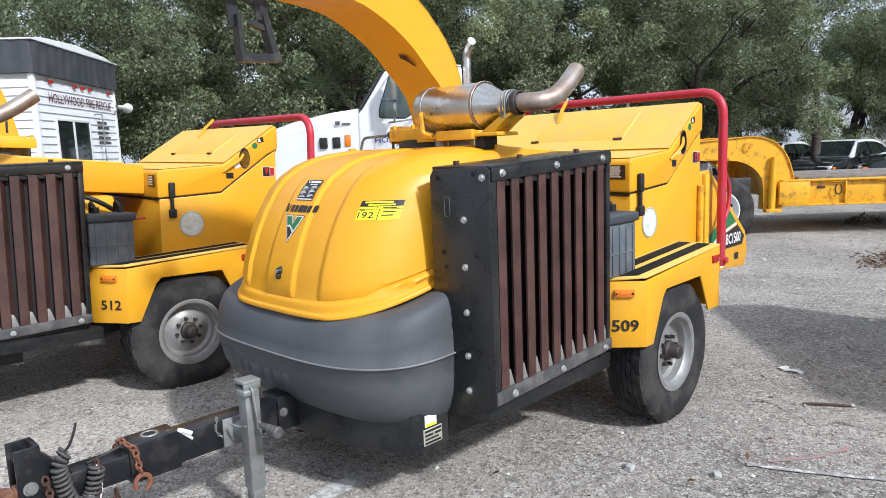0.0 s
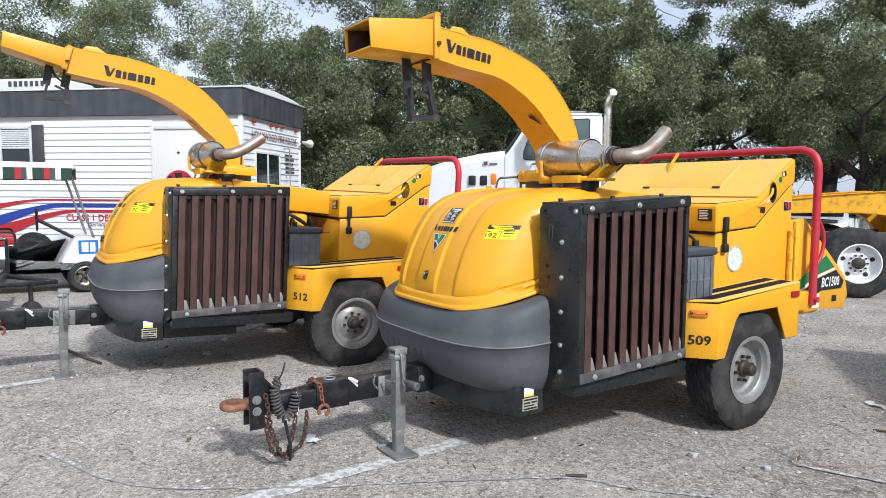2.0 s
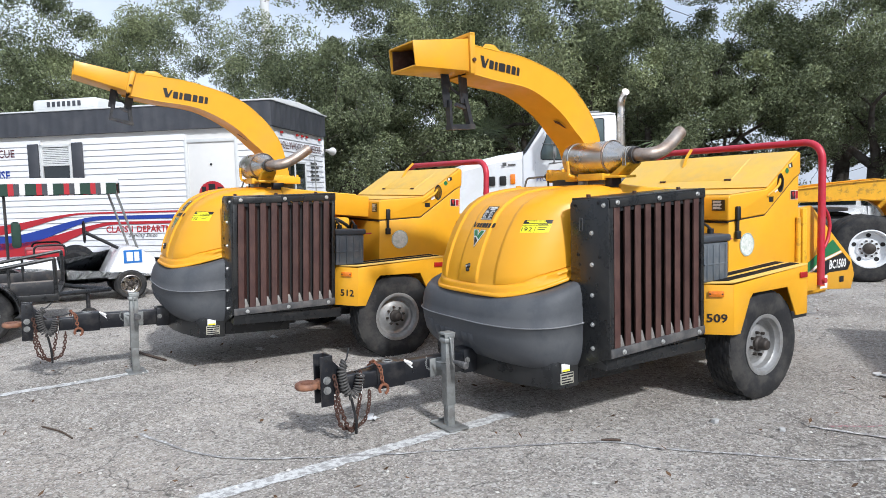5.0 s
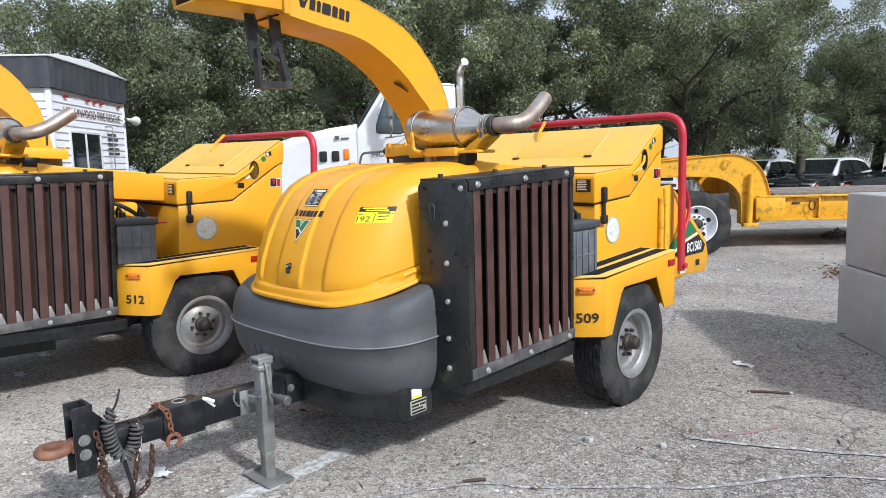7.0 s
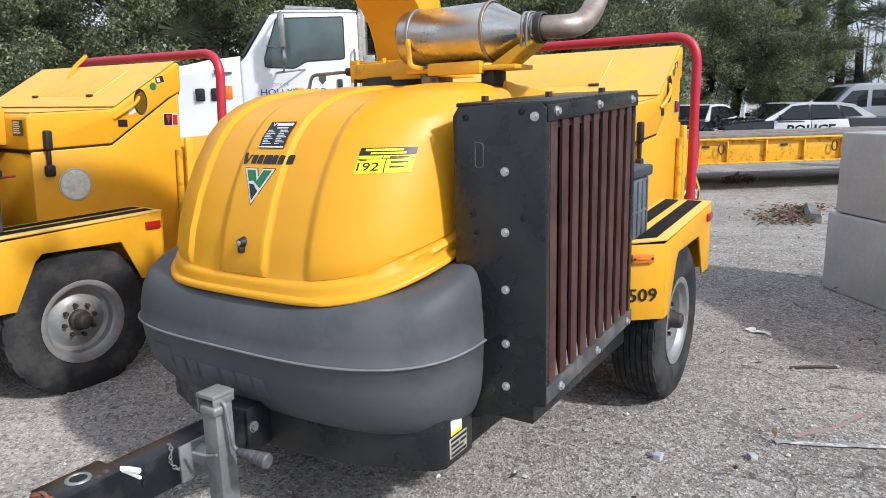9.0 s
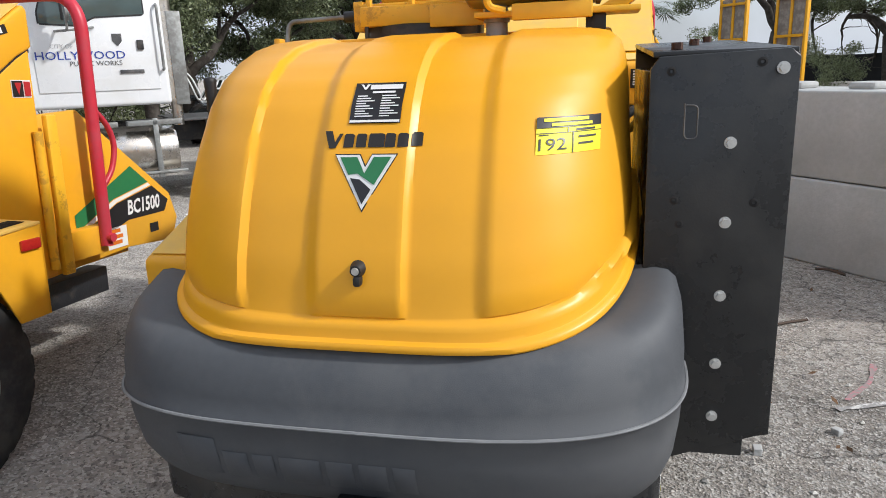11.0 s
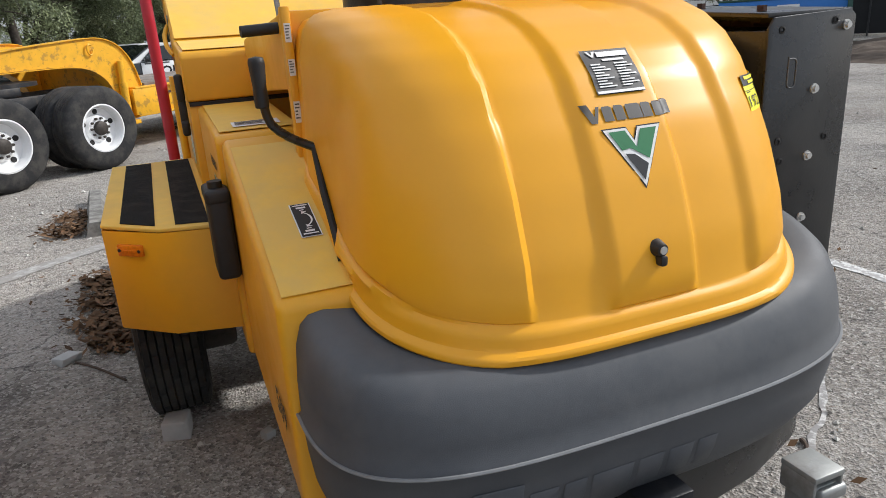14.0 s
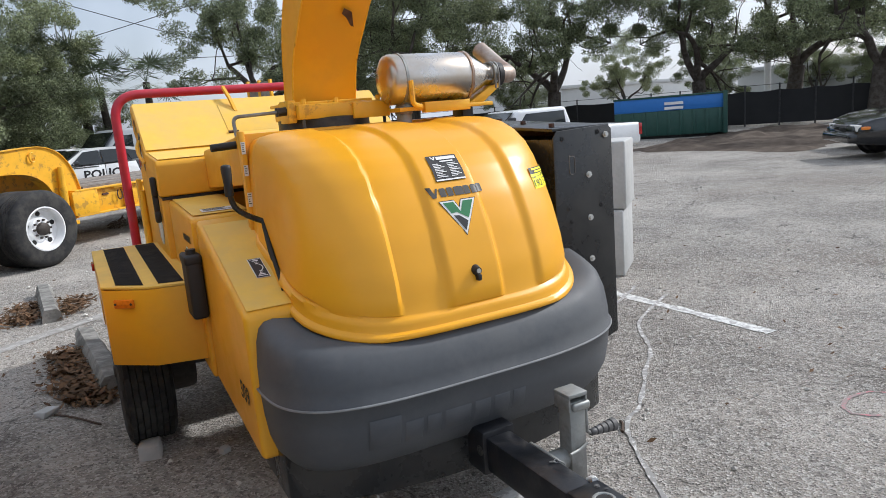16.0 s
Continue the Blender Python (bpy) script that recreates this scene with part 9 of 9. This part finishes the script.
wheel_stop((-1.66, 8.35), (-1.55, 6.73))
wheel_stop((-1.29, 5.75), (-1.16, 4.30))
wheel_stop((1.16, 9.75), (1.02, 10.75))


def leaf_litter(name, spots, count, seed, size=0.035, spread=0.3, label="drift of dry brown leaves"):
    rng = np.random.default_rng(seed)
    vs, fs = [], []
    for k in range(count):
        x, y = spots[int(rng.integers(len(spots)))]
        x, y = x + rng.normal() * spread, y + rng.normal() * spread
        z = ground_height(x, y) + 0.006 + abs(rng.normal()) * 0.025
        a = rng.uniform(0, 2 * math.pi)
        t1, t2 = rng.uniform(-0.5, 0.5), rng.uniform(-0.6, 0.6)
        l_, w = size * rng.uniform(0.6, 1.3), size * rng.uniform(0.3, 0.55)
        u, v = Vector((math.cos(a), math.sin(a), t1)), Vector((-math.sin(a), math.cos(a), t2))
        p = Vector((x, y, z + 0.012))
        i0 = len(vs)
        vs += [tuple(p - u * l_), tuple(p + v * w), tuple(p + u * l_), tuple(p - v * w)]
        fs.append((i0, i0 + 1, i0 + 2, i0 + 3))
    ob = new(name, link_mesh(name, np.array(vs), np.array(fs), DRYLEAF))
    tagged(ob, label, "leaves", kind="stuff")


leaf_litter("leaf_drift", [(-1.36, 4.5), (-1.40, 4.9), (-1.42, 5.3), (-1.30, 4.25)], 1500, 1, 0.030, 0.085)
leaf_litter("leaf_drift", [(-1.82, 7.2), (-1.78, 6.95), (-1.40, 7.1), (-1.74, 7.6), (-1.38, 7.5)], 1100, 2, 0.032, 0.11)
leaf_litter("leaf_drift", [(3.6, 5.6), (3.3, 6.2), (4.3, 6.4)], 500, 3, 0.03, 0.25)
leaf_litter("leaf_drift", [(0.85, 9.7), (0.8, 10.3), (0.9, 10.9)], 700, 6, 0.035, 0.2)
leaf_litter("scattered_leaves", [(2, 3), (4, 2), (0, 0), (3, 6), (-1, 7), (-3.5, 0), (1.5, 1.0), (5, 8), (2.5, 8)], 420, 4, 0.022, 1.3, "scattered dry brown leaves")


def stones(name, count, seed, box_, size, material, label):
    """Loose chips on the asphalt."""
    rng = np.random.default_rng(seed)
    vs, fs = [], []
    base = np.array([(1, 0, 0), (-1, 0, 0), (0, 1, 0), (0, -1, 0), (0, 0, 1), (0, 0, -1)], float)
    tri = [(0, 2, 4), (2, 1, 4), (1, 3, 4), (3, 0, 4), (2, 0, 5), (1, 2, 5), (3, 1, 5), (0, 3, 5)]
    for k in range(count):
        x, y = rng.uniform(box_[0], box_[1]), rng.uniform(box_[2], box_[3])
        s = size * (0.4 + rng.random() ** 3 * 1.8)
        v = base * rng.uniform(0.6, 1.2, (6, 1)) * s * np.array([1, 1, 0.7])
        a = rng.uniform(0, 6.28)
        r = np.array([[math.cos(a), -math.sin(a), 0], [math.sin(a), math.cos(a), 0], [0, 0, 1]])
        v = v @ r.T + np.array([x, y, ground_height(x, y) + s * 0.35])
        i0 = len(vs)
        vs += [tuple(q) for q in v]
        fs += [(i0 + a_, i0 + b_, i0 + c_) for a_, b_, c_ in tri]
    ob = new(name, link_mesh(name, np.array(vs), np.array(fs), material))
    tagged(ob, label, "gravel", kind="stuff")


stones("gravel", 9000, 1, (-4.5, 6.0, -2.0, 9.0), 0.0075, PEBBLE, "loose pale limestone chips on asphalt")
stones("gravel", 2500, 2, (-6.0, 9.0, 6.0, 16.0), 0.014, PEBBLE, "loose pale limestone chips on asphalt")


def rubble(at, size, seed):
    """A broken lump with flat, angular faces."""
    rng = random.Random(seed)
    bm = bmesh.new()
    pts = [Vector((sx * size[0] * rng.uniform(0.72, 1.0), sy * size[1] * rng.uniform(0.72, 1.0), sz * size[2] * rng.uniform(0.75, 1.0))) for sx in (-1, 1) for sy in (-1, 1) for sz in (-1, 1)]
    pts += [Vector((rng.uniform(-0.5, 0.5) * size[0], rng.uniform(-0.5, 0.5) * size[1], size[2] * 1.05)), Vector((size[0] * 1.05, rng.uniform(-0.4, 0.4) * size[1], 0)), Vector((rng.uniform(-0.4, 0.4) * size[0], -size[1] * 1.08, 0))]
    bmesh.ops.convex_hull(bm, input=[bm.verts.new(p) for p in pts])
    bevel(bm, min(size) * 0.10, 1, 12)
    moved(bm, Matrix.Translation((at[0], at[1], ground_height(*at) + size[2] * 0.8)) @ Matrix.Rotation(rng.uniform(0, 3), 4, "Z"))
    single("concrete_chunk", bm, CONCRETE, "broken pale concrete chunk lying on asphalt", "rubble", "broken concrete chunks", smooth=10)


for at, size, sd in (((-1.06, 3.22), (0.062, 0.055, 0.045), 1), ((-1.54, 4.10), (0.06, 0.045, 0.02), 2), ((-0.735, 3.03), (0.026, 0.024, 0.018), 3), ((-1.55, 4.65), (0.045, 0.03, 0.012), 6), ((1.153, 2.80), (0.022, 0.018, 0.016), 4), ((1.49, 3.0), (0.018, 0.02, 0.014), 5)):
    rubble(at, size, sd)


def twig(pts, r):
    single("twig", tube(curve_points([(x, y, ground_height(x, y) + r + z) for x, y, z in pts], 0.04), r, 6), TWIGM, "short dead twig lying on asphalt", "twig", "dead twigs")


twig([(1.50, 4.17, 0), (1.59, 4.22, 0.006), (1.72, 4.30, 0)], 0.008)
twig([(2.05, 5.35, 0), (2.12, 5.30, 0.01), (2.2, 5.22, 0)], 0.010)
twig([(-1.50, 4.06, 0), (-1.40, 3.94, 0.008), (-1.27, 3.78, 0)], 0.006)
twig([(-3.55, -0.05, 0), (-3.2, 0.02, 0.006), (-2.8, 0.15, 0)], 0.012)
twig([(-1.4, -0.9, 0), (-1.25, -0.8, 0.004), (-1.1, -0.74, 0)], 0.006)
twig([(0.95, 1.98, 0), (1.0, 2.03, 0.006), (1.02, 2.07, 0)], 0.008)


def litter(at, seed):
    rnd = random.Random(seed)
    bm = sheet(lambda u, v: Vector((at[0] + (u - 0.5) * 0.13 + 0.02 * math.sin(7 * v), at[1] + (v - 0.5) * 0.05 + 0.015 * math.sin(9 * u), ground_height(*at) + 0.012 + 0.010 * math.sin(8 * u + seed) * math.cos(6 * v))), 8, 5, 0.001)
    single("paper_scrap", bm, DECALWHITE, "crumpled white paper scrap on asphalt", "litter", "paper scraps")


for i, at in enumerate(((-0.30, 1.03), (-2.7, 1.0), (-3.2, 1.3), (1.25, 4.75))):
    litter(at, i)

# loose brush caught under the lowboy
rng_ = np.random.default_rng(77)
for cx, cy in ((-0.45, 13.8),):
    v_, f_ = leaf_cloud(rng_, [(cx, cy, 0.08), (cx + 0.2, cy + 0.05, 0.06), (cx - 0.18, cy, 0.05)], [0.16, 0.13, 0.12], 60, 0.04)
    ob_ = new("brush_pile", link_mesh("brush_pile", v_, f_, TWIGM))
    tagged(ob_, "small pile of dry brush below the trailer", "brush", kind="stuff")

# loading ramps folded up at the lowboy's tail
def loading_ramp(along, across):
    a_ = radians(LOWBOY_TURN)
    x, y = LOWBOY_AT[0] + along * math.cos(a_) - across * math.sin(a_), LOWBOY_AT[1] + along * math.sin(a_) + across * math.cos(a_)
    r_ = thing("loading_ramp", "yellow loading ramp with grey planks stood on end", "ramp", (x, y, ground_height(x, y)), "loading ramps", turn=LOWBOY_TURN + 90)
    for k_ in (-0.36, 0.0, 0.36):
        part("rail", box(k_ - 0.03, k_ + 0.03, -0.05, 0.05, 0.0, 2.9, 0.006), YELLOW, r_, local=True)
    for k_ in (-0.18, 0.18):
        part("plank", box(k_ - 0.14, k_ + 0.14, -0.02, 0.03, 0.05, 2.85, 0.006), DECKWOOD, r_, local=True)
    for z_ in (0.3, 1.1, 1.9, 2.7):
        part("rung", box(-0.33, 0.33, 0.052, 0.09, z_, z_ + 0.06, 0.004), YELLOW, r_, local=True)


loading_ramp(9.02, 0.45)
loading_ramp(9.02, 2.0)
